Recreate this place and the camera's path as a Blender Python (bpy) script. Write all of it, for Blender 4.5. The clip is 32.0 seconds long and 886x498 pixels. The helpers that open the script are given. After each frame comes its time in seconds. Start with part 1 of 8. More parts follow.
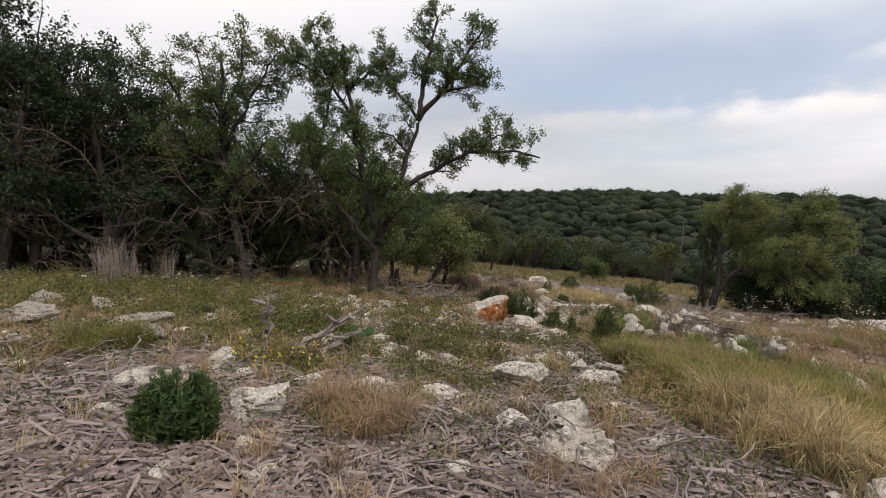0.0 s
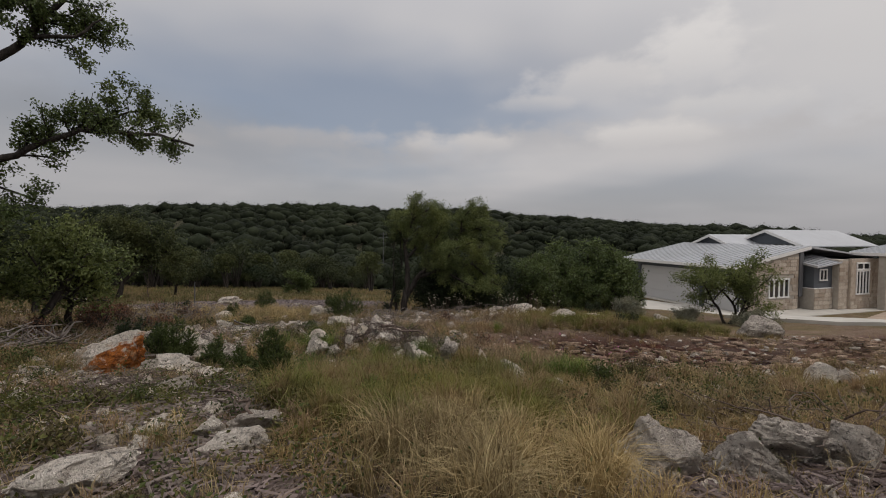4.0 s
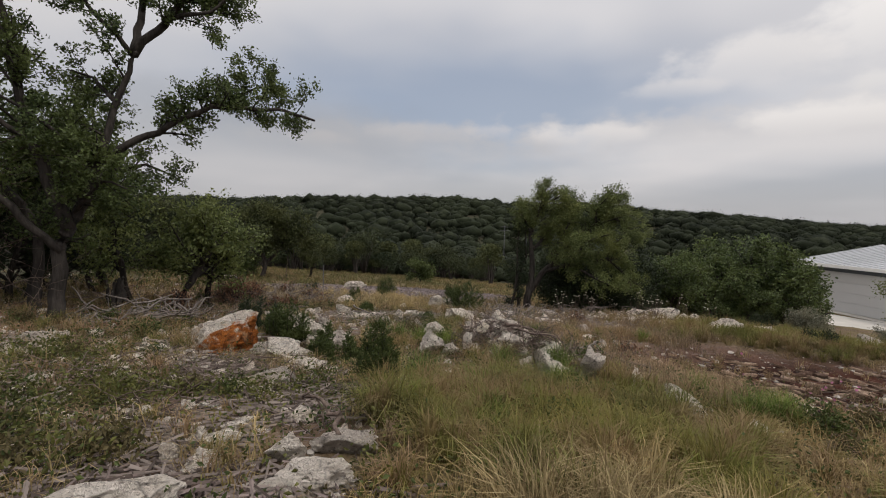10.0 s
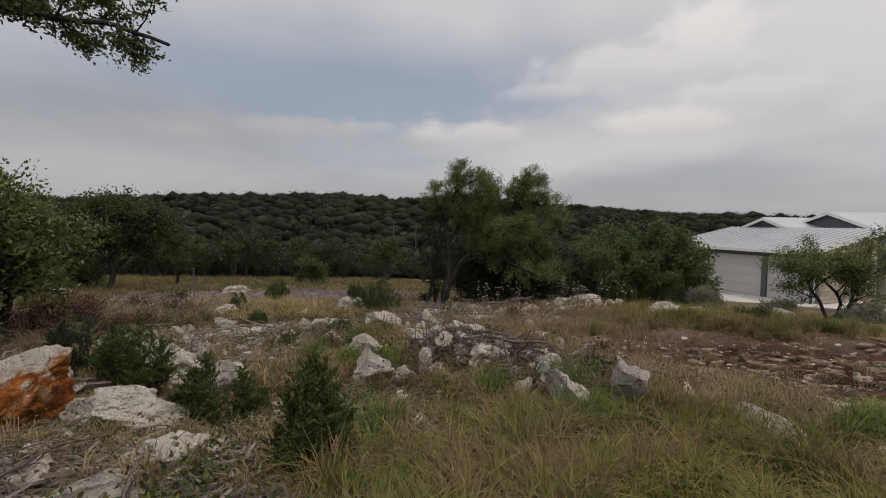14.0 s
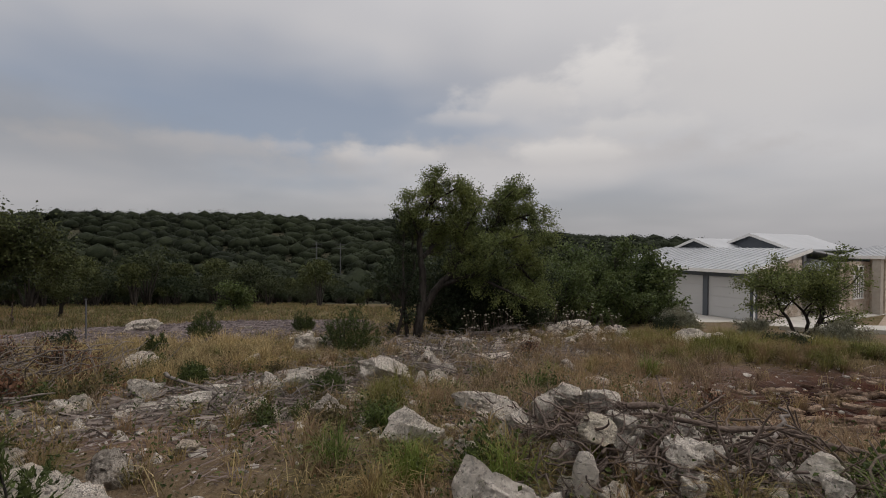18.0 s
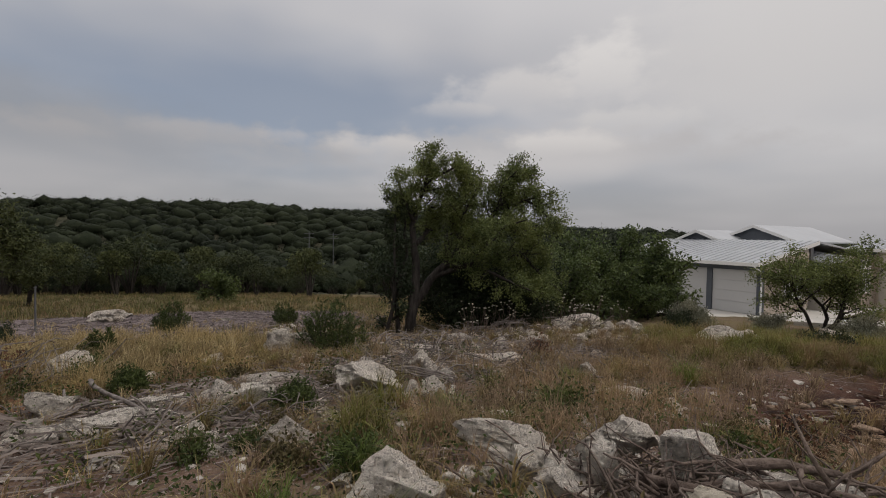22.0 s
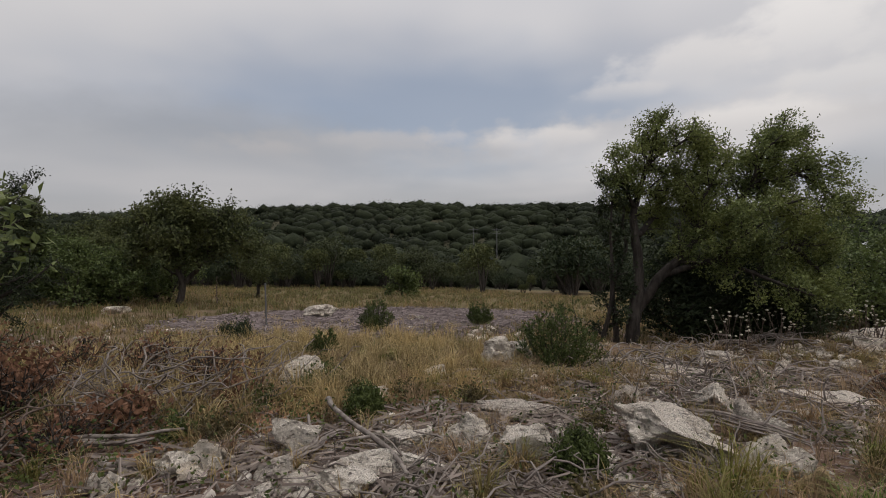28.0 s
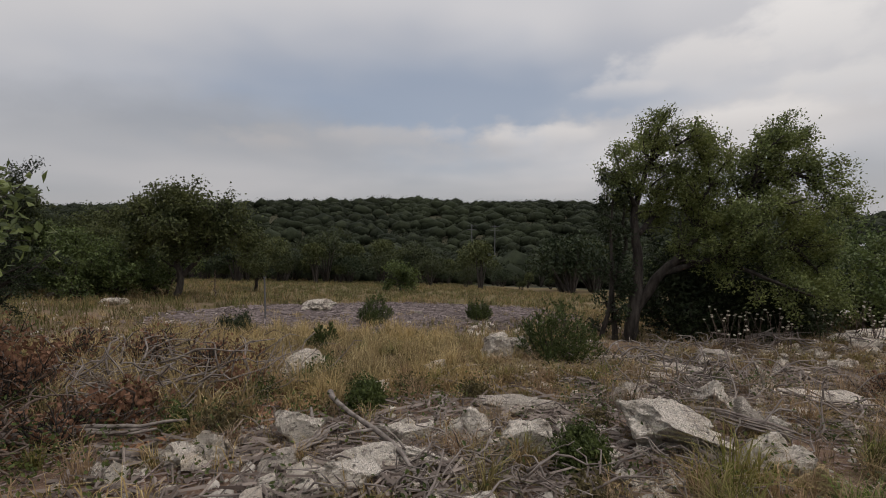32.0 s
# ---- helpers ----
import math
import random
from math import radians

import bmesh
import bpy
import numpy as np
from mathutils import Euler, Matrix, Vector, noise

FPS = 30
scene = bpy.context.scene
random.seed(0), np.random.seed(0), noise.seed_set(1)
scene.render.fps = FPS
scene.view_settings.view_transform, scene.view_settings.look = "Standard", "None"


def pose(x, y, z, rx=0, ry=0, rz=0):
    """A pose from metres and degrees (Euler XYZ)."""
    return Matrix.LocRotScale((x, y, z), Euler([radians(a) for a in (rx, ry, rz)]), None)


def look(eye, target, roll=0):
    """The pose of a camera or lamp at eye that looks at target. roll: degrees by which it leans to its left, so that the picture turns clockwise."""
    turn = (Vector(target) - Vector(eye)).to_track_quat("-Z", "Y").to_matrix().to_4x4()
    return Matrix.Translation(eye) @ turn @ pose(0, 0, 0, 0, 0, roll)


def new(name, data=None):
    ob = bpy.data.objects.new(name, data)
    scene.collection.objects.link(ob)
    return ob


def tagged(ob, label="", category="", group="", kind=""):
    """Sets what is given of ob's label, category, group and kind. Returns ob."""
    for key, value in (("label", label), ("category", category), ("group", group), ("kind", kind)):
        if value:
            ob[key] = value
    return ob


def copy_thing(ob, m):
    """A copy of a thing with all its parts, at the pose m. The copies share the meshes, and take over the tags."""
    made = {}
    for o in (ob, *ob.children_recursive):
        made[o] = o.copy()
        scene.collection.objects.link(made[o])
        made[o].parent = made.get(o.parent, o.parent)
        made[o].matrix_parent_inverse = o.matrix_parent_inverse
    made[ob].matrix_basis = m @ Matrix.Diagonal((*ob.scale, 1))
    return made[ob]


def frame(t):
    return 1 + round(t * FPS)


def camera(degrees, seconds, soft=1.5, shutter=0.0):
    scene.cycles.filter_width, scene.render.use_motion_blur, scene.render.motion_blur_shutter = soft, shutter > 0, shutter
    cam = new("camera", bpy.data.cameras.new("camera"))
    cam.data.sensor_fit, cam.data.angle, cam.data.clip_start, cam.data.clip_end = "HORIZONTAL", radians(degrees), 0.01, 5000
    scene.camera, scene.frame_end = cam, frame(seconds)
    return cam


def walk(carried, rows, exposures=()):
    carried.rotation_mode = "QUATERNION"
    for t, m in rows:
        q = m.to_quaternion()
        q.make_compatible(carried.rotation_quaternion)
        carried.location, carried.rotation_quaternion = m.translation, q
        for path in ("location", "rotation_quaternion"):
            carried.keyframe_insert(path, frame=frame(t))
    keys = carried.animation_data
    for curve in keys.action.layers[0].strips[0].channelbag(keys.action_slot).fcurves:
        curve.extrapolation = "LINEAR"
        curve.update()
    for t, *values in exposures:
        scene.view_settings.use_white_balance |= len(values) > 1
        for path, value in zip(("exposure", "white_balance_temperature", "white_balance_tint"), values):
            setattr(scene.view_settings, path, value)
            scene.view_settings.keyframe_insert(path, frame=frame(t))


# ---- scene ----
cam = camera(87.8, 32.0, soft=1.0)
METRES, EYE, TILT, LEAN, TURN = 13.2, 1.5, -4.5, 4.0, 0.0
ROWS = [
    (0.0, 0.0, 0.0, 0.0, 0.02, -0.16, -5.74),
    (0.5, 0.0031, 0.0145, -0.0014, -5.87, -0.33, -5.52),
    (1.0, 0.0191, 0.0257, -0.0022, -12.4, -0.26, -4.87),
    (1.5, 0.0306, 0.0294, -0.0019, -19.32, 0.9, -4.8),
    (2.0, 0.038, 0.0343, -0.0025, -25.17, 2.06, -4.77),
    (2.5, 0.048, 0.0524, -0.005, -30.25, 3.12, -4.19),
    (4.5, 0.1049, 0.1276, -0.0005, -34.72, 3.86, -1.08),
    (5.0, 0.1085, 0.1388, 0.0013, -21.56, 2.31, -1.8),
    (5.5, 0.1056, 0.1418, 0.001, -6.98, 1.82, -1.33),
    (6.0, 0.1002, 0.142, 0.0019, 3.15, 4.33, -2.43),
    (6.5, 0.0967, 0.1418, 0.0024, 10.09, 5.4, -3.16),
    (7.0, 0.0923, 0.141, 0.0022, 12.92, 5.11, -4.41),
    (7.5, 0.0898, 0.1425, -0.0003, 11.42, 2.89, -5.88),
    (8.0, 0.0954, 0.1476, -0.0007, 3.53, 3.74, -6.7),
    (8.5, 0.1113, 0.1568, -0.0015, -8.04, 4.6, -6.32),
    (9.0, 0.1207, 0.1656, -0.0013, -13.44, 3.56, -5.15),
    (9.5, 0.1255, 0.187, -0.0037, -17.31, 2.65, -4.5),
    (10.0, 0.1342, 0.2074, -0.0062, -19.8, 2.33, -4.06),
    (10.5, 0.1417, 0.2264, -0.006, -22.75, 1.94, -3.64),
    (11.0, 0.1457, 0.2505, -0.0074, -25.02, 1.67, -3.18),
    (11.5, 0.154, 0.2705, -0.007, -28.61, 1.54, -2.5),
    (12.0, 0.1565, 0.2838, -0.0067, -31.84, 1.8, -1.48),
    (12.5, 0.15, 0.3051, -0.0076, -32.96, 2.21, -1.02),
    (13.0, 0.1467, 0.3331, -0.0092, -33.04, 2.51, -1.04),
    (13.5, 0.152, 0.3609, -0.0145, -33.41, 2.71, -1.16),
    (14.0, 0.1511, 0.3891, -0.0155, -33.69, 2.55, -1.19),
    (14.5, 0.1474, 0.4163, -0.0025, -33.69, 2.66, -1.38),
    (16.5, 0.1591, 0.5211, -0.0062, -33.82, 4.49, -0.73),
    (17.0, 0.1554, 0.554, -0.0084, -34.4, 5.97, -0.24),
    (17.5, 0.154, 0.5839, -0.0068, -37.2, 6.24, -0.22),
    (18.0, 0.1621, 0.6111, -0.0102, -43.35, 5.42, -0.27),
    (18.5, 0.1721, 0.622, -0.0106, -49.66, 5.16, -0.3),
    (19.0, 0.1914, 0.6278, -0.0119, -55.67, 4.72, -0.03),
    (19.5, 0.2116, 0.6348, -0.0111, -59.45, 4.68, -0.05),
    (20.0, 0.2207, 0.643, -0.0105, -59.41, 4.76, 0.12),
    (20.5, 0.227, 0.6545, -0.0097, -56.75, 4.8, 0.29),
    (21.0, 0.2318, 0.6639, -0.0103, -53.52, 4.86, 0.39),
    (21.5, 0.2328, 0.6735, -0.011, -49.19, 4.51, -0.04),
    (22.0, 0.2292, 0.6872, -0.0117, -44.14, 4.33, -0.72),
    (22.5, 0.229, 0.6954, -0.0134, -39.55, 4.97, -0.82),
    (23.0, 0.231, 0.7037, -0.0134, -39.63, 6.1, 1.12),
    (23.5, 0.2299, 0.7188, -0.0118, -41.05, 6.53, 2.47),
    (24.0, 0.2272, 0.7311, -0.0115, -40.08, 6.48, 1.7),
    (24.5, 0.2358, 0.7546, -0.0148, -37.11, 5.62, -0.07),
    (25.0, 0.2395, 0.7787, -0.0144, -32.04, 4.41, -1.71),
    (25.5, 0.2328, 0.7981, -0.0102, -24.99, 3.31, -2.73),
    (27.5, 0.2241, 0.8316, -0.0071, -24.5, 3.11, -1.22),
    (28.0, 0.2242, 0.8292, -0.0045, -24.43, 3.33, -1.02),
    (28.5, 0.222, 0.8294, -0.0039, -24.05, 3.23, -1.0),
    (29.0, 0.2204, 0.8329, -0.0063, -24.05, 3.21, -0.84),
    (29.5, 0.2213, 0.8308, -0.0059, -25.56, 3.38, -0.45),
    (30.0, 0.2242, 0.8288, -0.0055, -28.88, 3.45, 0.23),
    (30.5, 0.2277, 0.8268, -0.0055, -33.2, 3.26, 0.96),
    (31.0, 0.2283, 0.8278, -0.0057, -34.6, 2.6, 1.23),
    (31.5, 0.2247, 0.8298, -0.0058, -30.59, 2.55, 0.15),
    (32.0, 0.2202, 0.8309, -0.0056, -24.75, 2.87, -1.78),
]
walk(cam, [(t, pose(0, 0, EYE, TILT, LEAN, TURN) @ pose(METRES * x, METRES * y, METRES * z, 90 + pitch, roll, yaw)) for t, x, y, z, yaw, pitch, roll in ROWS],
     [(t, stops, 6640, 10.8) for t, stops in ((0, 0.6), (2, 0.22), (2.5, 0.15), (4.5, -0.38), (5, -0.4), (6, 0.05), (7, 0.17), (8, 0.26), (9, 0.16), (11, 0.06), (13, -0.05), (17, -0.25), (20, -0.28), (25, -0.3), (28, -0.05), (32, -0.08))])

# ---- world and light ----
SUN_UP, SUN_AZ = 58.0, 150.0
world = bpy.data.worlds.new("overcast_sky")
scene.world = world
world.use_nodes = True
wn, wl = world.node_tree.nodes, world.node_tree.links
wn.clear()


def wnode(kind, **values):
    n = wn.new(kind)
    for key, value in values.items():
        n.inputs[int(key[1:])].default_value = value
    return n


sky = wn.new("ShaderNodeTexSky")
sky.sky_type = "NISHITA"
sky.sun_disc = False
sky.sun_elevation = radians(SUN_UP)
sky.sun_rotation = radians(SUN_AZ)
sky_dim = wnode("ShaderNodeVectorMath")
sky_dim.operation = "SCALE"
sky_dim.inputs["Scale"].default_value = 0.105
wl.new(sky.outputs[0], sky_dim.inputs[0])
# cloud deck: the view direction laid out on a flat layer overhead
direction = wn.new("ShaderNodeTexCoord")
split = wn.new("ShaderNodeSeparateXYZ")
wl.new(direction.outputs["Generated"], split.inputs[0])
lift = wnode("ShaderNodeMath", _1=0.17)
lift.operation = "ADD"
up_only = wnode("ShaderNodeMath", _1=0.0)
up_only.operation = "MAXIMUM"
wl.new(split.outputs[2], up_only.inputs[0])
wl.new(up_only.outputs[0], lift.inputs[0])
layer = wn.new("ShaderNodeCombineXYZ")
for i in (0, 1):
    over = wn.new("ShaderNodeMath")
    over.operation = "DIVIDE"
    wl.new(split.outputs[i], over.inputs[0])
    wl.new(lift.outputs[0], over.inputs[1])
    wl.new(over.outputs[0], layer.inputs[i])


def cloud_noise(scale, detail, shift, low, high, rough=0.5):
    mapping = wn.new("ShaderNodeMapping")
    mapping.inputs["Location"].default_value = shift
    wl.new(layer.outputs[0], mapping.inputs[0])
    tex = wn.new("ShaderNodeTexNoise")
    tex.inputs["Scale"].default_value = scale
    tex.inputs["Detail"].default_value = detail
    tex.inputs["Roughness"].default_value = rough
    tex.inputs["Distortion"].default_value = 0.0
    wl.new(mapping.outputs[0], tex.inputs["Vector"])
    span = wn.new("ShaderNodeMapRange")
    span.interpolation_type = "SMOOTHSTEP"
    span.inputs["From Min"].default_value = low
    span.inputs["From Max"].default_value = high
    wl.new(tex.outputs["Fac"], span.inputs["Value"])
    return span.outputs[0]


def wmix(fac, a, b):
    m = wn.new("ShaderNodeMix")
    m.data_type = "RGBA"
    for socket, value in ((m.inputs[0], fac), (m.inputs[6], a), (m.inputs[7], b)):
        if isinstance(value, (float, tuple)):
            socket.default_value = value
        else:
            wl.new(value, socket)
    return m.outputs[2]


def sky_field(az, up, wide, tall, soft=0.55, wobble=0.5):
    """A soft-edged field of the sky round a bearing and a height, ragged by noise."""
    a = radians(az)
    east = wn.new("ShaderNodeVectorMath")
    east.operation = "DOT_PRODUCT"
    east.inputs[1].default_value = (math.cos(a) / math.sin(radians(wide)), math.sin(a) / math.sin(radians(wide)), 0)
    wl.new(direction.outputs["Generated"], east.inputs[0])
    high = wnode("ShaderNodeMath", _1=-math.sin(radians(up)))
    high.operation = "ADD"
    wl.new(split.outputs[2], high.inputs[0])
    tall_k = wnode("ShaderNodeMath", _1=1 / math.sin(radians(tall)))
    tall_k.operation = "MULTIPLY"
    wl.new(high.outputs[0], tall_k.inputs[0])
    both = wn.new("ShaderNodeCombineXYZ")
    wl.new(east.outputs["Value"], both.inputs[0])
    wl.new(tall_k.outputs[0], both.inputs[1])
    reach = wn.new("ShaderNodeVectorMath")
    reach.operation = "LENGTH"
    wl.new(both.outputs[0], reach.inputs[0])
    rag = cloud_noise(1.0, 3, (az * 0.1, up * 0.1, 0), 0.2, 0.8, 0.55)
    shift = wnode("ShaderNodeMath", _1=wobble)
    shift.operation = "MULTIPLY"
    wl.new(rag, shift.inputs[0])
    total = wn.new("ShaderNodeMath")
    total.operation = "ADD"
    wl.new(reach.outputs["Value"], total.inputs[0])
    wl.new(shift.outputs[0], total.inputs[1])
    out = wn.new("ShaderNodeMapRange")
    out.interpolation_type = "SMOOTHSTEP"
    out.inputs["From Min"].default_value, out.inputs["From Max"].default_value = 1.0 + soft + wobble / 2, 1.0 - soft + wobble / 2
    wl.new(total.outputs[0], out.inputs["Value"])
    return out.outputs[0]


def wtimes(a, k):
    m = wn.new("ShaderNodeMath")
    m.operation = "MULTIPLY"
    wl.new(a, m.inputs[0])
    if isinstance(k, float):
        m.inputs[1].default_value = k
    else:
        wl.new(k, m.inputs[1])
    return m.outputs[0]


veil = wmix(0.8, sky_dim.outputs[0], (0.44, 0.45, 0.49, 1))
sheet = wmix(cloud_noise(0.42, 3, (3.1, 1.7, 0), 0.36, 0.66), veil, (0.70, 0.69, 0.70, 1))
# bright high sheet towards the left, a blue-grey opening ahead, heads of cumulus to its right
left_sheet = wmix(sky_field(48, 30, 50, 18, 0.7, 0.3), sheet, (0.66, 0.65, 0.655, 1))
left_sheet = wmix(wtimes(sky_field(-96, 24, 30, 18, 0.7, 0.3), 0.75), left_sheet, (0.72, 0.71, 0.715, 1))
opening = wmix(wtimes(sky_field(-24, 14.5, 25, 6.5, 0.6, 0.6), 0.9), left_sheet, wmix(0.7, sky_dim.outputs[0], (0.335, 0.385, 0.475, 1)))
# bearing and height of the view direction, in degrees
flip = wnode("ShaderNodeMath", _1=-1.0)
flip.operation = "MULTIPLY"
wl.new(split.outputs[0], flip.inputs[0])
bearing = wn.new("ShaderNodeMath")
bearing.operation = "ARCTAN2"
wl.new(flip.outputs[0], bearing.inputs[0])
wl.new(split.outputs[1], bearing.inputs[1])
tall_angle = wn.new("ShaderNodeMath")
tall_angle.operation = "ARCSINE"
wl.new(split.outputs[2], tall_angle.inputs[0])
chart = wn.new("ShaderNodeCombineXYZ")
wl.new(wtimes(bearing.outputs[0], 57.296), chart.inputs[0])
wl.new(wtimes(tall_angle.outputs[0], 57.296), chart.inputs[1])
billow = wn.new("ShaderNodeTexNoise")
billow.inputs["Scale"].default_value, billow.inputs["Detail"].default_value, billow.inputs["Roughness"].default_value = 0.24, 7.0, 0.52
stretch = wn.new("ShaderNodeMapping")
stretch.inputs["Scale"].default_value = (1.0, 1.7, 1.0)
wl.new(chart.outputs[0], stretch.inputs[0])
wl.new(stretch.outputs[0], billow.inputs["Vector"])


def puff(under, az, up, wide, tall, strength, colour, ragged):
    """A cumulus head: bright on its top, fading out downwards. az, up, wide, tall in degrees."""
    local = wn.new("ShaderNodeMapping")
    local.inputs["Location"].default_value = (-az / wide, -up / tall, 0)
    local.inputs["Scale"].default_value = (1 / wide, 1 / tall, 1)
    wl.new(chart.outputs[0], local.inputs[0])
    reach = wn.new("ShaderNodeVectorMath")
    reach.operation = "LENGTH"
    wl.new(local.outputs[0], reach.inputs[0])
    torn = wn.new("ShaderNodeMath")
    torn.operation = "MULTIPLY_ADD"
    torn.inputs[1].default_value = ragged
    wl.new(billow.outputs["Fac"], torn.inputs[0])
    wl.new(reach.outputs["Value"], torn.inputs[2])
    body = wn.new("ShaderNodeMapRange")
    body.interpolation_type = "SMOOTHSTEP"
    body.inputs["From Min"].default_value, body.inputs["From Max"].default_value = 1.15 + ragged / 2, 0.45 + ragged / 2
    wl.new(torn.outputs[0], body.inputs["Value"])
    rise = wn.new("ShaderNodeSeparateXYZ")
    wl.new(local.outputs[0], rise.inputs[0])
    fade = wn.new("ShaderNodeMapRange")
    fade.interpolation_type = "SMOOTHSTEP"
    fade.inputs["From Min"].default_value, fade.inputs["From Max"].default_value = -1.1, 0.6
    wl.new(rise.outputs[1], fade.inputs["Value"])
    return wmix(wtimes(wtimes(body.outputs[0], fade.outputs[0]), strength), under, colour)


puffs = opening
for az, up, wide, tall, strength, colour, ragged in (
    (4, 7, 28, 8, 0.7, (0.33, 0.347, 0.38, 1), 0.4),
    (-80, 17, 17, 12, 0.6, (0.69, 0.68, 0.685, 1), 1.5),
    (-52, 9.5, 34, 3.6, 0.75, (0.56, 0.55, 0.56, 1), 1.5),
    (-14, 9.0, 22, 3.2, 0.5, (0.45, 0.445, 0.455, 1), 1.5),
    (-62.3, 18.3, 6.0, 4.6, 0.9, (0.78, 0.765, 0.76, 1), 1.5),
    (-53, 16.8, 9.0, 3.2, 0.8, (0.72, 0.705, 0.705, 1), 1.5),
    (-45.5, 15.0, 5.5, 1.3, 0.6, (0.66, 0.65, 0.66, 1), 1.5),
    (-66.5, 13.2, 7.0, 2.0, 0.7, (0.72, 0.71, 0.71, 1), 1.5),
    (-58, 10.9, 9.0, 1.9, 0.85, (0.77, 0.75, 0.74, 1), 1.5),
    (-36.5, 10.6, 7.5, 1.6, 0.8, (0.70, 0.68, 0.675, 1), 1.5),
    (-25, 11.0, 4.0, 1.1, 0.4, (0.60, 0.59, 0.61, 1), 1.5),
    (-17, 10.7, 8.0, 1.6, 0.6, (0.52, 0.51, 0.52, 1), 1.5),
    (-4, 9.3, 5.0, 1.2, 0.55, (0.47, 0.46, 0.47, 1), 1.5),
):
    puffs = puff(puffs, az, up, wide, tall, strength, colour, ragged)
# the low haze greys out the horizon, and the deck is brightest overhead
haze = wn.new("ShaderNodeMapRange")
haze.inputs["From Min"].default_value, haze.inputs["From Max"].default_value = 0.0, 0.16
haze.inputs["To Min"].default_value, haze.inputs["To Max"].default_value = 0.85, 0.0
wl.new(split.outputs[2], haze.inputs["Value"])
low_sky = wmix(haze.outputs[0], puffs, (0.385, 0.385, 0.405, 1))
dome = wn.new("ShaderNodeMapRange")
dome.interpolation_type = "SMOOTHSTEP"
dome.inputs["From Min"].default_value, dome.inputs["From Max"].default_value = 0.25, 1.0
dome.inputs["To Min"].default_value, dome.inputs["To Max"].default_value = 1.0, 1.75
wl.new(split.outputs[2], dome.inputs["Value"])
back = wn.new("ShaderNodeBackground")
wl.new(low_sky, back.inputs[0])
wl.new(dome.outputs[0], back.inputs[1])
wout = wn.new("ShaderNodeOutputWorld")
wl.new(back.outputs[0], wout.inputs[0])

sun_data = bpy.data.lights.new("sun", "SUN")
sun_data.energy = 1.3
sun_data.angle = radians(11)
sun_data.color = (1.0, 0.96, 0.9)
sun = new("sun", sun_data)
sun_way = Vector((math.sin(radians(SUN_AZ)) * math.cos(radians(SUN_UP)), math.cos(radians(SUN_AZ)) * math.cos(radians(SUN_UP)), math.sin(radians(SUN_UP))))
sun.matrix_world = look(sun_way * 60, (0, 0, 0))

# ---- materials ----


def rgba(c):
    return (c[0], c[1], c[2], 1.0)


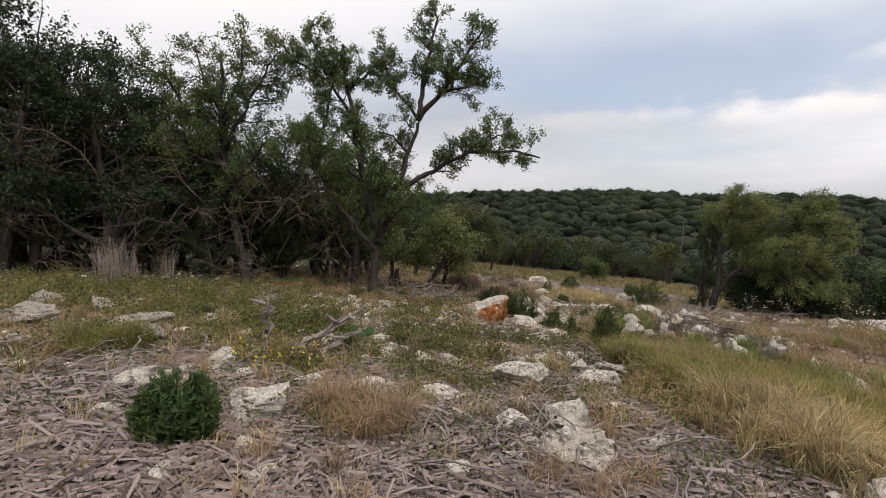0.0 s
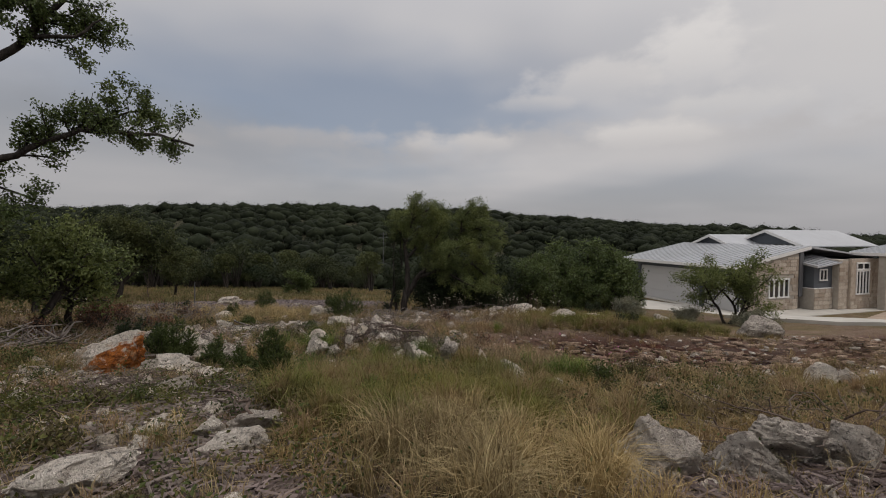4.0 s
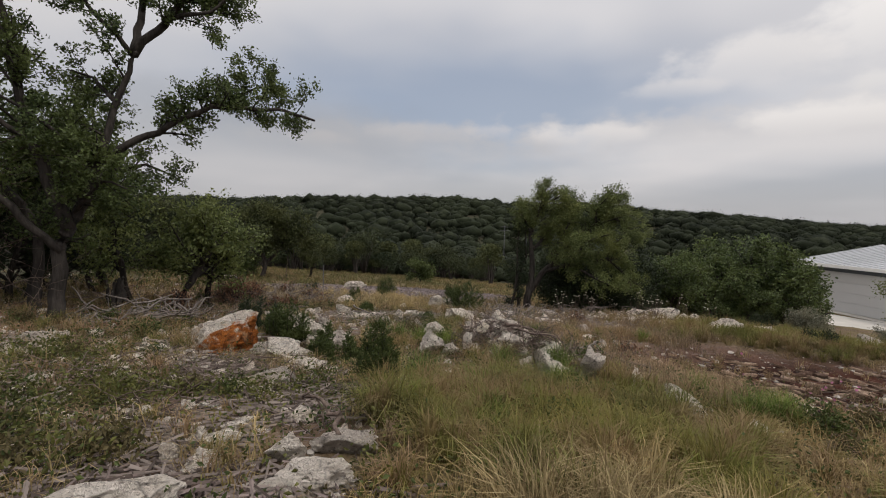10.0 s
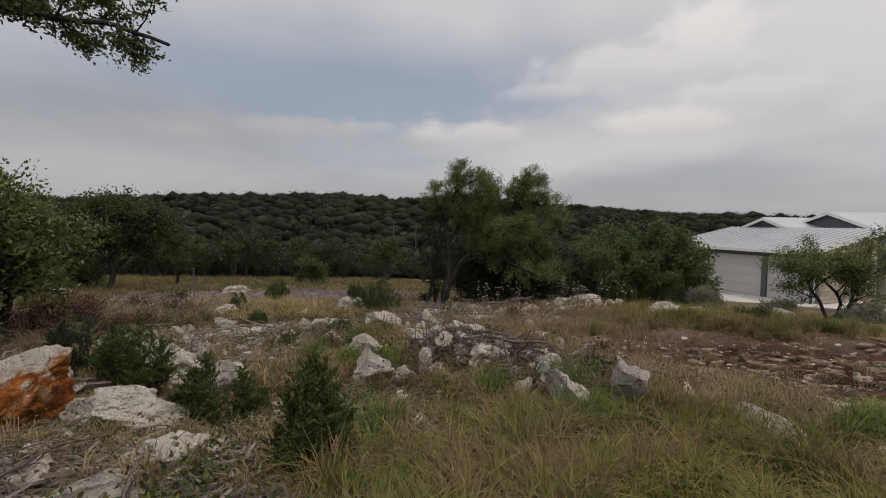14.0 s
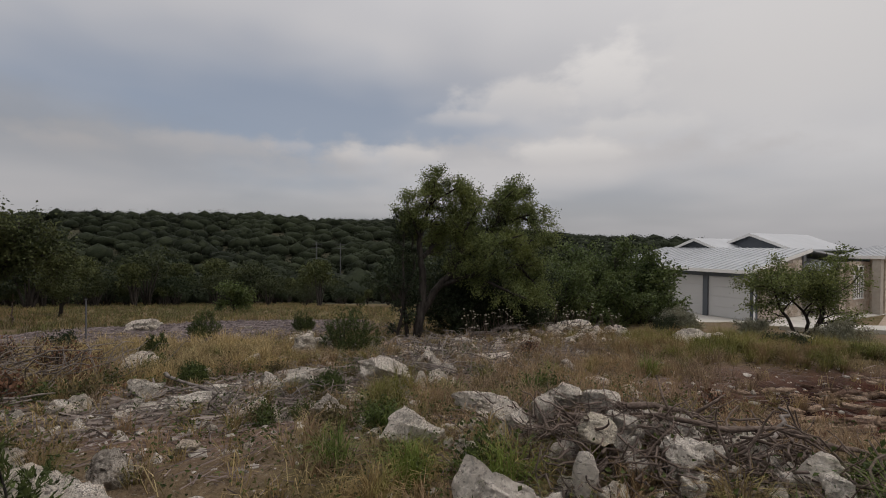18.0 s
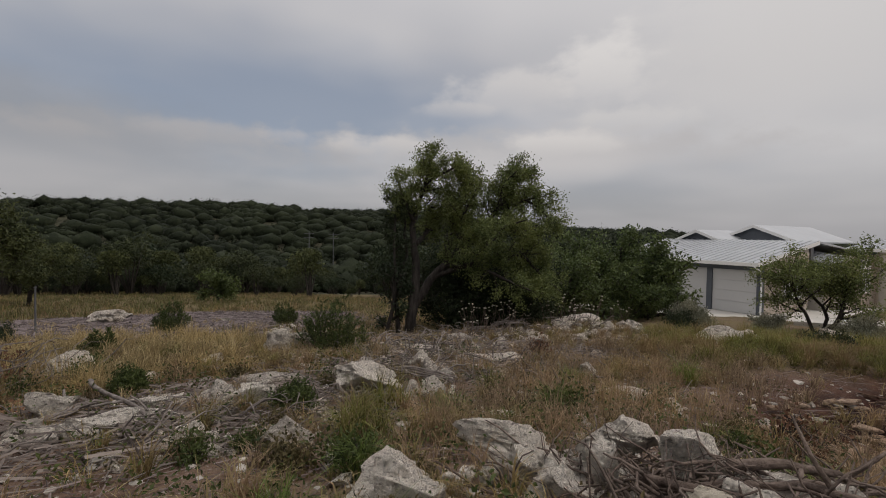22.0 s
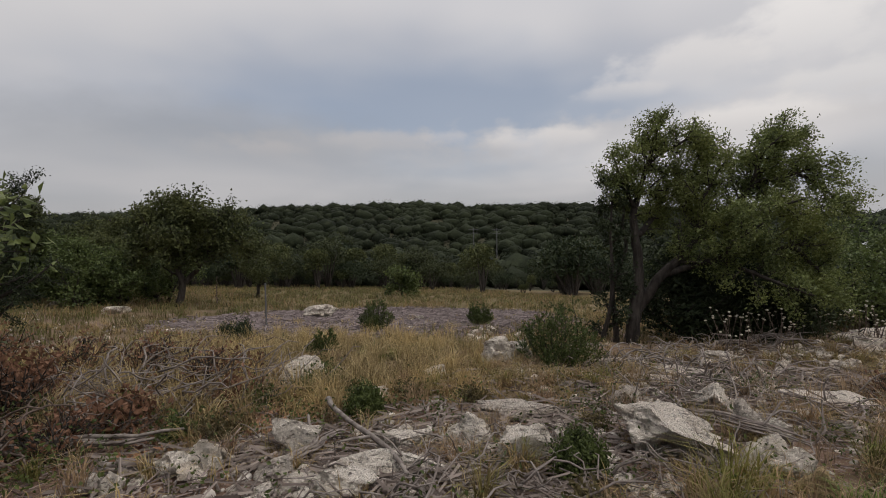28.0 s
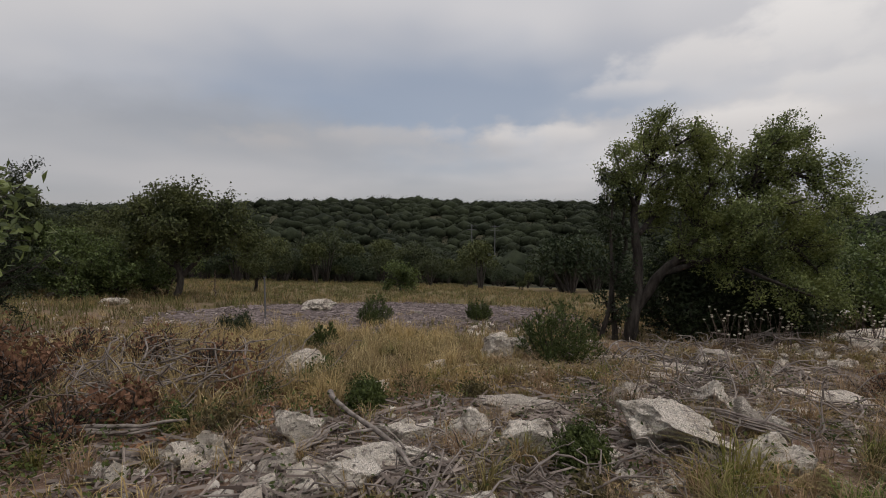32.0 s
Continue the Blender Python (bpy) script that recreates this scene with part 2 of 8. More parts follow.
class Shade:
    """A node material put together step by step."""

    def __init__(self, name, rough=0.8, metal=0.0, coords="Object", gloss=0.3):
        self.mat = bpy.data.materials.new(name)
        self.mat.use_nodes = True
        self.n, self.l = self.mat.node_tree.nodes, self.mat.node_tree.links
        self.bsdf = self.n["Principled BSDF"]
        self.bsdf.inputs["Roughness"].default_value = rough
        self.bsdf.inputs["Metallic"].default_value = metal
        self.bsdf.inputs["Specular IOR Level"].default_value = gloss
        self.coord = self.n.new("ShaderNodeTexCoord").outputs[coords]

    def noise(self, scale, detail=4.0, low=0.35, high=0.65, rough=0.6, stretch=None):
        tex = self.n.new("ShaderNodeTexNoise")
        tex.inputs["Scale"].default_value = scale
        tex.inputs["Detail"].default_value = detail
        tex.inputs["Roughness"].default_value = rough
        vec = self.coord
        if stretch:
            mp = self.n.new("ShaderNodeMapping")
            mp.inputs["Scale"].default_value = stretch
            self.l.new(vec, mp.inputs[0])
            vec = mp.outputs[0]
        self.l.new(vec, tex.inputs["Vector"])
        r = self.n.new("ShaderNodeMapRange")
        r.inputs["From Min"].default_value, r.inputs["From Max"].default_value = low, high
        self.l.new(tex.outputs["Fac"], r.inputs["Value"])
        return r.outputs[0]

    def voronoi(self, scale, feature="F1", low=0.0, high=1.0):
        tex = self.n.new("ShaderNodeTexVoronoi")
        tex.feature = feature
        tex.inputs["Scale"].default_value = scale
        self.l.new(self.coord, tex.inputs["Vector"])
        r = self.n.new("ShaderNodeMapRange")
        r.inputs["From Min"].default_value, r.inputs["From Max"].default_value = low, high
        self.l.new(tex.outputs["Distance"], r.inputs["Value"])
        return r.outputs[0]

    def island(self):
        return self.n.new("ShaderNodeNewGeometry").outputs["Random Per Island"]

    def each(self):
        return self.n.new("ShaderNodeObjectInfo").outputs["Random"]

    def zone(self, name):
        a = self.n.new("ShaderNodeAttribute")
        a.attribute_name = name
        return a.outputs["Fac"]

    def mix(self, fac, a, b, blend="MIX"):
        m = self.n.new("ShaderNodeMix")
        m.data_type = "RGBA"
        m.blend_type = blend
        for socket, value in ((m.inputs[0], fac), (m.inputs[6], a), (m.inputs[7], b)):
            if isinstance(value, (float, int)):
                socket.default_value = value
            elif isinstance(value, tuple):
                socket.default_value = rgba(value)
            else:
                self.l.new(value, socket)
        return m.outputs[2]

    def mul(self, a, b):
        m = self.n.new("ShaderNodeMath")
        m.operation = "MULTIPLY"
        for socket, value in ((m.inputs[0], a), (m.inputs[1], b)):
            if isinstance(value, (float, int)):
                socket.default_value = value
            else:
                self.l.new(value, socket)
        return m.outputs[0]

    def colour(self, c):
        if isinstance(c, tuple):
            self.bsdf.inputs["Base Color"].default_value = rgba(c)
        else:
            self.l.new(c, self.bsdf.inputs["Base Color"])
        self.last = c
        return self

    def bump(self, height, strength=0.4, distance=0.02):
        b = self.n.new("ShaderNodeBump")
        b.inputs["Strength"].default_value = strength
        b.inputs["Distance"].default_value = distance
        self.l.new(height, b.inputs["Height"])
        if self.bsdf.inputs["Normal"].is_linked:
            self.l.new(self.bsdf.inputs["Normal"].links[0].from_socket, b.inputs["Normal"])
        self.l.new(b.outputs[0], self.bsdf.inputs["Normal"])
        return self

    def leafy(self, share=0.3):
        """Lets some light pass through, as leaves and blades do."""
        t = self.n.new("ShaderNodeBsdfTranslucent")
        if isinstance(self.last, tuple):
            t.inputs[0].default_value = rgba(self.last)
        else:
            self.l.new(self.last, t.inputs[0])
        m = self.n.new("ShaderNodeMixShader")
        m.inputs[0].default_value = share
        self.l.new(self.bsdf.outputs[0], m.inputs[1])
        self.l.new(t.outputs[0], m.inputs[2])
        self.l.new(m.outputs[0], self.n["Material Output"].inputs[0])
        return self


def limestone_material(name, light, grey, dark, stain=None):
    s = Shade(name, 0.9, gloss=0.15)
    c = s.mix(s.mul(s.noise(2.3, 6, 0.5, 0.62), 0.7), light, grey)
    c = s.mix(s.mul(s.noise(1.3, 4, 0.5, 0.7), 0.45), c, (light[0] * 0.72, light[1] * 0.6, light[2] * 0.45))
    c = s.mix(s.mul(s.noise(7, 7, 0.555, 0.64, 0.7), 0.8), c, dark)
    c = s.mix(s.mul(s.noise(19, 6, 0.56, 0.63, 0.7, (1, 1, 2.2)), 0.8), c, (dark[0] * 0.45, dark[1] * 0.43, dark[2] * 0.4))
    c = s.mix(s.mul(s.noise(60, 3, 0.55, 0.7), 0.4), c, dark)
    c = s.mix(s.mul(s.each(), 0.3), c, grey)
    if stain:
        lean = s.n.new("ShaderNodeVectorMath")
        lean.operation = "DOT_PRODUCT"
        lean.inputs[1].default_value = (0.5, -1.2, -0.9)
        s.l.new(s.coord, lean.inputs[0])
        edge = s.n.new("ShaderNodeMapRange")
        edge.inputs["From Min"].default_value, edge.inputs["From Max"].default_value = -0.35, 0.2
        s.l.new(lean.outputs["Value"], edge.inputs["Value"])
        face = s.n.new("ShaderNodeMapRange")
        face.inputs["From Min"].default_value, face.inputs["From Max"].default_value = 0.24, 0.40
        s.l.new(s.mul(edge.outputs[0], s.noise(4.0, 8, 0.3, 0.62, 0.7)), face.inputs["Value"])
        c = s.mix(face.outputs[0], c, stain)
        c = s.mix(s.mul(s.mul(face.outputs[0], s.noise(9, 7, 0.5, 0.6, 0.7)), 0.75), c, (0.11, 0.035, 0.015))
        c = s.mix(s.mul(s.noise(6, 6, 0.56, 0.66), 0.6), c, (0.62, 0.42, 0.25))
    s.colour(c)
    crack = s.voronoi(4.5, "DISTANCE_TO_EDGE", 0.0, 0.045)
    gap = s.n.new("ShaderNodeMath")
    gap.operation = "SUBTRACT"
    gap.inputs[0].default_value = 1.0
    s.l.new(crack, gap.inputs[1])
    s.colour(s.mix(s.mul(s.mul(gap.outputs[0], s.noise(2.0, 3, 0.45, 0.6)), 0.85), c, (0.07, 0.06, 0.05)))
    s.bump(crack, 0.35, 0.03)
    s.bump(s.noise(7, 9, 0.2, 0.8, 0.7), 1.0, 0.13)
    s.bump(s.noise(24, 7, 0.3, 0.7, 0.7), 1.0, 0.05)
    return s.mat


M_ROCK = limestone_material("limestone", (0.90, 0.815, 0.72), (0.63, 0.54, 0.455), (0.21, 0.162, 0.127))
M_ROCK_GREY = limestone_material("weathered_limestone", (0.66, 0.585, 0.51), (0.33, 0.28, 0.24), (0.105, 0.086, 0.072))
M_ROCK_RUST = limestone_material("rusty_limestone", (0.82, 0.74, 0.65), (0.56, 0.49, 0.42), (0.3, 0.25, 0.2), (0.48, 0.155, 0.035))
M_ROCK_RED = limestone_material("red_stained_limestone", (0.30, 0.205, 0.155), (0.16, 0.082, 0.058), (0.075, 0.033, 0.024))

M_ROCK_OCHRE = limestone_material("ochre_limestone", (0.62, 0.48, 0.28), (0.46, 0.31, 0.14), (0.3, 0.17, 0.07))
M_ROCK_PITTED = limestone_material("pitted_cream_limestone", (0.86, 0.77, 0.64), (0.66, 0.53, 0.38), (0.22, 0.15, 0.1))
M_ROCK_TAN = limestone_material("tan_limestone", (0.66, 0.49, 0.37), (0.46, 0.30, 0.21), (0.2, 0.1, 0.06))

s = Shade("ground", 0.97, gloss=0.1)
soil = s.mix(s.noise(1.6, 6, 0.35, 0.65), (0.14, 0.086, 0.062), (0.25, 0.172, 0.13))
soil = s.mix(s.mul(s.noise(14, 5, 0.5, 0.66), 0.7), soil, (0.085, 0.062, 0.048))
soil = s.mix(s.mul(s.noise(30, 3, 0.58, 0.70), 0.75), soil, (0.42, 0.385, 0.345))
turf = s.mix(s.noise(0.7, 5, 0.38, 0.62), (0.13, 0.102, 0.052), (0.21, 0.16, 0.09))
turf = s.mix(s.mul(s.noise(20, 4, 0.45, 0.65), 0.6), turf, (0.065, 0.055, 0.027))
mulch = s.mix(s.noise(26, 4, 0.38, 0.62, stretch=(1, 0.3, 1)), (0.055, 0.044, 0.042), (0.12, 0.1, 0.095))
red = s.mix(s.noise(1.1, 6, 0.42, 0.6), (0.018, 0.007, 0.006), (0.08, 0.03, 0.019))
red = s.mix(s.mul(s.noise(16, 4, 0.5, 0.66), 0.7), red, (0.05, 0.022, 0.016))
# floor of the wood; the shade of its canopy is put into this dark colour
shaded_wood_floor = s.mix(s.noise(5, 5, 0.35, 0.65), (0.04, 0.04, 0.026), (0.085, 0.08, 0.052))
c = s.mix(s.zone("turf"), soil, turf)
c = s.mix(s.zone("mulch"), c, mulch)
c = s.mix(s.zone("red"), c, red)
c = s.mix(s.zone("wood"), c, shaded_wood_floor)
s.colour(c)
s.bump(s.noise(5, 8, 0.2, 0.8), 0.6, 0.06)
s.bump(s.noise(40, 4, 0.2, 0.8), 0.6, 0.02)
M_GROUND = s.mat


def leaf_material(name, dark, light, share=0.3, rough=0.55, dry=None, gloss=0.18):
    s = Shade(name, rough, gloss=gloss)
    c = s.mix(s.island(), dark, light)
    c = s.mix(s.mul(s.noise(0.8, 2, 0.4, 0.65), 0.5), c, (light[0] * 1.25, light[1] * 1.12, light[2] * 0.9))
    c = s.mix(s.mul(s.noise(3.2, 3, 0.48, 0.62), 0.35), c, (dark[0] * 0.8, dark[1] * 0.8, dark[2] * 0.8))
    if dry:
        c = s.mix(s.mul(s.noise(1.1, 4, 0.47, 0.58), 0.75), c, dry)
        c = s.mix(s.mul(s.noise(4.0, 3, 0.52, 0.62), 0.6), c, (light[0] * 0.75, light[1] * 0.95, light[2] * 0.6))
    return s.colour(c).leafy(share).mat


M_OAK = leaf_material("oak_leaves", (0.025, 0.041, 0.015), (0.125, 0.165, 0.056), 0.3, 0.5, gloss=0.28)
M_OAK2 = leaf_material("pale_oak_leaves", (0.048, 0.066, 0.023), (0.215, 0.255, 0.09), 0.36, 0.5, gloss=0.28)
M_CEDAR = leaf_material("cedar_foliage", (0.012, 0.020, 0.011), (0.042, 0.056, 0.026), 0.18)
M_MIDCEDAR = leaf_material("juniper_foliage", (0.014, 0.024, 0.014), (0.045, 0.06, 0.03), 0.2)
M_VALLEY = leaf_material("dark_oak_leaves", (0.014, 0.021, 0.010), (0.062, 0.074, 0.033), 0.2)
M_DISTOAK = leaf_material("olive_oak_leaves", (0.024, 0.032, 0.014), (0.105, 0.122, 0.05), 0.25)
M_PALELEAF = leaf_material("pale_shrub_leaves", (0.10, 0.105, 0.07), (0.34, 0.34, 0.26), 0.25)
M_YOUNG = leaf_material("young_juniper_shoots", (0.022, 0.04, 0.015), (0.085, 0.125, 0.045), 0.3)
M_BUSH = leaf_material("shrub_leaves", (0.026, 0.04, 0.014), (0.10, 0.128, 0.042))
M_HERB = leaf_material("herb_leaves", (0.036, 0.042, 0.015), (0.16, 0.165, 0.05), 0.25)
M_WEED = leaf_material("weed_leaves", (0.055, 0.048, 0.025), (0.17, 0.14, 0.068))
M_GREEN = leaf_material("green_grass", (0.042, 0.044, 0.015), (0.25, 0.235, 0.08), 0.35, 0.7, (0.27, 0.178, 0.1))
M_FRESH = leaf_material("fresh_grass", (0.05, 0.075, 0.02), (0.19, 0.25, 0.065), 0.35, 0.7)
M_STRAW = leaf_material("dry_grass", (0.15, 0.105, 0.05), (0.52, 0.42, 0.23), 0.3, 0.8)
M_OLIVE = leaf_material("olive_grass", (0.07, 0.05, 0.026), (0.33, 0.25, 0.125), 0.25, 0.75, (0.29, 0.19, 0.12))
M_FIELD = leaf_material("field_grass_blades", (0.047, 0.049, 0.019), (0.165, 0.158, 0.068), 0.3, 0.75, (0.175, 0.128, 0.075))
M_BROWNGRASS = leaf_material("brown_bunch_grass", (0.1, 0.068, 0.044), (0.42, 0.31, 0.205), 0.25, 0.85)
M_DRYSTEM = leaf_material("grey_purple_stems", (0.16, 0.125, 0.115), (0.33, 0.275, 0.25), 0.15, 0.9)
M_REDLEAF = leaf_material("withered_leaves", (0.09, 0.045, 0.03), (0.23, 0.13, 0.085), 0.2, 0.8)
M_DRYLEAF = leaf_material("fallen_leaves", (0.12, 0.06, 0.04), (0.36, 0.21, 0.14), 0.15, 0.85)
M_FLOWER = leaf_material("pale_seed_heads", (0.28, 0.26, 0.21), (0.5, 0.47, 0.4), 0.3, 0.8)
M_YELLOW = leaf_material("yellow_flowers", (0.5, 0.4, 0.03), (0.62, 0.52, 0.06), 0.3, 0.8)
M_PINK = leaf_material("pink_flowers", (0.4, 0.14, 0.26), (0.55, 0.24, 0.38), 0.3, 0.8)
M_CACTUS = leaf_material("cactus_pads", (0.035, 0.07, 0.03), (0.06, 0.105, 0.045), 0.0, 0.6)


def far_leaf(name, dark, light):
    s = Shade(name, 0.85, gloss=0.1)
    c = s.mix(s.mul(s.island(), 0.4), dark, light)
    c = s.mix(s.mul(s.noise(1.1, 5, 0.45, 0.65), 0.8), c, (dark[0] * 0.6, dark[1] * 0.6, dark[2] * 0.6))
    c = s.mix(s.mul(s.noise(0.16, 2, 0.52, 0.6), 0.6), c, (light[0] * 1.1, light[1] * 1.1, light[2] * 1.15))
    c = s.mix(s.mul(s.noise(0.11, 2, 0.5, 0.6), 0.6), c, (dark[0] * 0.7, dark[1] * 0.72, dark[2] * 0.7))
    c = s.mix(s.mul(s.noise(0.012, 3, 0.4, 0.6), 0.4), c, (light[0] * 0.95, light[1], light[2] * 0.9))
    s.colour(c)
    s.bump(s.noise(2.2, 7, 0.2, 0.8, 0.7), 0.7, 0.3)
    return s.mat


M_FAR = far_leaf("distant_foliage", (0.0125, 0.0165, 0.010), (0.040, 0.047, 0.026))

s = Shade("bark", 0.95)
c = s.mix(s.noise(9, 6, 0.35, 0.65, stretch=(1, 1, 0.25)), (0.018, 0.015, 0.013), (0.065, 0.055, 0.048))
s.colour(c).bump(s.noise(16, 6, 0.2, 0.8, stretch=(1, 1, 0.2)), 0.9, 0.03)
M_BARK = s.mat
s = Shade("grey_deadwood", 0.95)
c = s.mix(s.noise(14, 5, 0.35, 0.65, stretch=(1, 1, 0.3)), (0.10, 0.082, 0.072), (0.28, 0.245, 0.22))
s.colour(s.mix(s.mul(s.island(), 0.5), c, (0.19, 0.155, 0.14))).bump(s.noise(30, 4, 0.2, 0.8), 0.5, 0.01)
M_DEAD = s.mat
s = Shade("dark_deadwood", 0.95)
c = s.mix(s.noise(16, 5, 0.35, 0.65), (0.045, 0.029, 0.023), (0.20, 0.15, 0.122))
s.colour(s.mix(s.mul(s.island(), 0.6), c, (0.18, 0.14, 0.118))).bump(s.noise(34, 5, 0.2, 0.8), 0.8, 0.015)
M_TWIG = s.mat
s = Shade("shredded_cedar", 0.95)
c = s.mix(s.island(), (0.055, 0.038, 0.034), (0.32, 0.255, 0.24))
s.colour(s.mix(s.mul(s.noise(1.1, 3, 0.4, 0.65), 0.5), c, (0.20, 0.15, 0.12)))
M_MULCH = s.mat
s = Shade("split_grey_wood", 0.95)
s.colour(s.mix(s.island(), (0.06, 0.044, 0.037), (0.3, 0.25, 0.22)))
M_SPLINTER = s.mat
s = Shade("spread_cedar", 0.95)
s.colour(s.mix(s.island(), (0.06, 0.046, 0.044), (0.26, 0.215, 0.21)))
M_MULCH_FAR = s.mat
s = Shade("stone_chips", 0.95)
s.colour(s.mix(s.island(), (0.26, 0.235, 0.205), (0.58, 0.53, 0.47))).bump(s.noise(40, 4, 0.2, 0.8), 0.5, 0.01)
M_CHIPS = s.mat


def plain(name, c, rough=0.6, metal=0.0, var=0.12, scale=3.0):
    s = Shade(name, rough, metal)
    d = tuple(v * (1 - 2 * var) for v in c)
    return s.colour(s.mix(s.noise(scale, 5, 0.3, 0.7), c, d)).bump(s.noise(scale * 9, 3, 0.2, 0.8), 0.12, 0.005).mat


M_METALROOF = plain("pale_metal_roof", (0.50, 0.51, 0.53), 0.42, 0.35, 0.08, 0.6)
M_DARKROOF = plain("grey_metal_roof", (0.105, 0.112, 0.122), 0.6, 0.1, 0.06, 0.6)
M_WHITE = plain("white_paint", (0.74, 0.73, 0.71), 0.6, 0, 0.04, 0.8)
M_GARAGE = plain("pale_garage_door", (0.50, 0.495, 0.49), 0.55, 0, 0.03, 0.5)
M_DARKWALL = plain("dark_sheathing", (0.05, 0.048, 0.05), 0.8, 0, 0.15, 1.0)
M_SCAFFOLD = plain("pale_scaffold", (0.30, 0.285, 0.265), 0.8, 0, 0.1, 3)
M_BLOCK = plain("grey_block", (0.33, 0.34, 0.345), 0.9, 0, 0.12, 2)
M_SLATE = plain("slate_grey_siding", (0.095, 0.105, 0.12), 0.7, 0, 0.08, 1.2)
M_TRIM = plain("dark_grey_trim", (0.11, 0.11, 0.115), 0.6, 0, 0.06, 2)
M_CONCRETE = plain("pale_concrete", (0.55, 0.52, 0.47), 0.9, 0, 0.1, 0.9)
M_CALICHE = plain("caliche_gravel", (0.43, 0.335, 0.26), 0.95, 0, 0.16, 0.7)
M_REDPAINT = plain("red_container_paint", (0.46, 0.055, 0.03), 0.5, 0, 0.12, 1.5)
M_WOODFRAME = plain("weathered_timber", (0.30, 0.265, 0.235), 0.85, 0, 0.15, 2)
M_MORTAR = plain("mortar", (0.42, 0.38, 0.33), 0.95, 0, 0.1, 4)
s = Shade("house_stone", 0.9)
c = s.mix(s.each(), (0.34, 0.275, 0.215), (0.56, 0.49, 0.41))
s.colour(s.mix(s.mul(s.noise(4, 5, 0.45, 0.65), 0.5), c, (0.26, 0.2, 0.155))).bump(s.noise(12, 5, 0.2, 0.8), 0.5, 0.03)
M_HSTONE = s.mat
s = Shade("window_glass", 0.06, gloss=0.6)
M_GLASS = s.colour((0.02, 0.022, 0.025)).mat

# ---- building tools ----


def solid(name, verts, faces, material, parent=None, label="", smooth=False):
    """One mesh object from vertex rows and an (n, 3) or (n, 4) face array, or a list of such arrays."""
    verts = np.asarray(verts, dtype=np.float32)
    groups = [np.asarray(f, dtype=np.int32) for f in (faces if isinstance(faces, list) else [faces]) if len(f)]
    me = bpy.data.meshes.new(name)
    me.vertices.add(len(verts))
    me.vertices.foreach_set("co", verts.ravel())
    loops = np.concatenate([g.ravel() for g in groups])
    sizes = np.concatenate([np.full(len(g), g.shape[1], dtype=np.int32) for g in groups])
    me.loops.add(len(loops))
    me.loops.foreach_set("vertex_index", loops)
    me.polygons.add(len(sizes))
    me.polygons.foreach_set("loop_start", np.concatenate(([0], np.cumsum(sizes)[:-1])).astype(np.int32))
    me.polygons.foreach_set("use_smooth", np.full(len(sizes), smooth))
    me.update(calc_edges=True)
    me.materials.append(material)
    ob = new(name, me)
    if parent:
        ob.parent = parent
    if label:
        ob["label"] = label
    return ob


def thing(name, m, label, category, group="", kind=""):
    ob = new(name)
    ob.empty_display_size = 0.1
    ob.matrix_basis = m
    return tagged(ob, label, category, group, kind)


def part(name, bm, material, parent, label=""):
    me = bpy.data.meshes.new(name)
    bm.to_mesh(me)
    bm.free()
    me.materials.append(material)
    ob = new(name, me)
    ob.parent = parent
    if label:
        ob["label"] = label
    return ob


def box_bm(bm, x0, x1, y0, y1, z0, z1, bevel=0.0):
    made = bmesh.ops.create_cube(bm, size=1.0, matrix=Matrix.Translation(((x0 + x1) / 2, (y0 + y1) / 2, (z0 + z1) / 2)) @ Matrix.Diagonal((x1 - x0, y1 - y0, z1 - z0, 1)))
    if bevel:
        edges = list({e for v in made["verts"] for e in v.link_edges})
        bmesh.ops.bevel(bm, geom=edges, offset=bevel, segments=1, affect="EDGES")


def box(name, x0, x1, y0, y1, z0, z1, material, parent=None, label="", bevel=0.01):
    bm = bmesh.new()
    box_bm(bm, x0, x1, y0, y1, z0, z1, bevel)
    return part(name, bm, material, parent, label)


def hull_prism(name, pts, way, material, parent, label=""):
    """A flat polygon pushed along a vector into a solid."""
    bm = bmesh.new()
    a = [bm.verts.new(p) for p in pts]
    b = [bm.verts.new(Vector(p) + Vector(way)) for p in pts]
    bm.faces.new(a)
    bm.faces.new(list(reversed(b)))
    for i in range(len(a)):
        j = (i + 1) % len(a)
        bm.faces.new((a[j], a[i], b[i], b[j]))
    bmesh.ops.recalc_face_normals(bm, faces=bm.faces)
    return part(name, bm, material, parent, label)


class Heap:
    """Collects pieces of one joined mesh."""

    def __init__(self):
        self.v, self.f, self.count = [], {3: [], 4: []}, 0

    def add(self, verts, *faces):
        self.v.append(np.asarray(verts))
        for f in faces:
            f = np.asarray(f)
            if len(f):
                self.f[f.shape[1]].append(f + self.count)
        self.count += len(verts)

    def make(self, name, material, parent=None, label="", smooth=False):
        groups = [np.concatenate(g) for g in self.f.values() if g]
        return solid(name, np.concatenate(self.v), groups, material, parent, label, smooth)


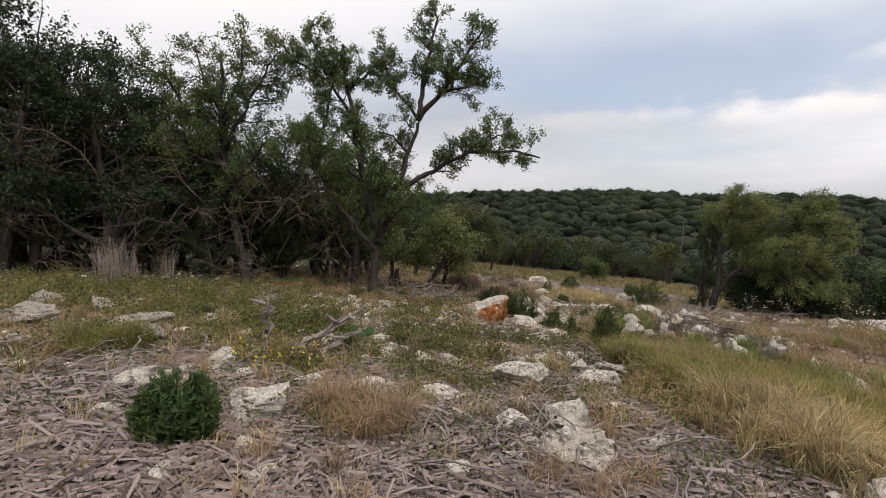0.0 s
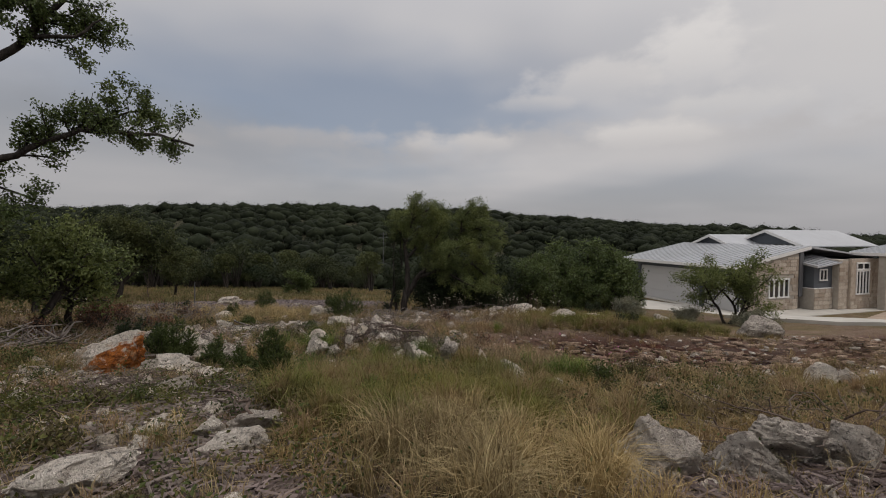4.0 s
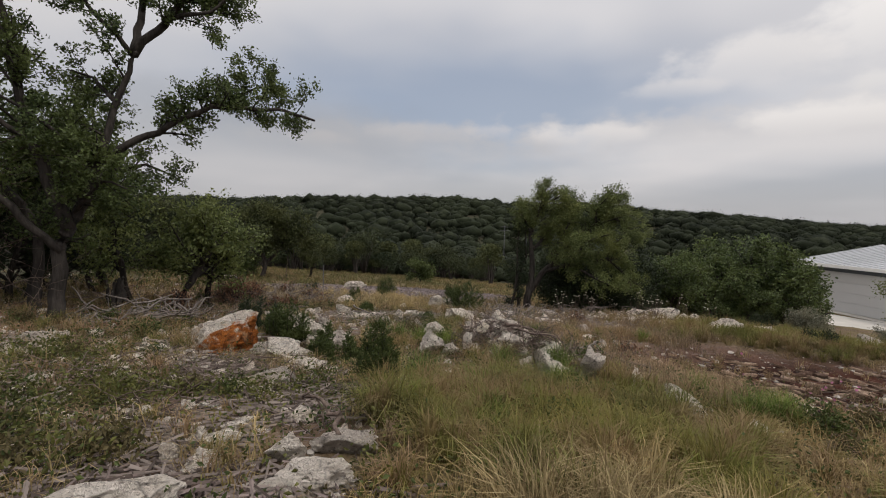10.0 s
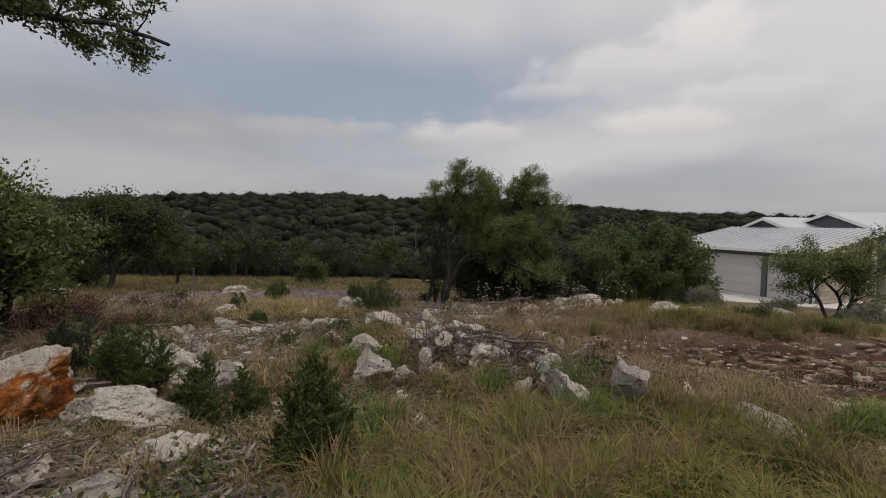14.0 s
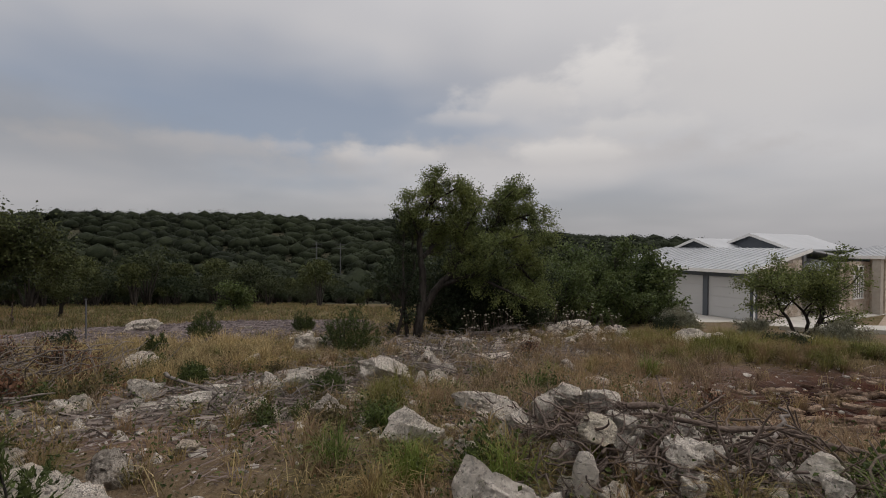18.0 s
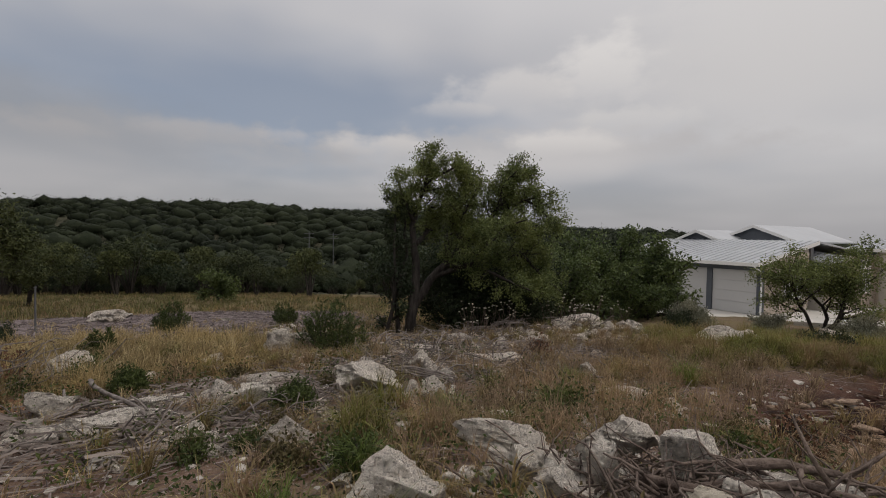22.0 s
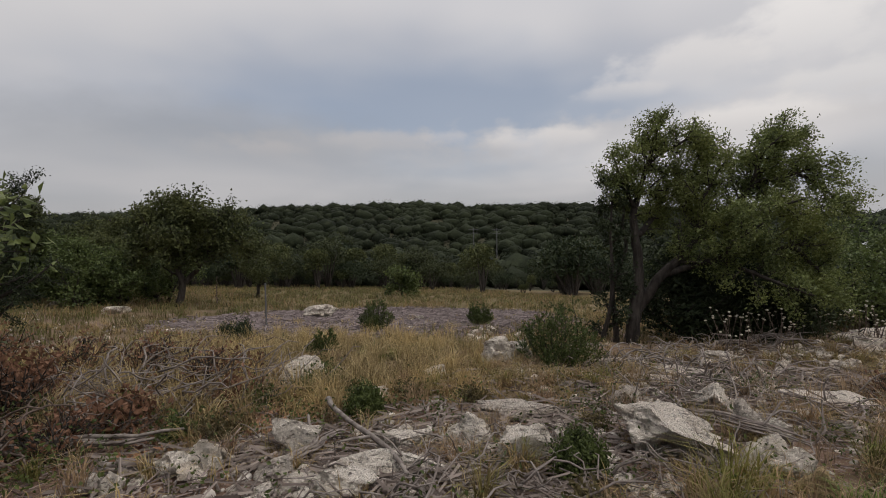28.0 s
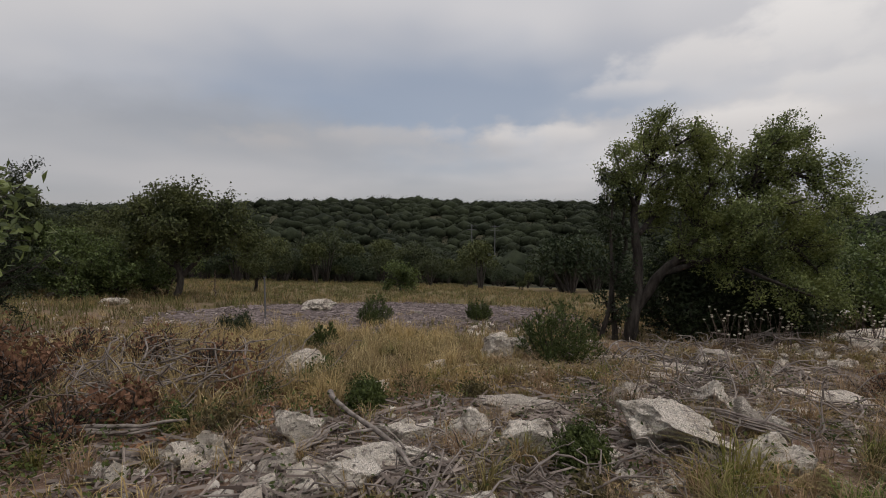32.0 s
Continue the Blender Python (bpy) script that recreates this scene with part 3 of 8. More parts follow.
def tube(heap, pts, radii, sides=6):
    """A tapered, bending round bar along the points."""
    pts, radii = np.asarray(pts, float), np.asarray(radii, float)
    n = len(pts)
    way = np.gradient(pts, axis=0)
    way /= np.linalg.norm(way, axis=1)[:, None] + 1e-9
    ref = np.where(np.abs(way[:, 2:3]) > 0.9, [[1.0, 0, 0]], [[0, 0, 1.0]])
    a = np.cross(way, ref)
    a /= np.linalg.norm(a, axis=1)[:, None] + 1e-9
    b = np.cross(way, a)
    ang = np.arange(sides) * 2 * np.pi / sides
    ring = pts[:, None] + radii[:, None, None] * (np.cos(ang)[None, :, None] * a[:, None] + np.sin(ang)[None, :, None] * b[:, None])
    v = np.concatenate([ring.reshape(-1, 3), pts[-1:] + way[-1:] * radii[-1], pts[:1]])
    i, k = np.meshgrid(np.arange(n - 1), np.arange(sides), indexing="ij")
    k2 = (k + 1) % sides
    quads = np.stack([i * sides + k, i * sides + k2, (i + 1) * sides + k2, (i + 1) * sides + k], -1).reshape(-1, 4)
    k = np.arange(sides)
    tip = np.stack([(n - 1) * sides + k, (n - 1) * sides + (k + 1) % sides, np.full(sides, n * sides)], -1)
    end = np.stack([(k + 1) % sides, k, np.full(sides, n * sides + 1)], -1)
    heap.add(v, quads, np.concatenate([tip, end]))


def unit(v):
    return v / (np.linalg.norm(v, axis=-1, keepdims=True) + 1e-9)


def leaf_quads(r, c, length, width, way=None, loose=1.0):
    """Pointed leaves at the centres c, folded a little along the middle."""
    n = len(c)
    a = unit(r.normal(size=(n, 3)) * loose + (0 if way is None else way))
    b = unit(np.cross(a, r.normal(size=(n, 3))))
    f = np.cross(a, b)
    ln = length * r.uniform(0.65, 1.3, (n, 1))
    wd = width * r.uniform(0.65, 1.3, (n, 1))
    v = np.stack([c - a * ln / 2, c + b * wd / 2 + f * wd * 0.2, c + a * ln / 2, c - b * wd / 2 + f * wd * 0.2], 1).reshape(-1, 3)
    return v, np.arange(4 * n).reshape(n, 4)


def blades(r, base, height, width, lean, curl=0.5):
    """Grass blades: two bent segments from wide foot to sharp tip. height, lean: arrays."""
    n = len(base)
    ang = r.uniform(0, 2 * np.pi, n)
    out = np.stack([np.cos(ang), np.sin(ang), np.zeros(n)], -1)
    side = np.stack([-np.sin(ang), np.cos(ang), np.zeros(n)], -1)
    turn = r.normal(0, 0.6, (n, 1))
    side = unit(side + out * turn)
    h, ln = height[:, None], lean[:, None]
    up = np.array([[0, 0, 1.0]])
    mid = base + up * h * 0.55 + out * h * ln * 0.35
    tip = base + up * h * np.maximum(0.25, 1 - curl * ln) + out * h * ln
    w = width * r.uniform(0.6, 1.3, (n, 1))
    v = np.stack([base - side * w / 2, base + side * w / 2, mid + side * w * 0.4, mid - side * w * 0.4, tip], 1).reshape(-1, 3)
    o = np.arange(n)[:, None] * 5
    return v, o + np.array([[0, 1, 2, 3]]), o + np.array([[3, 2, 4]])


def ico(level):
    bm = bmesh.new()
    bmesh.ops.create_icosphere(bm, subdivisions=level, radius=1.0)
    v = np.array([p.co[:] for p in bm.verts])
    f = np.array([[p.index for p in face.verts] for face in bm.faces])
    bm.free()
    return v, f


ICO = {k: ico(k) for k in (1, 2, 3, 4, 5)}


def smooth_noise(p, freq, seed, octaves=3):
    """Cheap rolling noise from sine waves in random directions."""
    r = np.random.default_rng(seed)
    out = np.zeros(len(p))
    amp = 1.0
    for o in range(octaves):
        for _ in range(4):
            d = r.normal(size=p.shape[1])
            d *= freq * (1.9 ** o) / np.linalg.norm(d)
            out += amp * np.sin(p @ d + r.uniform(0, 6.28)) * 0.3
        amp *= 0.5
    return out


# ---- ground ----
RISE = (-0.0083, -0.0699, -0.0789)


def bell(x, y, cx, cy, rx, ry, turn=0.0, soft=0.25):
    c, q = math.cos(radians(turn)), math.sin(radians(turn))
    u, v = ((x - cx) * c + (y - cy) * q) / rx, (-(x - cx) * q + (y - cy) * c) / ry
    d = np.sqrt(u * u + v * v)
    return np.clip((1 + soft - d) / (2 * soft), 0, 1)


def skyline(az):
    """How high the far ridge stands, in metres, by bearing in degrees (negative to the right)."""
    return np.interp(az, (-125, -100, -88, -80, -69, -62, -54, -45, -40, -25, -15, 0, 9, 50), (-9, -8, -7, -2, 3, 5.5, 8, 13.5, 16, 18, 19, 15, 11, 9))


def near_z(x, y):
    p = np.stack([x, y], -1)
    z = RISE[0] + RISE[1] * x + RISE[2] * y
    z = z + 0.035 * smooth_noise(p, 1.3, 3) + 0.02 * smooth_noise(p, 4.0, 4, 2)
    z = z - 0.32 * bell(x, y, 11.5, 7.4, 4.6, 2.4, -20, 0.3)
    z = z - 0.28 * bell(x, y, 2.2, 10.1, 1.1, 1.0, 0, 0.6) - 0.3 * bell(x, y, 21, 11, 5.5, 4, 0, 0.5)
    z = z + 0.07 * bell(x, y, 9.2, 14.6, 2.4, 2.0, 0, 0.6)
    z = z + 0.24 * bell(x, y, 14.6, 13.2, 3.0, 4.0, 0, 0.5)
    z = z - 0.13 * bell(x, y, 12.4, 7.6, 4.6, 1.8, -26, 0.4) * np.clip(0.5 + 1.5 * smooth_noise(p, 1.7, 6, 2), 0, 1)
    z = z + 0.16 * bell(x, y, 5.4, 9.3, 1.9, 0.9, -80, 0.5)
    return z


def ground_z(x, y):
    x, y = np.asarray(x, float), np.asarray(y, float)
    r = np.hypot(x, y)
    az = np.degrees(np.arctan2(-x, y))
    k = np.minimum(1.0, 62.0 / np.maximum(r, 1e-6))
    edge = near_z(x * k, y * k)
    far = np.interp(r, (62, 90, 130, 180), (0, -3.5, -8, -9))
    climb = np.clip((r - 150) / 230, 0, 1)
    climb = climb * climb * (3 - 2 * climb)
    ridge = np.where(r > 62, (1 - climb) * (edge + far) + climb * (skyline(az) - 2.6 + 0.8 * np.sin(az * 0.4 + r * 0.01)), edge)
    z = np.where(r > 62, ridge, near_z(x, y))
    # the house pads are levelled
    pad = bell(x, y, 44, 16, 15, 13, 0, 0.12)
    z = z * (1 - pad) + pad * -4.0
    pad2 = bell(x, y, 56, 0, 12, 14, 0, 0.12)
    z = z * (1 - pad2) + pad2 * -3.95
    return z


def gz(x, y):
    return float(ground_z(np.array([x]), np.array([y]))[0])


def zone_mulch(x, y):
    a = bell(x, y, -1.6, 2.9, 3.4, 1.9, 20, 0.45)
    b = bell(x, y, 0.9, 3.6, 1.6, 1.7, 0, 0.5)
    c = np.maximum(bell(x, y, 7.6, 25.2, 6.2, 4.0, 8, 0.2), 0.8 * bell(x, y, 5.2, 2.4, 1.8, 1.0, -30, 0.4))
    return np.maximum(np.maximum(a, b), c)


def zone_turf(x, y):
    p = np.stack([np.asarray(x, float), np.asarray(y, float)], -1)
    f = 0.5 + 0.45 * smooth_noise(p, 0.6, 21, 2) + 0.55 * smooth_noise(p, 2.4, 22, 3)
    f = f + 0.6 * bell(x, y, 4.2, 6.2, 2.1, 1.7, 0, 0.4) + 0.8 * bell(x, y, 15, 10.4, 3.6, 1.6, -25, 0.4)
    f = f + 0.5 * bell(x, y, 8, 4, 3, 2.2, 0, 0.5) + 0.6 * bell(x, y, 4.5, 18.5, 3.2, 2.2, 0, 0.4) + 0.7 * (np.hypot(x, y) > 30) - 0.3 * bell(x, y, 6.4, 14.0, 3.4, 1.4, 0, 0.5)
    f = f - 0.9 * bell(x, y, 0.2, 7.4, 2.6, 2.4, 0, 0.5) - 1.0 * bell(x, y, 1.3, 15.3, 2.0, 2.2, 0, 0.4) - 0.8 * zone_mulch(x, y) - 0.8 * zone_red(x, y) - 0.6 * zone_wood(x, y)
    return np.clip(f, 0, 1)


def zone_red(x, y):
    return np.maximum(bell(x, y, 11.2, 7.5, 5.0, 2.6, -20, 0.25), 0.8 * bell(x, y, 20, 3.5, 7, 2.2, -15, 0.4))


# Where canopy shade is painted into the ground colour; also the far wooded ground.
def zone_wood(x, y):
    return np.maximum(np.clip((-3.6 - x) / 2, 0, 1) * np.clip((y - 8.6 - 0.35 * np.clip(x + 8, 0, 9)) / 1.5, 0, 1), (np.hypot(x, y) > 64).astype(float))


def ring_sheet():
    rs = np.concatenate([np.linspace(0.0, 1.2, 4), np.geomspace(1.4, 30, 130), np.geomspace(31, 700, 90), [1500, 4000]])
    n = 420
    az = np.arange(n) * 2 * np.pi / n
    ox, oy = 3.0, 7.0
    x = ox + rs[:, None] * np.sin(az)[None]
    y = oy + rs[:, None] * np.cos(az)[None]
    v = np.stack([x.ravel(), y.ravel(), ground_z(x.ravel(), y.ravel())], -1)
    i, k = np.meshgrid(np.arange(len(rs) - 1), np.arange(n), indexing="ij")
    k2 = (k + 1) % n
    f = np.stack([i * n + k, (i + 1) * n + k, (i + 1) * n + k2, i * n + k2], -1).reshape(-1, 4)
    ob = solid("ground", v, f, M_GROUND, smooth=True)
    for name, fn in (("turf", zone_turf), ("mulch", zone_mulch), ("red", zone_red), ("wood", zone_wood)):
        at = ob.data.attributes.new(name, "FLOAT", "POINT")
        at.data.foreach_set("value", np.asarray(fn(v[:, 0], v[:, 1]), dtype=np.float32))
    return tagged(ob, "stony dry ground with thin grass, soil and wood litter", "ground", kind="structure")


ring_sheet()

# ---- rocks ----


def lattice(ix, iy, iz, seed):
    """A steady random number between -1 and 1 for each point of a grid."""
    h = (ix * 374761393 + iy * 668265263 + iz * 2147483647 + seed * 1274126177) & 0xFFFFFFFF
    h = ((h ^ (h >> 13)) * 1274126177) & 0xFFFFFFFF
    h = ((h ^ (h >> 16)) * 2246822519) & 0xFFFFFFFF
    return ((h >> 8) & 0xFFFF) / 32767.5 - 1.0


def rough_noise(p, freq, seed):
    """Value noise on a grid, between -1 and 1."""
    q = p * freq + 100.0
    b = np.floor(q).astype(np.int64)
    t = q - b
    t = t * t * (3 - 2 * t)
    out = np.zeros(len(p))
    for k in range(8):
        o = ((k & 1), (k >> 1) & 1, (k >> 2) & 1)
        w = np.ones(len(p))
        for a in range(3):
            w = w * (t[:, a] if o[a] else 1 - t[:, a])
        out += w * lattice(b[:, 0] + o[0], b[:, 1] + o[1], b[:, 2] + o[2], seed)
    return out


def rock_shape(seed, size, flat=0.0, level=4, cuts=15):
    """A broken limestone block: a lump cut by flat faces, chipped along its beds and eaten into pits. size: width, depth, height."""
    r = np.random.default_rng(seed)
    v, f = ICO[level]
    v = np.sign(v) * np.abs(v) ** r.uniform(0.7, 0.9)
    v = v * (1 + 0.22 * rough_noise(v, 1.1, seed))[:, None]
    v = v @ np.array(Euler((r.normal() * 0.3, r.normal() * 0.3, r.uniform(0, 6.28))).to_matrix())
    for _ in range(cuts):
        d = unit(r.normal(size=3) * np.array([1, 1, 0.8]))
        over = np.maximum(v @ d - r.uniform(0.38, 0.8), 0)
        v = v - over[:, None] * d[None]
    if flat:
        edge = 1 + 0.3 * smooth_noise(unit(v * np.array([1, 1, 0.01])), 2.6, seed + 3, 3)
        v[:, :2] *= edge[:, None]
        v[:, 2] -= np.maximum(v[:, 2] - (1 - flat), 0) * 0.8
        v[:, 2] += 0.13 * rough_noise(v * np.array([1, 1, 0.2]), 2.0, seed + 4)
    else:
        high = np.clip(v[:, 2], 0, 1) * r.uniform(0.0, 0.3)
        v[:, :2] = v[:, :2] * (1 - high)[:, None] + np.array([[r.normal(), r.normal()]]) * 0.25 * high[:, None]
    bed = v @ unit(np.array([r.normal() * 0.2, r.normal() * 0.2, 1.0])) * r.uniform(4.5, 7.5) + 0.8 * rough_noise(v, 1.6, seed + 8)
    step = bed - np.floor(bed)
    rad = unit(v * np.array([1, 1, 0.6]))
    crag = 0.16 * np.abs(rough_noise(v, 2.3, seed + 5)) + 0.10 * np.abs(rough_noise(v, 4.9, seed + 6))
    pits = 0.10 * np.maximum(rough_noise(v, 6.5, seed + 7) - 0.35, 0) + 0.05 * np.maximum(rough_noise(v, 13.0, seed + 11) - 0.25, 0)
    fine = 0.028 * rough_noise(v, 10.0, seed + 9) + 0.016 * rough_noise(v, 21.0, seed + 10)
    v = v - rad * (crag + pits + 0.045 * np.clip(1 - step * 4, 0, 1) - fine)[:, None]
    lo, hi = v.min(0), v.max(0)
    v = (v - (lo + hi) / 2) / (hi - lo)
    v[:, 2] += 0.5
    return v * np.asarray(size), f


rock_count = [100]
rock_spots = []


def limestone(x, y, w, d, h, turn, material=None, label="", flat=0.0, raise_by=None, tip=(0, 0), sink=0.3, group="limestone rocks", level=4, slim=False, cuts=15, seed=0):
    rock_count[0] += 1
    rock_spots.append((x, y, 0.42 * w, raise_by is None))
    k = rock_count[0]
    if flat:
        w, d = w * 0.9, d * 0.75
    v, f = rock_shape(seed or k, (w * 1.08, (d if slim else max(d, 0.5 * w)) * 1.1, h * (1 + sink) * 1.08), flat, (level + (w > 0.5) if w > 0.2 else 3), cuts)
    mat = material or (M_ROCK_GREY if k % 6 == 0 or x < -3.2 else M_ROCK)
    ob = solid("limestone_rock", v, f, mat, smooth=False)
    me = ob.data
    me.polygons.foreach_set("use_smooth", np.ones(len(me.polygons), dtype=bool))
    me.set_sharp_from_angle(angle=radians(24))
    z = gz(x, y) - sink * h if raise_by is None else raise_by
    ob.matrix_basis = pose(x, y, z, tip[0], tip[1], turn)
    size = "large" if w > 0.8 else ("small" if w < 0.35 else "broken")
    return tagged(ob, label or f"{size} {'grey weathered' if mat == M_ROCK_GREY else 'pale cream'} limestone rock sunk in the ground", "rock", group)


# ---- plants ----


def grow(r, start, way, length, radius, level, opt, wood, tips):
    """One limb with its side branches. Fills wood (a Heap) and tips (leaf places)."""
    steps = max(3, int(length / opt["step"]))
    p, d = np.array(start, float), unit(np.array(way, float))
    pts, dirs = [p], [d]
    for i in range(steps):
        d = unit(d + r.normal(size=3) * opt["bend"] + np.array([0, 0, opt["lift"][min(level, len(opt["lift"]) - 1)]]))
        p = p + d * length / steps
        pts.append(p)
        dirs.append(d)
    radii = radius * np.linspace(1, opt["taper"], steps + 1)
    if level == 0:
        radii[0] *= 1.35
    tube(wood, pts, radii, 7 if level == 0 else (5 if level == 1 else 3))
    if level >= opt["leaf_from"]:
        for q in np.linspace(0.35, 1.0, max(2, int(length / opt["leaf_gap"]))):
            tips.append(pts[int(q * steps)])
    if level < opt["levels"]:
        n = opt["kids"][level]
        for i in range(n):
            q = opt["bare"][level] + (1 - opt["bare"][level]) * (i + r.uniform(0.1, 0.9)) / n
            k = min(steps, int(q * steps))
            side = unit(np.cross(dirs[k], r.normal(size=3)))
            out = unit(dirs[k] * opt["along"] + side * opt["spread"])
            grow(r, pts[k], out, length * opt["ratio"][level] * r.uniform(0.7, 1.15) * (1.15 - 0.35 * q), max(radii[k] * 0.62, 0.006), level + 1, opt, wood, tips)


OAK = dict(step=0.22, bend=0.2, lift=(0.08, 0.06, 0.03, 0.02), taper=0.35, leaf_from=3, leaf_gap=0.2, levels=3, kids=(6, 5, 4), bare=(0.45, 0.25, 0.2), along=0.75, spread=0.9, ratio=(0.62, 0.55, 0.5))
CEDAR = dict(step=0.25, bend=0.08, lift=(0.12, 0.06, 0.03, 0.0), taper=0.2, leaf_from=2, leaf_gap=0.12, levels=2, kids=(22, 6), bare=(0.12, 0.3), along=0.5, spread=1.0, ratio=(0.42, 0.45))
SHRUB = dict(step=0.15, bend=0.16, lift=(0.06, 0.05, 0.03), taper=0.3, leaf_from=1, leaf_gap=0.08, levels=2, kids=(6, 4), bare=(0.15, 0.2), along=0.8, spread=0.8, ratio=(0.65, 0.55))


def foliage(r, tips, per, spread, length, width, way=None, loose=1.0):
    t = np.repeat(np.array(tips), per, axis=0)
    c = t + r.normal(size=t.shape) * spread
    return leaf_quads(r, c, length, width, way, loose)


def tree(name, x, y, label, seed, stems, opt, leaf, per=7, spread=0.1, size=(0.1, 0.055), bark=M_BARK, group="", way=None, loose=1.0, category="tree", sink=0.1):
    """stems: rows of (offset x, offset y, lean x, lean y, length, radius)."""
    r = np.random.default_rng(seed)
    wood, tips = Heap(), []
    for ox, oy, lx, ly, length, radius in stems:
        grow(r, (ox, oy, -sink), (lx, ly, 1.0), length, radius, 0, opt, wood, tips)
    base = thing(name, pose(x, y, gz(x, y)), label, category, group)
    wood.make("trunk", bark, base, "", True)
    v, f = foliage(r, tips, per, spread, size[0], size[1], way, loose)
    solid("crown", v, f, leaf, base)
    return base


def limbs_tree(name, x, y, label, seed, limbs, twig, leaf, per=8, spread=0.13, size=(0.1, 0.055), group=""):
    """A tree whose main limbs are given: each a list of points from its foot, a start radius and a bushiness."""
    r = np.random.default_rng(seed)
    wood, tips = Heap(), []
    for pts, radius, bushy, *begin in limbs:
        p = np.array(pts, float)
        seg = np.linalg.norm(np.diff(p, axis=0), axis=1)
        q = np.concatenate([[0], np.cumsum(seg)])
        n = max(4, int(q[-1] / 0.16))
        s = np.linspace(0, q[-1], n)
        line = np.stack([np.interp(s, q, p[:, k]) for k in range(3)], -1)
        wob = np.cumsum(r.normal(size=line.shape) * 0.022, axis=0)
        line = line + wob - wob[:1]
        rad = radius * np.linspace(1, 0.28, n)
        tube(wood, line, rad, 8)
        for i in range(int(bushy * q[-1])):
            k = int(r.uniform(begin[0] if begin else (0.30 if len(pts) > 3 else 0.12), 1.0) * (n - 1))
            d = unit(np.gradient(line, axis=0)[k])
            side = unit(np.cross(d, r.normal(size=3)))
            grow(r, line[k], unit(d * 0.5 + side + np.array([0, 0, 0.25])), r.uniform(0.45, 1.1) * twig, max(rad[k] * 0.45, 0.008), 2, dict(OAK, levels=3, kids=(0, 0, 4), bare=(0, 0, 0.3), ratio=(0.6, 0.5, 0.4)), wood, tips)
    base = thing(name, pose(x, y, gz(x, y)), label, "tree", group)
    wood.make("trunk", M_BARK, base, "", True)
    tips = [q for q in tips if r.uniform() < 0.8]
    v, f = foliage(r, tips, per, spread, size[0], size[1])
    solid("crown", v, f, leaf, base)
    return base

# ---- the limestone that lies about ----
limestone(0.93, 5.30, 0.76, 0.51, 0.24, 12, flat=0.35)
limestone(1.71, 7.99, 0.55, 0.37, 0.18, 3, flat=0.35)
limestone(3.00, 2.80, 0.44, 0.33, 0.33, -48)
limestone(0.12, 2.91, 0.17, 0.12, 0.12, -2)
limestone(1.79, 3.68, 0.18, 0.13, 0.11, -21)
limestone(1.01, 3.33, 0.55, 0.41, 0.25, -17)
limestone(-1.4, 3.45, 0.42, 0.34, 0.27, 22, M_ROCK)
limestone(0.54, 3.27, 0.15, 0.11, 0.08, -9)
limestone(-2.51, 3.29, 0.19, 0.14, 0.11, 37)
limestone(2.07, 8.40, 0.44, 0.33, 0.17, -2)
limestone(3.07, 7.71, 0.23, 0.18, 0.13, -19)
limestone(1.29, 5.95, 0.28, 0.21, 0.11, 4)
limestone(6.17, 5.84, 0.26, 0.20, 0.13, -71)
limestone(2.20, 5.99, 0.53, 0.30, 0.14, -9, flat=0.35)
limestone(2.82, 10.96, 0.39, 0.30, 0.22, -11)
limestone(0.63, 3.85, 0.31, 0.23, 0.15, -9)
limestone(1.14, 3.91, 0.41, 0.31, 0.28, -16)
limestone(-2.77, 3.90, 0.24, 0.18, 0.13, 35)
limestone(-2.50, 4.01, 0.54, 0.40, 0.23, 32)
limestone(2.31, 8.85, 0.12, 0.09, 0.11, -5)
limestone(0.43, 4.16, 0.24, 0.18, 0.17, -6)
limestone(-0.64, 4.39, 0.48, 0.32, 0.15, 8, flat=0.35)
limestone(0.76, 4.33, 0.24, 0.18, 0.16, -10)
limestone(-1.32, 4.38, 0.30, 0.20, 0.10, 17, flat=0.35)
limestone(0.01, 4.50, 0.52, 0.32, 0.15, -0, flat=0.35)
limestone(1.82, 12.56, 0.55, 0.42, 0.25, 2)
limestone(-2.29, 4.52, 0.34, 0.25, 0.22, 27)
limestone(4.62, 10.97, 0.41, 0.31, 0.21, -32)
limestone(-4.64, 4.86, 0.33, 0.23, 0.11, 44, flat=0.35)
limestone(-3.56, 5.45, 0.34, 0.25, 0.18, 33)
limestone(1.92, 5.57, 0.61, 0.36, 0.17, -19, flat=0.35)
limestone(0.06, 5.67, 0.35, 0.26, 0.19, -1)
limestone(-5.41, 5.86, 0.72, 0.47, 0.23, 43, flat=0.35)
limestone(-1.46, 8.94, 0.25, 0.19, 0.11, 24)
limestone(1.80, 5.95, 0.26, 0.19, 0.20, -17)
limestone(-4.11, 6.05, 0.93, 0.42, 0.19, 34, flat=0.35)
limestone(-2.70, 6.08, 0.30, 0.19, 0.09, 24, flat=0.35)
limestone(-4.68, 6.17, 0.31, 0.21, 0.10, 37, flat=0.35)
limestone(-1.58, 6.20, 0.31, 0.23, 0.12, 14)
limestone(-0.90, 6.61, 0.25, 0.18, 0.15, 8)
limestone(-3.47, 6.67, 0.33, 0.25, 0.19, 27)
limestone(-6.07, 6.92, 0.43, 0.32, 0.27, 41)
limestone(-5.17, 6.93, 0.34, 0.26, 0.25, 37)
limestone(-1.27, 10.23, 0.48, 0.33, 0.16, 19, flat=0.35)
limestone(-3.50, 8.97, 0.60, 0.45, 0.25, 21)
limestone(-3.35, 9.92, 0.37, 0.28, 0.17, 19)
limestone(-2.15, 10.43, 0.51, 0.36, 0.17, 12, flat=0.35)
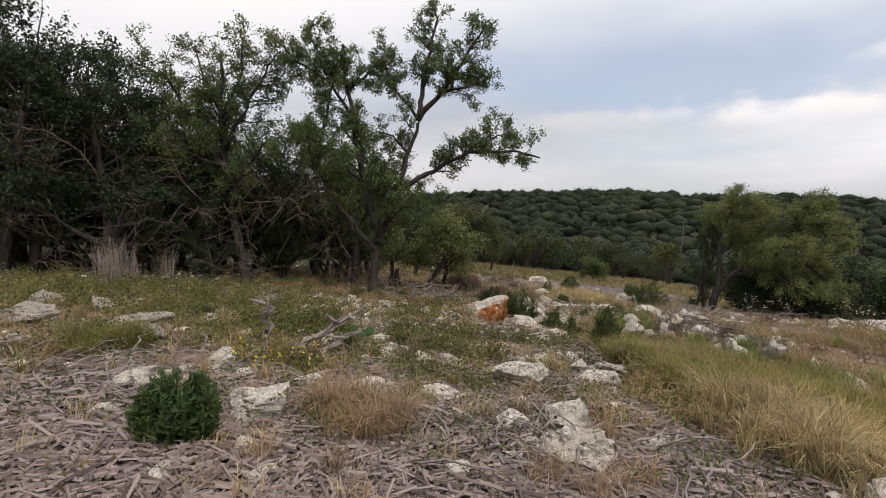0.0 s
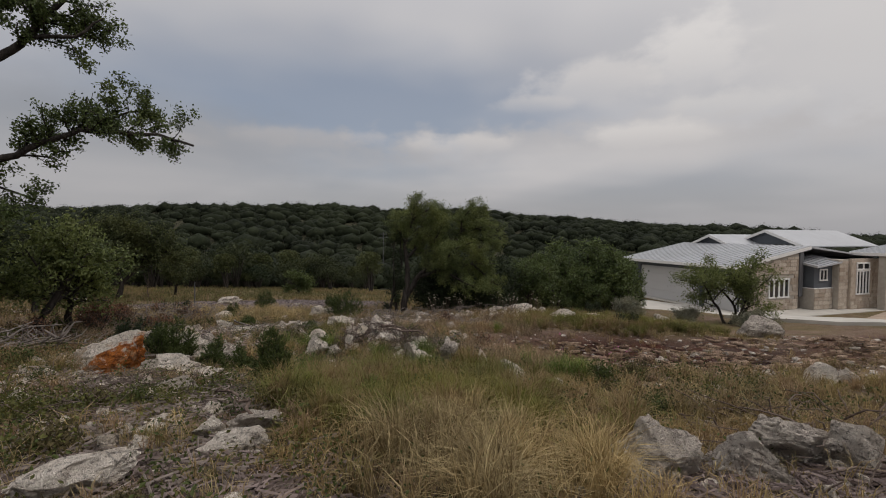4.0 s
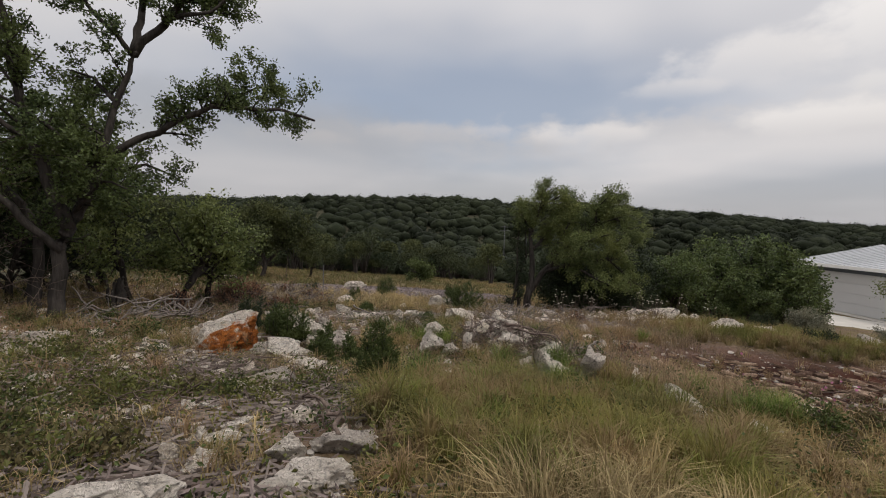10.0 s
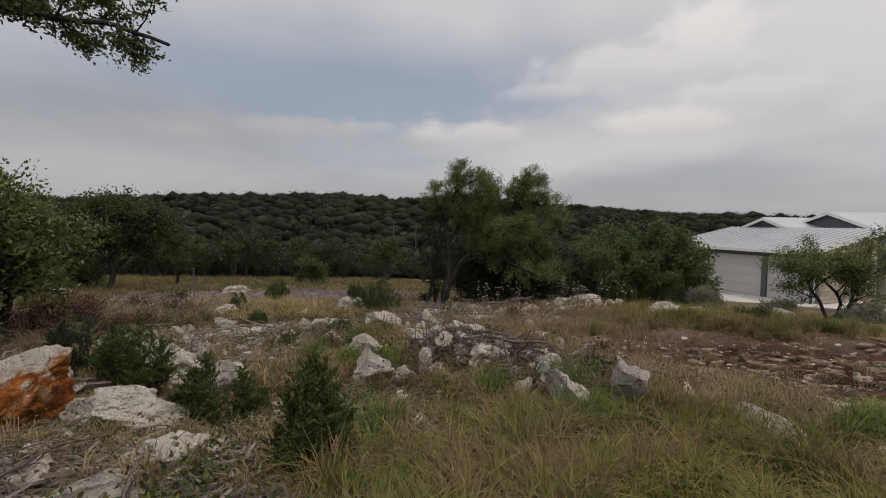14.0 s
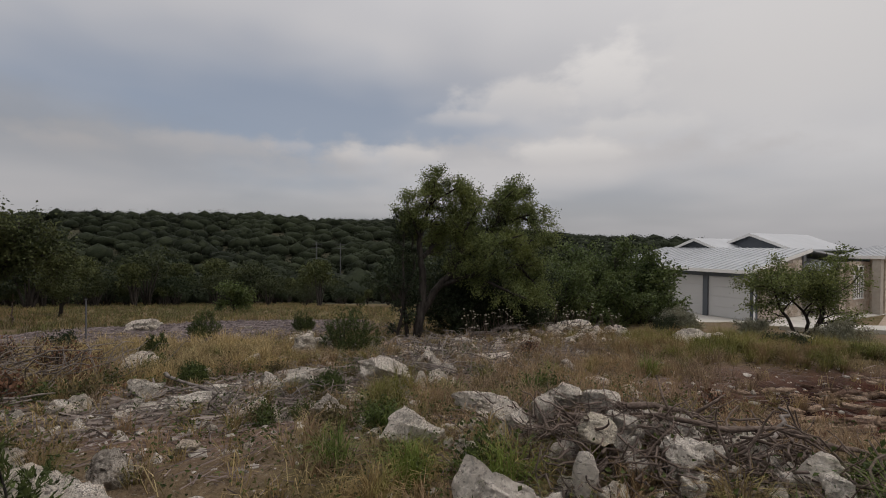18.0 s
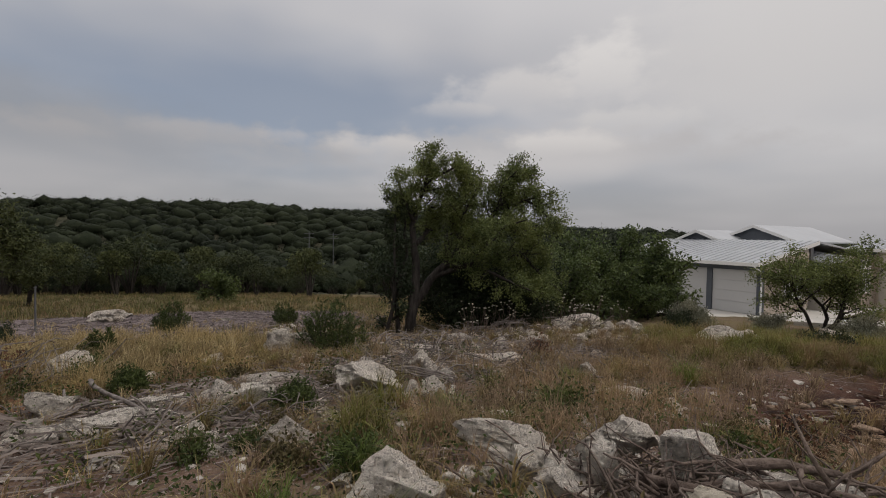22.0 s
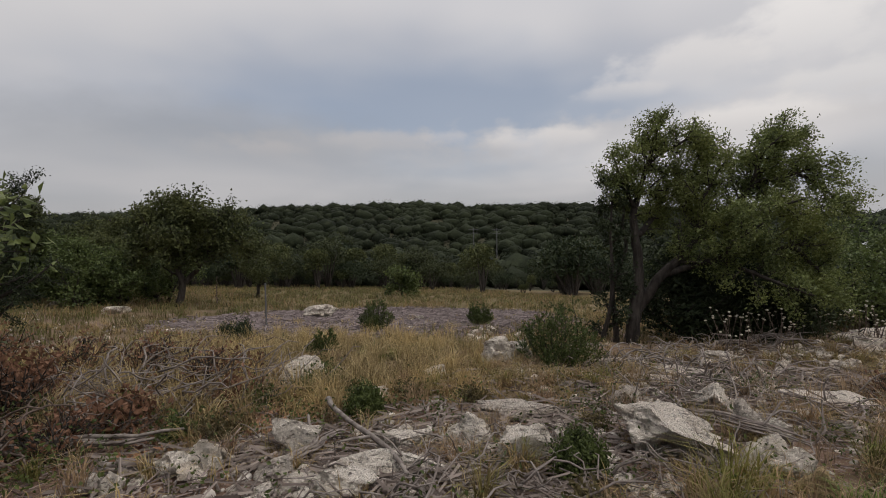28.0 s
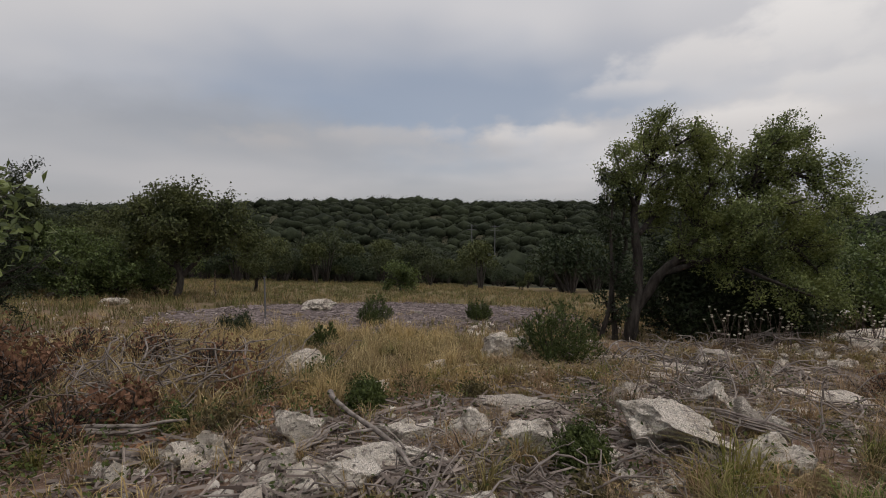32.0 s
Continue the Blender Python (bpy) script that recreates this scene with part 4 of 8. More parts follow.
limestone(14.4, 11.6, 0.78, 0.5, 0.3, -70)
limestone(13.12, 11.87, 0.98, 0.73, 0.41, -56)
limestone(8.24, 24.73, 0.27, 0.20, 0.16, -21)
limestone(-0.86, 29.47, 0.94, 0.54, 0.25, 11, flat=0.35)
limestone(5.86, 27.78, 0.81, 0.47, 0.22, -10, flat=0.35)
limestone(-3.36, 32.55, 0.73, 0.55, 0.28, 16)
limestone(5.23, 25.92, 0.95, 0.71, 0.37, -11)

limestone(1.02, 10.2, 1.02, 0.75, 0.56, 12, M_ROCK_RUST, "large pale limestone boulder with a rust-orange broken face", tip=(-10, -12), sink=0.14, level=4, seed=156)
limestone(1.62, 10.25, 0.62, 0.5, 0.34, 20, M_ROCK, "white broken limestone block beside the rusty boulder")
limestone(1.9, 9.95, 0.9, 0.6, 0.4, -15, M_ROCK, "white flat-topped limestone block beside the rusty boulder", flat=0.3)


# stones round the slabs, the small stack, the junipers and the roots
limestone(3.31, 14.75, 0.39, 0.29, 0.29, -6)
limestone(4.08, 14.51, 0.60, 0.37, 0.15, -18, M_ROCK, "cracked flat limestone slab flush with the soil", flat=0.4)
limestone(3.82, 14.12, 0.88, 0.54, 0.14, -16, M_ROCK, "wide flat pale limestone slab flush with the soil", flat=0.4)
limestone(3.49, 13.80, 0.39, 0.29, 0.19, -12)
limestone(3.10, 14.30, 0.28, 0.21, 0.12, -4)
limestone(4.67, 14.42, 0.44, 0.32, 0.25, -27)
limestone(4.88, 13.85, 0.38, 0.28, 0.29, -34)
limestone(5.54, 14.92, 1.06, 0.65, 0.14, -33, M_ROCK_GREY, "long flat grey limestone ledge in the grass", flat=0.4)
limestone(6.09, 13.53, 0.85, 0.64, 0.38, -51, M_ROCK, "wide pointed limestone boulder in the grass")
limestone(7.48, 14.06, 0.48, 0.36, 0.30, -56)
limestone(7.11, 13.52, 0.27, 0.20, 0.30, -58)
limestone(7.24, 13.39, 0.31, 0.24, 0.18, -60)
limestone(6.75, 13.08, 0.26, 0.19, 0.21, -61)
limestone(6.58, 12.92, 0.32, 0.24, 0.21, -61)
limestone(6.33, 13.02, 0.17, 0.13, 0.20, -58)
limestone(6.44, 12.64, 0.27, 0.20, 0.21, -64, M_ROCK_OCHRE, "ochre limestone block in the small stack")
limestone(8.89, 13.75, 1.03, 0.63, 0.12, -65, M_ROCK, "thin layered limestone slab", flat=0.4)
limestone(6.70, 17.29, 0.50, 0.38, 0.40, -31)
limestone(7.20, 17.37, 0.56, 0.41, 0.38, -34)
limestone(8.67, 16.59, 1.18, 0.72, 0.14, -45, M_ROCK_GREY, flat=0.4)
limestone(7.83, 15.28, 0.75, 0.46, 0.11, -49, M_ROCK_GREY, flat=0.4)
limestone(8.56, 15.29, 0.91, 0.55, 0.10, -52, M_ROCK_GREY, flat=0.4)
limestone(10.20, 15.98, 0.65, 0.48, 0.21, -55)
limestone(3.67, 17.01, 0.63, 0.47, 0.34, -7)
limestone(3.15, 16.77, 0.20, 0.16, 0.10, -3)
limestone(2.55, 14.86, 0.26, 0.19, 0.15, 5)
limestone(2.64, 14.60, 0.21, 0.17, 0.19, 4)
limestone(2.43, 14.58, 0.28, 0.20, 0.16, 7)
limestone(2.01, 14.46, 0.12, 0.10, 0.11, 14)
limestone(2.12, 14.40, 0.15, 0.11, 0.14, 12)
limestone(1.15, 17.04, 0.25, 0.19, 0.10, 16)
limestone(3.82, 14.89, 0.16, 0.12, 0.10, -13)
limestone(4.55, 16.42, 0.28, 0.20, 0.07, -17)
limestone(5.35, 16.75, 0.39, 0.29, 0.20, -23)
limestone(6.81, 14.69, 0.32, 0.25, 0.19, -46)
limestone(5.47, 14.15, 0.15, 0.11, 0.09, -39)
limestone(4.78, 14.15, 0.13, 0.10, 0.07, -30)
limestone(3.19, 13.96, 0.19, 0.15, 0.11, -6)
limestone(8.11, 13.64, 0.29, 0.21, 0.09, -62)
limestone(9.29, 14.72, 0.26, 0.19, 0.21, -59)
limestone(4.66, 12.61, 0.41, 0.31, 0.22, -30)
limestone(8.90, 12.19, 0.35, 0.26, 0.21, -67, M_ROCK_GREY)
limestone(4.35, 16.09, 0.29, 0.22, 0.14, -12)
limestone(4.05, 13.09, 0.21, 0.16, 0.18, -18)
limestone(8.48, 11.39, 0.77, 0.47, 0.10, -72, flat=0.4)
limestone(6.59, 11.84, 0.32, 0.25, 0.10, -59)
limestone(1.81, 12.51, 0.66, 0.49, 0.38, 2, M_ROCK_GREY)
limestone(2.34, 11.31, 0.72, 0.54, 0.45, -5, M_ROCK, "white limestone boulder beside the juniper shrubs")
limestone(2.60, 11.91, 0.30, 0.22, 0.25, -7, M_ROCK_GREY)
limestone(2.76, 10.85, 0.48, 0.36, 0.34, -12, M_ROCK_GREY)
limestone(4.55, 3.43, 0.65, 0.49, 0.42, -61, M_ROCK_GREY, "large dark grey crusted limestone boulder among roots")
limestone(5.18, 3.04, 0.57, 0.43, 0.33, -70, M_ROCK_GREY)
limestone(5.73, 2.94, 0.64, 0.48, 0.37, -74, M_ROCK_GREY, "grey furrowed limestone boulder among roots")
limestone(4.55, 3.35, 0.28, 0.21, 0.12, -62)
limestone(6.01, 2.61, 0.35, 0.27, 0.33, -79, M_ROCK_GREY)
limestone(9.97, 3.95, 0.41, 0.31, 0.28, -75)
limestone(10.18, 3.75, 0.41, 0.31, 0.24, -77, M_ROCK_GREY)

# ---- trees ----
limbs_tree("oak_tree", -2.0, 12.6, "live oak with leaning trunk, open crown and one long side limb", 11, [
    ([(0, 0, -0.1), (0.1, 0.0, 1.2), (0.65, 0.1, 2.6), (0.9, 0.2, 3.9), (1.15, 0.2, 4.8)], 0.14, 2),
    ([(1.15, 0.2, 4.8), (1.7, 0.1, 5.5), (2.3, -0.1, 6.4), (2.75, -0.1, 7.2)], 0.085, 9),
    ([(1.15, 0.2, 4.8), (1.2, 0.5, 5.9), (1.35, 0.5, 7.0), (1.45, 0.6, 7.7)], 0.08, 9),
    ([(1.7, 0.1, 5.5), (2.4, -0.4, 5.5), (2.9, -0.5, 5.9)], 0.05, 9),
    ([(0.7, 0.1, 2.9), (1.6, -0.1, 3.5), (2.4, -0.3, 3.9), (3.4, -0.5, 3.8), (4.1, -0.7, 3.65)], 0.075, 8),
    ([(2.4, -0.3, 3.9), (3.3, -0.2, 4.35), (3.7, -0.2, 4.5)], 0.035, 8),
    ([(0.2, 0.0, 1.6), (-0.2, 0.1, 3.0), (-0.5, 0.1, 4.4), (-0.65, 0.1, 5.6), (-0.7, 0.0, 6.7)], 0.11, 6),
    ([(-0.5, 0.1, 4.4), (-1.1, -0.1, 5.6), (-1.6, -0.3, 6.8), (-1.5, -0.3, 7.3)], 0.055, 6),
    ([(-0.65, 0.1, 5.6), (0.0, 0.4, 6.4), (0.3, 0.4, 6.9)], 0.045, 8),
    ([(0.1, 0, 1.2), (-0.9, -0.3, 2.4), (-1.5, -0.5, 3.6), (-1.9, -0.4, 4.6)], 0.07, 5),
    ([(0.9, 0.2, 3.9), (0.4, 0.6, 4.4), (-0.1, 0.9, 4.6)], 0.045, 7),
    ([(0.65, 0.1, 2.6), (1.3, 0.5, 2.9), (1.8, 0.6, 2.7)], 0.04, 8),
    ([(-0.2, 0.1, 3.0), (-1.0, -0.4, 3.8), (-1.8, -0.8, 4.3)], 0.05, 9),
    ([(0.65, 0.1, 2.6), (0.2, -0.5, 3.3), (-0.5, -1.0, 3.9)], 0.05, 9),
    ([(1.15, 0.2, 4.8), (0.6, -0.3, 5.4), (0.2, -0.5, 6.2)], 0.05, 9),
    ([(-1.1, -0.1, 5.6), (-1.9, -0.6, 6.0), (-2.5, -0.8, 6.6)], 0.04, 9),
    ([(0.3, 0.0, 1.9), (0.9, -0.6, 2.4), (1.3, -1.0, 2.3)], 0.04, 9),
], 0.8, M_OAK, per=32, spread=0.058, size=(0.066, 0.036), group="oaks")
limbs_tree("oak_tree", -2.75, 13.6, "slender live oak behind the leaning one, dense low crown", 12, [
    ([(0, 0, -0.1), (0.1, 0.1, 1.6), (0.5, 0.3, 3.0), (0.2, 0.4, 4.0)], 0.12, 5),
    ([(0.1, 0.1, 1.6), (-0.7, 0.2, 2.6), (-1.2, 0.3, 3.9), (-1.0, 0.2, 5.2), (-0.8, 0.1, 6.6)], 0.08, 6),
    ([(0.3, 0.2, 2.4), (1.1, 0.1, 2.9), (1.6, 0.0, 3.2)], 0.05, 7),
], 0.9, M_OAK, per=30, spread=0.065, size=(0.068, 0.038), group="oaks")
tree("oak_tree", -0.55, 15.4, "young live oak with two thin trunks and a low round crown", 13, [(0, 0, -0.15, 0, 2.3, 0.11), (0.5, 0.6, 0.2, 0.1, 2.0, 0.09), (-1.1, 0.4, -0.2, 0.1, 2.4, 0.09)], dict(OAK, kids=(8, 5, 4), bare=(0.4, 0.2, 0.1)), M_OAK2, 14, 0.11, group="oaks")
limbs_tree("oak_tree", -5.6, 13.0, "tall live oak with leaning trunk at the wood edge", 14, [
    ([(0, 0, -0.1), (-0.35, 0.1, 1.6), (-0.6, 0.1, 3.0), (-0.7, 0, 4.6), (-0.6, 0, 6.3)], 0.14, 6),
    ([(-0.6, 0.1, 3.0), (-1.4, -0.2, 4.4), (-2.0, -0.4, 5.6), (-2.7, -0.6, 5.9)], 0.08, 7),
    ([(-0.65, 0, 3.8), (0.1, -0.2, 5.0), (0.6, -0.3, 6.0), (0.9, -0.3, 6.4)], 0.07, 7),
    ([(-0.7, 0, 4.6), (-1.3, 0.3, 5.8), (-1.5, 0.3, 6.7)], 0.06, 8),
    ([(-0.7, 0, 4.6), (-0.1, -0.3, 5.8), (0.0, -0.4, 6.7)], 0.05, 8),
    ([(-0.5, 0, 2.4), (0.3, -0.4, 3.4), (1.0, -0.6, 4.0)], 0.06, 8),
    ([(-0.6, 0, 3.2), (-1.6, -0.6, 3.6), (-2.3, -0.9, 4.0)], 0.05, 8),
], 0.95, M_OAK, per=26, spread=0.07, size=(0.07, 0.04), group="oaks")
tree("oak_tree", -4.4, 15.8, "live oak with thin trunks in the shade of the wood", 15, [(0, 0, 0.1, 0, 5.0, 0.13), (0.6, 0.2, 0.2, 0, 4.3, 0.1)], dict(OAK, kids=(8, 6, 4), bare=(0.3, 0.2, 0.1), ratio=(0.42, 0.55, 0.5)), M_OAK, 16, 0.12, (0.11, 0.062), group="oaks")

cedar_a = tree("cedar_tree", -8.6, 11.6, "dark ashe juniper with a ragged top and bare lower branches", 31, [(0, 0, 0.05, 0, 4.9, 0.16)], CEDAR, M_CEDAR, 22, 0.085, (0.1, 0.045), group="wood edge cedars")
cedar_b = tree("cedar_tree", -10.4, 10.6, "broad dark ashe juniper at the edge of the wood", 32, [(0, 0, 0, 0.05, 5.1, 0.17), (0.5, 0.3, 0.2, 0, 4.2, 0.12)], dict(CEDAR, bare=(0.2, 0.3)), M_CEDAR, 18, 0.085, (0.1, 0.045), group="wood edge cedars")
for k, (cx, cy, sc, turn) in enumerate(((-7.2, 14.2, 0.95, 40), (-9.3, 14.0, 1.05, 100), (-11.6, 12.4, 1.1, 200), (-12.8, 9.6, 1.1, 300), (-6.3, 17.0, 0.95, 150), (-8.6, 17.4, 1.0, 250), (-11.5, 15.6, 1.15, 20), (-14.2, 12.0, 1.2, 80), (-13.4, 7.2, 1.0, 130), (-3.2, 19.0, 0.7, 210), (-5.6, 20.4, 0.9, 290), (-15.5, 15.5, 1.2, 60), (-10.5, 19.5, 1.1, 10), (-1.4, 21.8, 0.55, 60), (-6.6, 12.9, 0.42, 33), (-7.9, 12.4, 0.5, 133), (-9.4, 11.9, 0.45, 233), (-11.0, 11.2, 0.5, 333), (-12.2, 10.6, 0.5, 73), (-5.0, 14.6, 0.4, 190), (-3.6, 16.6, 0.45, 290), (-8.8, 13.2, 0.5, 90), (-16.5, 10.5, 1.1, 15), (-18, 13, 1.2, 115), (-4.6, 23.0, 0.8, 215))):
    copy_thing((cedar_a, cedar_b)[k % 2], pose(cx, cy, gz(cx, cy), 0, 0, turn) @ Matrix.Scale(sc, 4))

r = np.random.default_rng(79)
for k in range(14):
    cx, cy = -13.5 + 0.68 * k + r.normal() * 0.3, 13.4 + 1.6 * r.uniform() + 0.12 * k
    copy_thing((cedar_b, cedar_a)[k % 2], pose(cx, cy, gz(cx, cy), 0, 0, r.uniform(0, 360)) @ Matrix.Scale(r.uniform(0.5, 0.75), 4))

# bare dead branches in the skirt of the wood
for k in range(34):
    r = np.random.default_rng(400 + k)
    h = Heap()
    tips = []
    grow(r, (0, 0, -0.05), (r.normal() * 0.8, r.normal() * 0.7 - 0.3, r.uniform(0.1, 1.0)), r.uniform(1.4, 3.0), 0.016, 0, dict(OAK, levels=2, kids=(7, 4), bare=(0.2, 0.2), bend=0.2, lift=(0.0, -0.02, -0.03)), h, tips)
    px, py = -11.0 + 0.22 * k + r.uniform(-0.4, 0.4), 10.6 + 0.08 * k + r.uniform(-0.5, 1.6)
    ob = h.make("dead_branch", M_TWIG, None, "", True)
    ob.matrix_basis = pose(px, py, gz(px, py) + (r.uniform(0.4, 2.6) if k % 3 else 0))
    tagged(ob, "bare grey dead juniper branch at the foot of the wood", "dead branch", "dead branches in the wood")

# the large oak by the driveway slope, with its dark juniper
def turned(u, v, z, c=0.875, q=0.48):
    """A point given across, deep and high for an oak that faces the clearing."""
    return (u * c + v * q, -u * q + v * c, z)


limbs_tree("oak_tree", 10.8, 18.45, "spreading live oak with a twisted multi-stemmed trunk", 41, [([turned(0.92 * u, v, z) for u, v, z in line], *rest) for line, *rest in (
    ([(0, 0, -0.1), (0.05, 0, 1.0), (0.2, 0, 2.0), (0.1, 0, 3.0), (0.45, 0, 4.0)], 0.16, 3, 0.7),
    ([(0.45, 0, 4.0), (0.6, 0.1, 4.6), (0.8, 0, 5.0)], 0.05, 13),
    ([(0.1, 0, 3.0), (-0.2, 0, 3.7), (-0.35, 0, 4.2)], 0.05, 8),
    ([(0.45, 0, 4.0), (1.1, -0.2, 4.4), (1.5, -0.3, 4.55)], 0.05, 13),
    ([(0.45, 0, 4.0), (0.5, 0.7, 4.3), (0.4, 1.0, 4.5)], 0.05, 11),
    ([(0.2, 0, 2.4), (0.9, 0.5, 3.2), (1.3, 0.8, 3.8)], 0.07, 12),
    ([(0.1, 0.05, 0.6), (0.6, -0.1, 1.5), (1.5, -0.3, 2.5), (2.6, -0.3, 3.5), (3.3, -0.2, 4.6)], 0.12, 9),
    ([(2.6, -0.3, 3.5), (3.4, -0.5, 3.6), (4.1, -0.5, 3.8)], 0.05, 13),
    ([(2.6, -0.3, 3.5), (2.7, -0.5, 4.1), (2.9, -0.6, 4.4)], 0.05, 13),
    ([(3.0, -0.2, 4.1), (3.6, 0, 4.4), (3.8, 0.1, 4.6)], 0.04, 13),
    ([(2.6, -0.3, 3.5), (3.0, 0.6, 3.8), (3.3, 0.9, 4.0)], 0.05, 12),
    ([(3.4, -0.5, 3.6), (4.1, -0.6, 3.1), (4.4, -0.6, 2.8)], 0.04, 13),
    ([(1.5, -0.3, 2.5), (1.6, -0.4, 3.3), (2.0, -0.4, 3.9)], 0.06, 13),
    ([(1.5, -0.3, 2.5), (1.8, 0.1, 3.7), (2.0, 0.1, 4.3)], 0.05, 12),
    ([(1.5, -0.3, 2.5), (1.3, 0.5, 3.1), (1.5, 0.8, 3.7)], 0.06, 12),
    ([(1.8, 0.1, 3.7), (1.6, 0, 4.1), (1.5, -0.1, 4.5)], 0.04, 13),
    ([(1.5, -0.3, 2.5), (2.3, -1.0, 2.8), (2.9, -1.3, 3.0)], 0.06, 13),
    ([(0.6, -0.1, 1.5), (1.8, -0.6, 1.9), (3.0, -0.9, 2.2), (3.9, -1.0, 2.2)], 0.08, 12),
    ([(1.8, -0.6, 1.9), (2.6, -1.2, 1.5), (3.4, -1.4, 1.2)], 0.05, 12),
    ([(3.0, -0.9, 2.2), (3.9, -0.8, 1.6), (4.4, -0.9, 1.2)], 0.05, 12),
    ([(1.8, -0.6, 1.9), (1.7, -1.1, 2.3), (1.9, -1.5, 2.6)], 0.05, 12),
    ([(2.3, -1.0, 2.8), (3.2, -0.9, 2.7), (3.9, -0.7, 2.9)], 0.05, 12),
    ([(-0.3, 0.1, -0.1), (-0.4, 0.1, 1.0), (-0.15, 0.1, 2.0), (-0.2, 0.1, 3.0), (-0.3, 0, 3.6)], 0.07, 3, 0.8),
)], 0.66, M_OAK2, per=30, spread=0.075, size=(0.06, 0.033), group="oaks")
tree("cedar_tree", 10.35, 18.8, "thin dark juniper growing up against the oak", 42, [(0, 0, 0.05, 0, 3.9, 0.06)], dict(CEDAR, ratio=(0.13, 0.45)), M_CEDAR, 14, 0.07, (0.09, 0.04), group="cedars by the oak")
tree("cedar_tree", 12.2, 18.4, "low dark juniper under the oak", 43, [(0, 0, 0.1, 0, 1.9, 0.07), (0.9, -0.5, 0.2, -0.2, 1.8, 0.06), (1.8, -0.9, 0.3, 0, 1.8, 0.06)], dict(CEDAR, ratio=(0.6, 0.5), bare=(0.05, 0.2)), M_CEDAR, 22, 0.16, (0.12, 0.05), group="cedars by the oak")
low = tree("cedar_tree", 14.6, 17.6, "dense dark low juniper bush", 44, [(0, 0, -0.2, 0, 1.9, 0.07), (0.7, 0.3, 0.3, 0, 1.9, 0.06), (-0.6, -0.3, -0.3, -0.1, 1.6, 0.06)], dict(CEDAR, ratio=(0.6, 0.5), bare=(0.05, 0.2)), M_CEDAR, 22, 0.16, (0.12, 0.05), group="cedars by the oak")

# the bushy oaks in front of the pale house
mott = tree("oak_tree", 20.6, 17.6, "round bushy oak thicket, leafy to the ground", 51, [(0, 0, 0, 0, 2.6, 0.1), (0.9, 0.2, 0.3, 0.1, 2.5, 0.09), (-0.9, -0.1, -0.35, 0, 2.4, 0.09), (0.3, -0.6, 0.1, -0.3, 2.2, 0.08)], dict(OAK, kids=(8, 5, 4), bare=(0.12, 0.15, 0.1), ratio=(0.55, 0.55, 0.5)), M_OAK, 11, 0.13, (0.12, 0.065), group="oak thicket")
for cx, cy, sc, turn in ((23.2, 18.2, 1.35, 70), (24.6, 18.8, 1.0, 160), (18.6, 19.4, 0.9, 240), (16.6, 20.2, 0.95, 300), (22, 20.8, 1.1, 30), (22.6, 17.0, 0.55, 200), (24.6, 17.4, 0.55, 100), (26.2, 18.6, 0.6, 10), (20.0, 17.0, 0.5, 290)):
    copy_thing(mott, pose(cx, cy, gz(cx, cy), 0, 0, turn) @ Matrix.Scale(sc, 4))

tree("small_oak_tree", 24.0, 11.4, "small open oak with thin stems before the pale house", 55, [(0, 0, 0.05, 0, 2.9, 0.08), (0.2, 0.1, 0.7, -0.5, 2.8, 0.07), (-0.1, 0.1, -0.6, 0.6, 2.8, 0.07), (0.1, -0.1, 0.3, -0.9, 2.6, 0.06)], dict(OAK, kids=(7, 5, 4), bare=(0.35, 0.2, 0.1), ratio=(0.55, 0.5, 0.5)), M_OAK2, 15, 0.12, (0.085, 0.05), group="oaks")

field_oak = limbs_tree("oak_tree", 0.7, 32.2, "dark broad-crowned oak with twisted trunks in the far clearing", 61, [([turned(0.8 * u, 0.8 * v, 0.8 * z) for u, v, z in line], 0.85 * rad, 1.2 * bushy) for line, rad, bushy in (
    ([(0, 0, -0.2), (0.15, 0, 1.3), (-0.1, 0, 2.6), (0.1, 0, 4.0), (0.2, 0, 5.6)], 0.17, 8),
    ([(0.1, 0, 0.9), (0.8, 0.2, 1.7), (1.7, 0.1, 2.9), (2.8, 0, 3.6), (3.8, 0, 3.7)], 0.13, 9),
    ([(1.7, 0.1, 2.9), (2.2, 0, 4.0), (2.3, 0, 4.9)], 0.08, 11),
    ([(2.8, 0, 3.6), (3.7, -0.3, 3.1), (4.3, -0.4, 2.8)], 0.06, 11),
    ([(-0.1, 0, 2.4), (-0.9, 0, 3.4), (-1.7, 0.2, 4.3), (-2.4, 0.2, 4.6)], 0.09, 11),
    ([(-0.6, 0, 3.0), (-1.6, -0.4, 2.9), (-2.2, -0.5, 2.5)], 0.06, 11),
    ([(0.1, 0, 4.0), (-0.6, 0.4, 5.0), (-0.8, 0.4, 5.6)], 0.06, 12),
    ([(0.1, 0, 4.0), (0.9, -0.4, 4.7), (1.2, -0.5, 5.3)], 0.06, 12),
    ([(0.15, 0, 3.2), (0.9, 0.9, 3.8), (1.2, 1.3, 4.4)], 0.06, 12),
    ([(0.15, 0, 3.2), (0.5, -1.0, 3.6), (0.8, -1.5, 4.0)], 0.06, 12),
    ([(-0.9, 0, 3.4), (-0.8, -0.9, 4.0), (-0.9, -1.3, 4.5)], 0.06, 12),
)], 1.0, M_DISTOAK, per=11, spread=0.14, size=(0.14, 0.08), group="field oaks")
tree("oak_tree", 13.1, 40.3, "small round oak in the far clearing", 62, [(0, 0, -0.08, 0, 2.3, 0.1)], dict(OAK, kids=(8, 6, 4), bare=(0.4, 0.2, 0.1), ratio=(0.6, 0.55, 0.5)), M_OAK, 9, 0.13, (0.15, 0.085), group="field oaks")
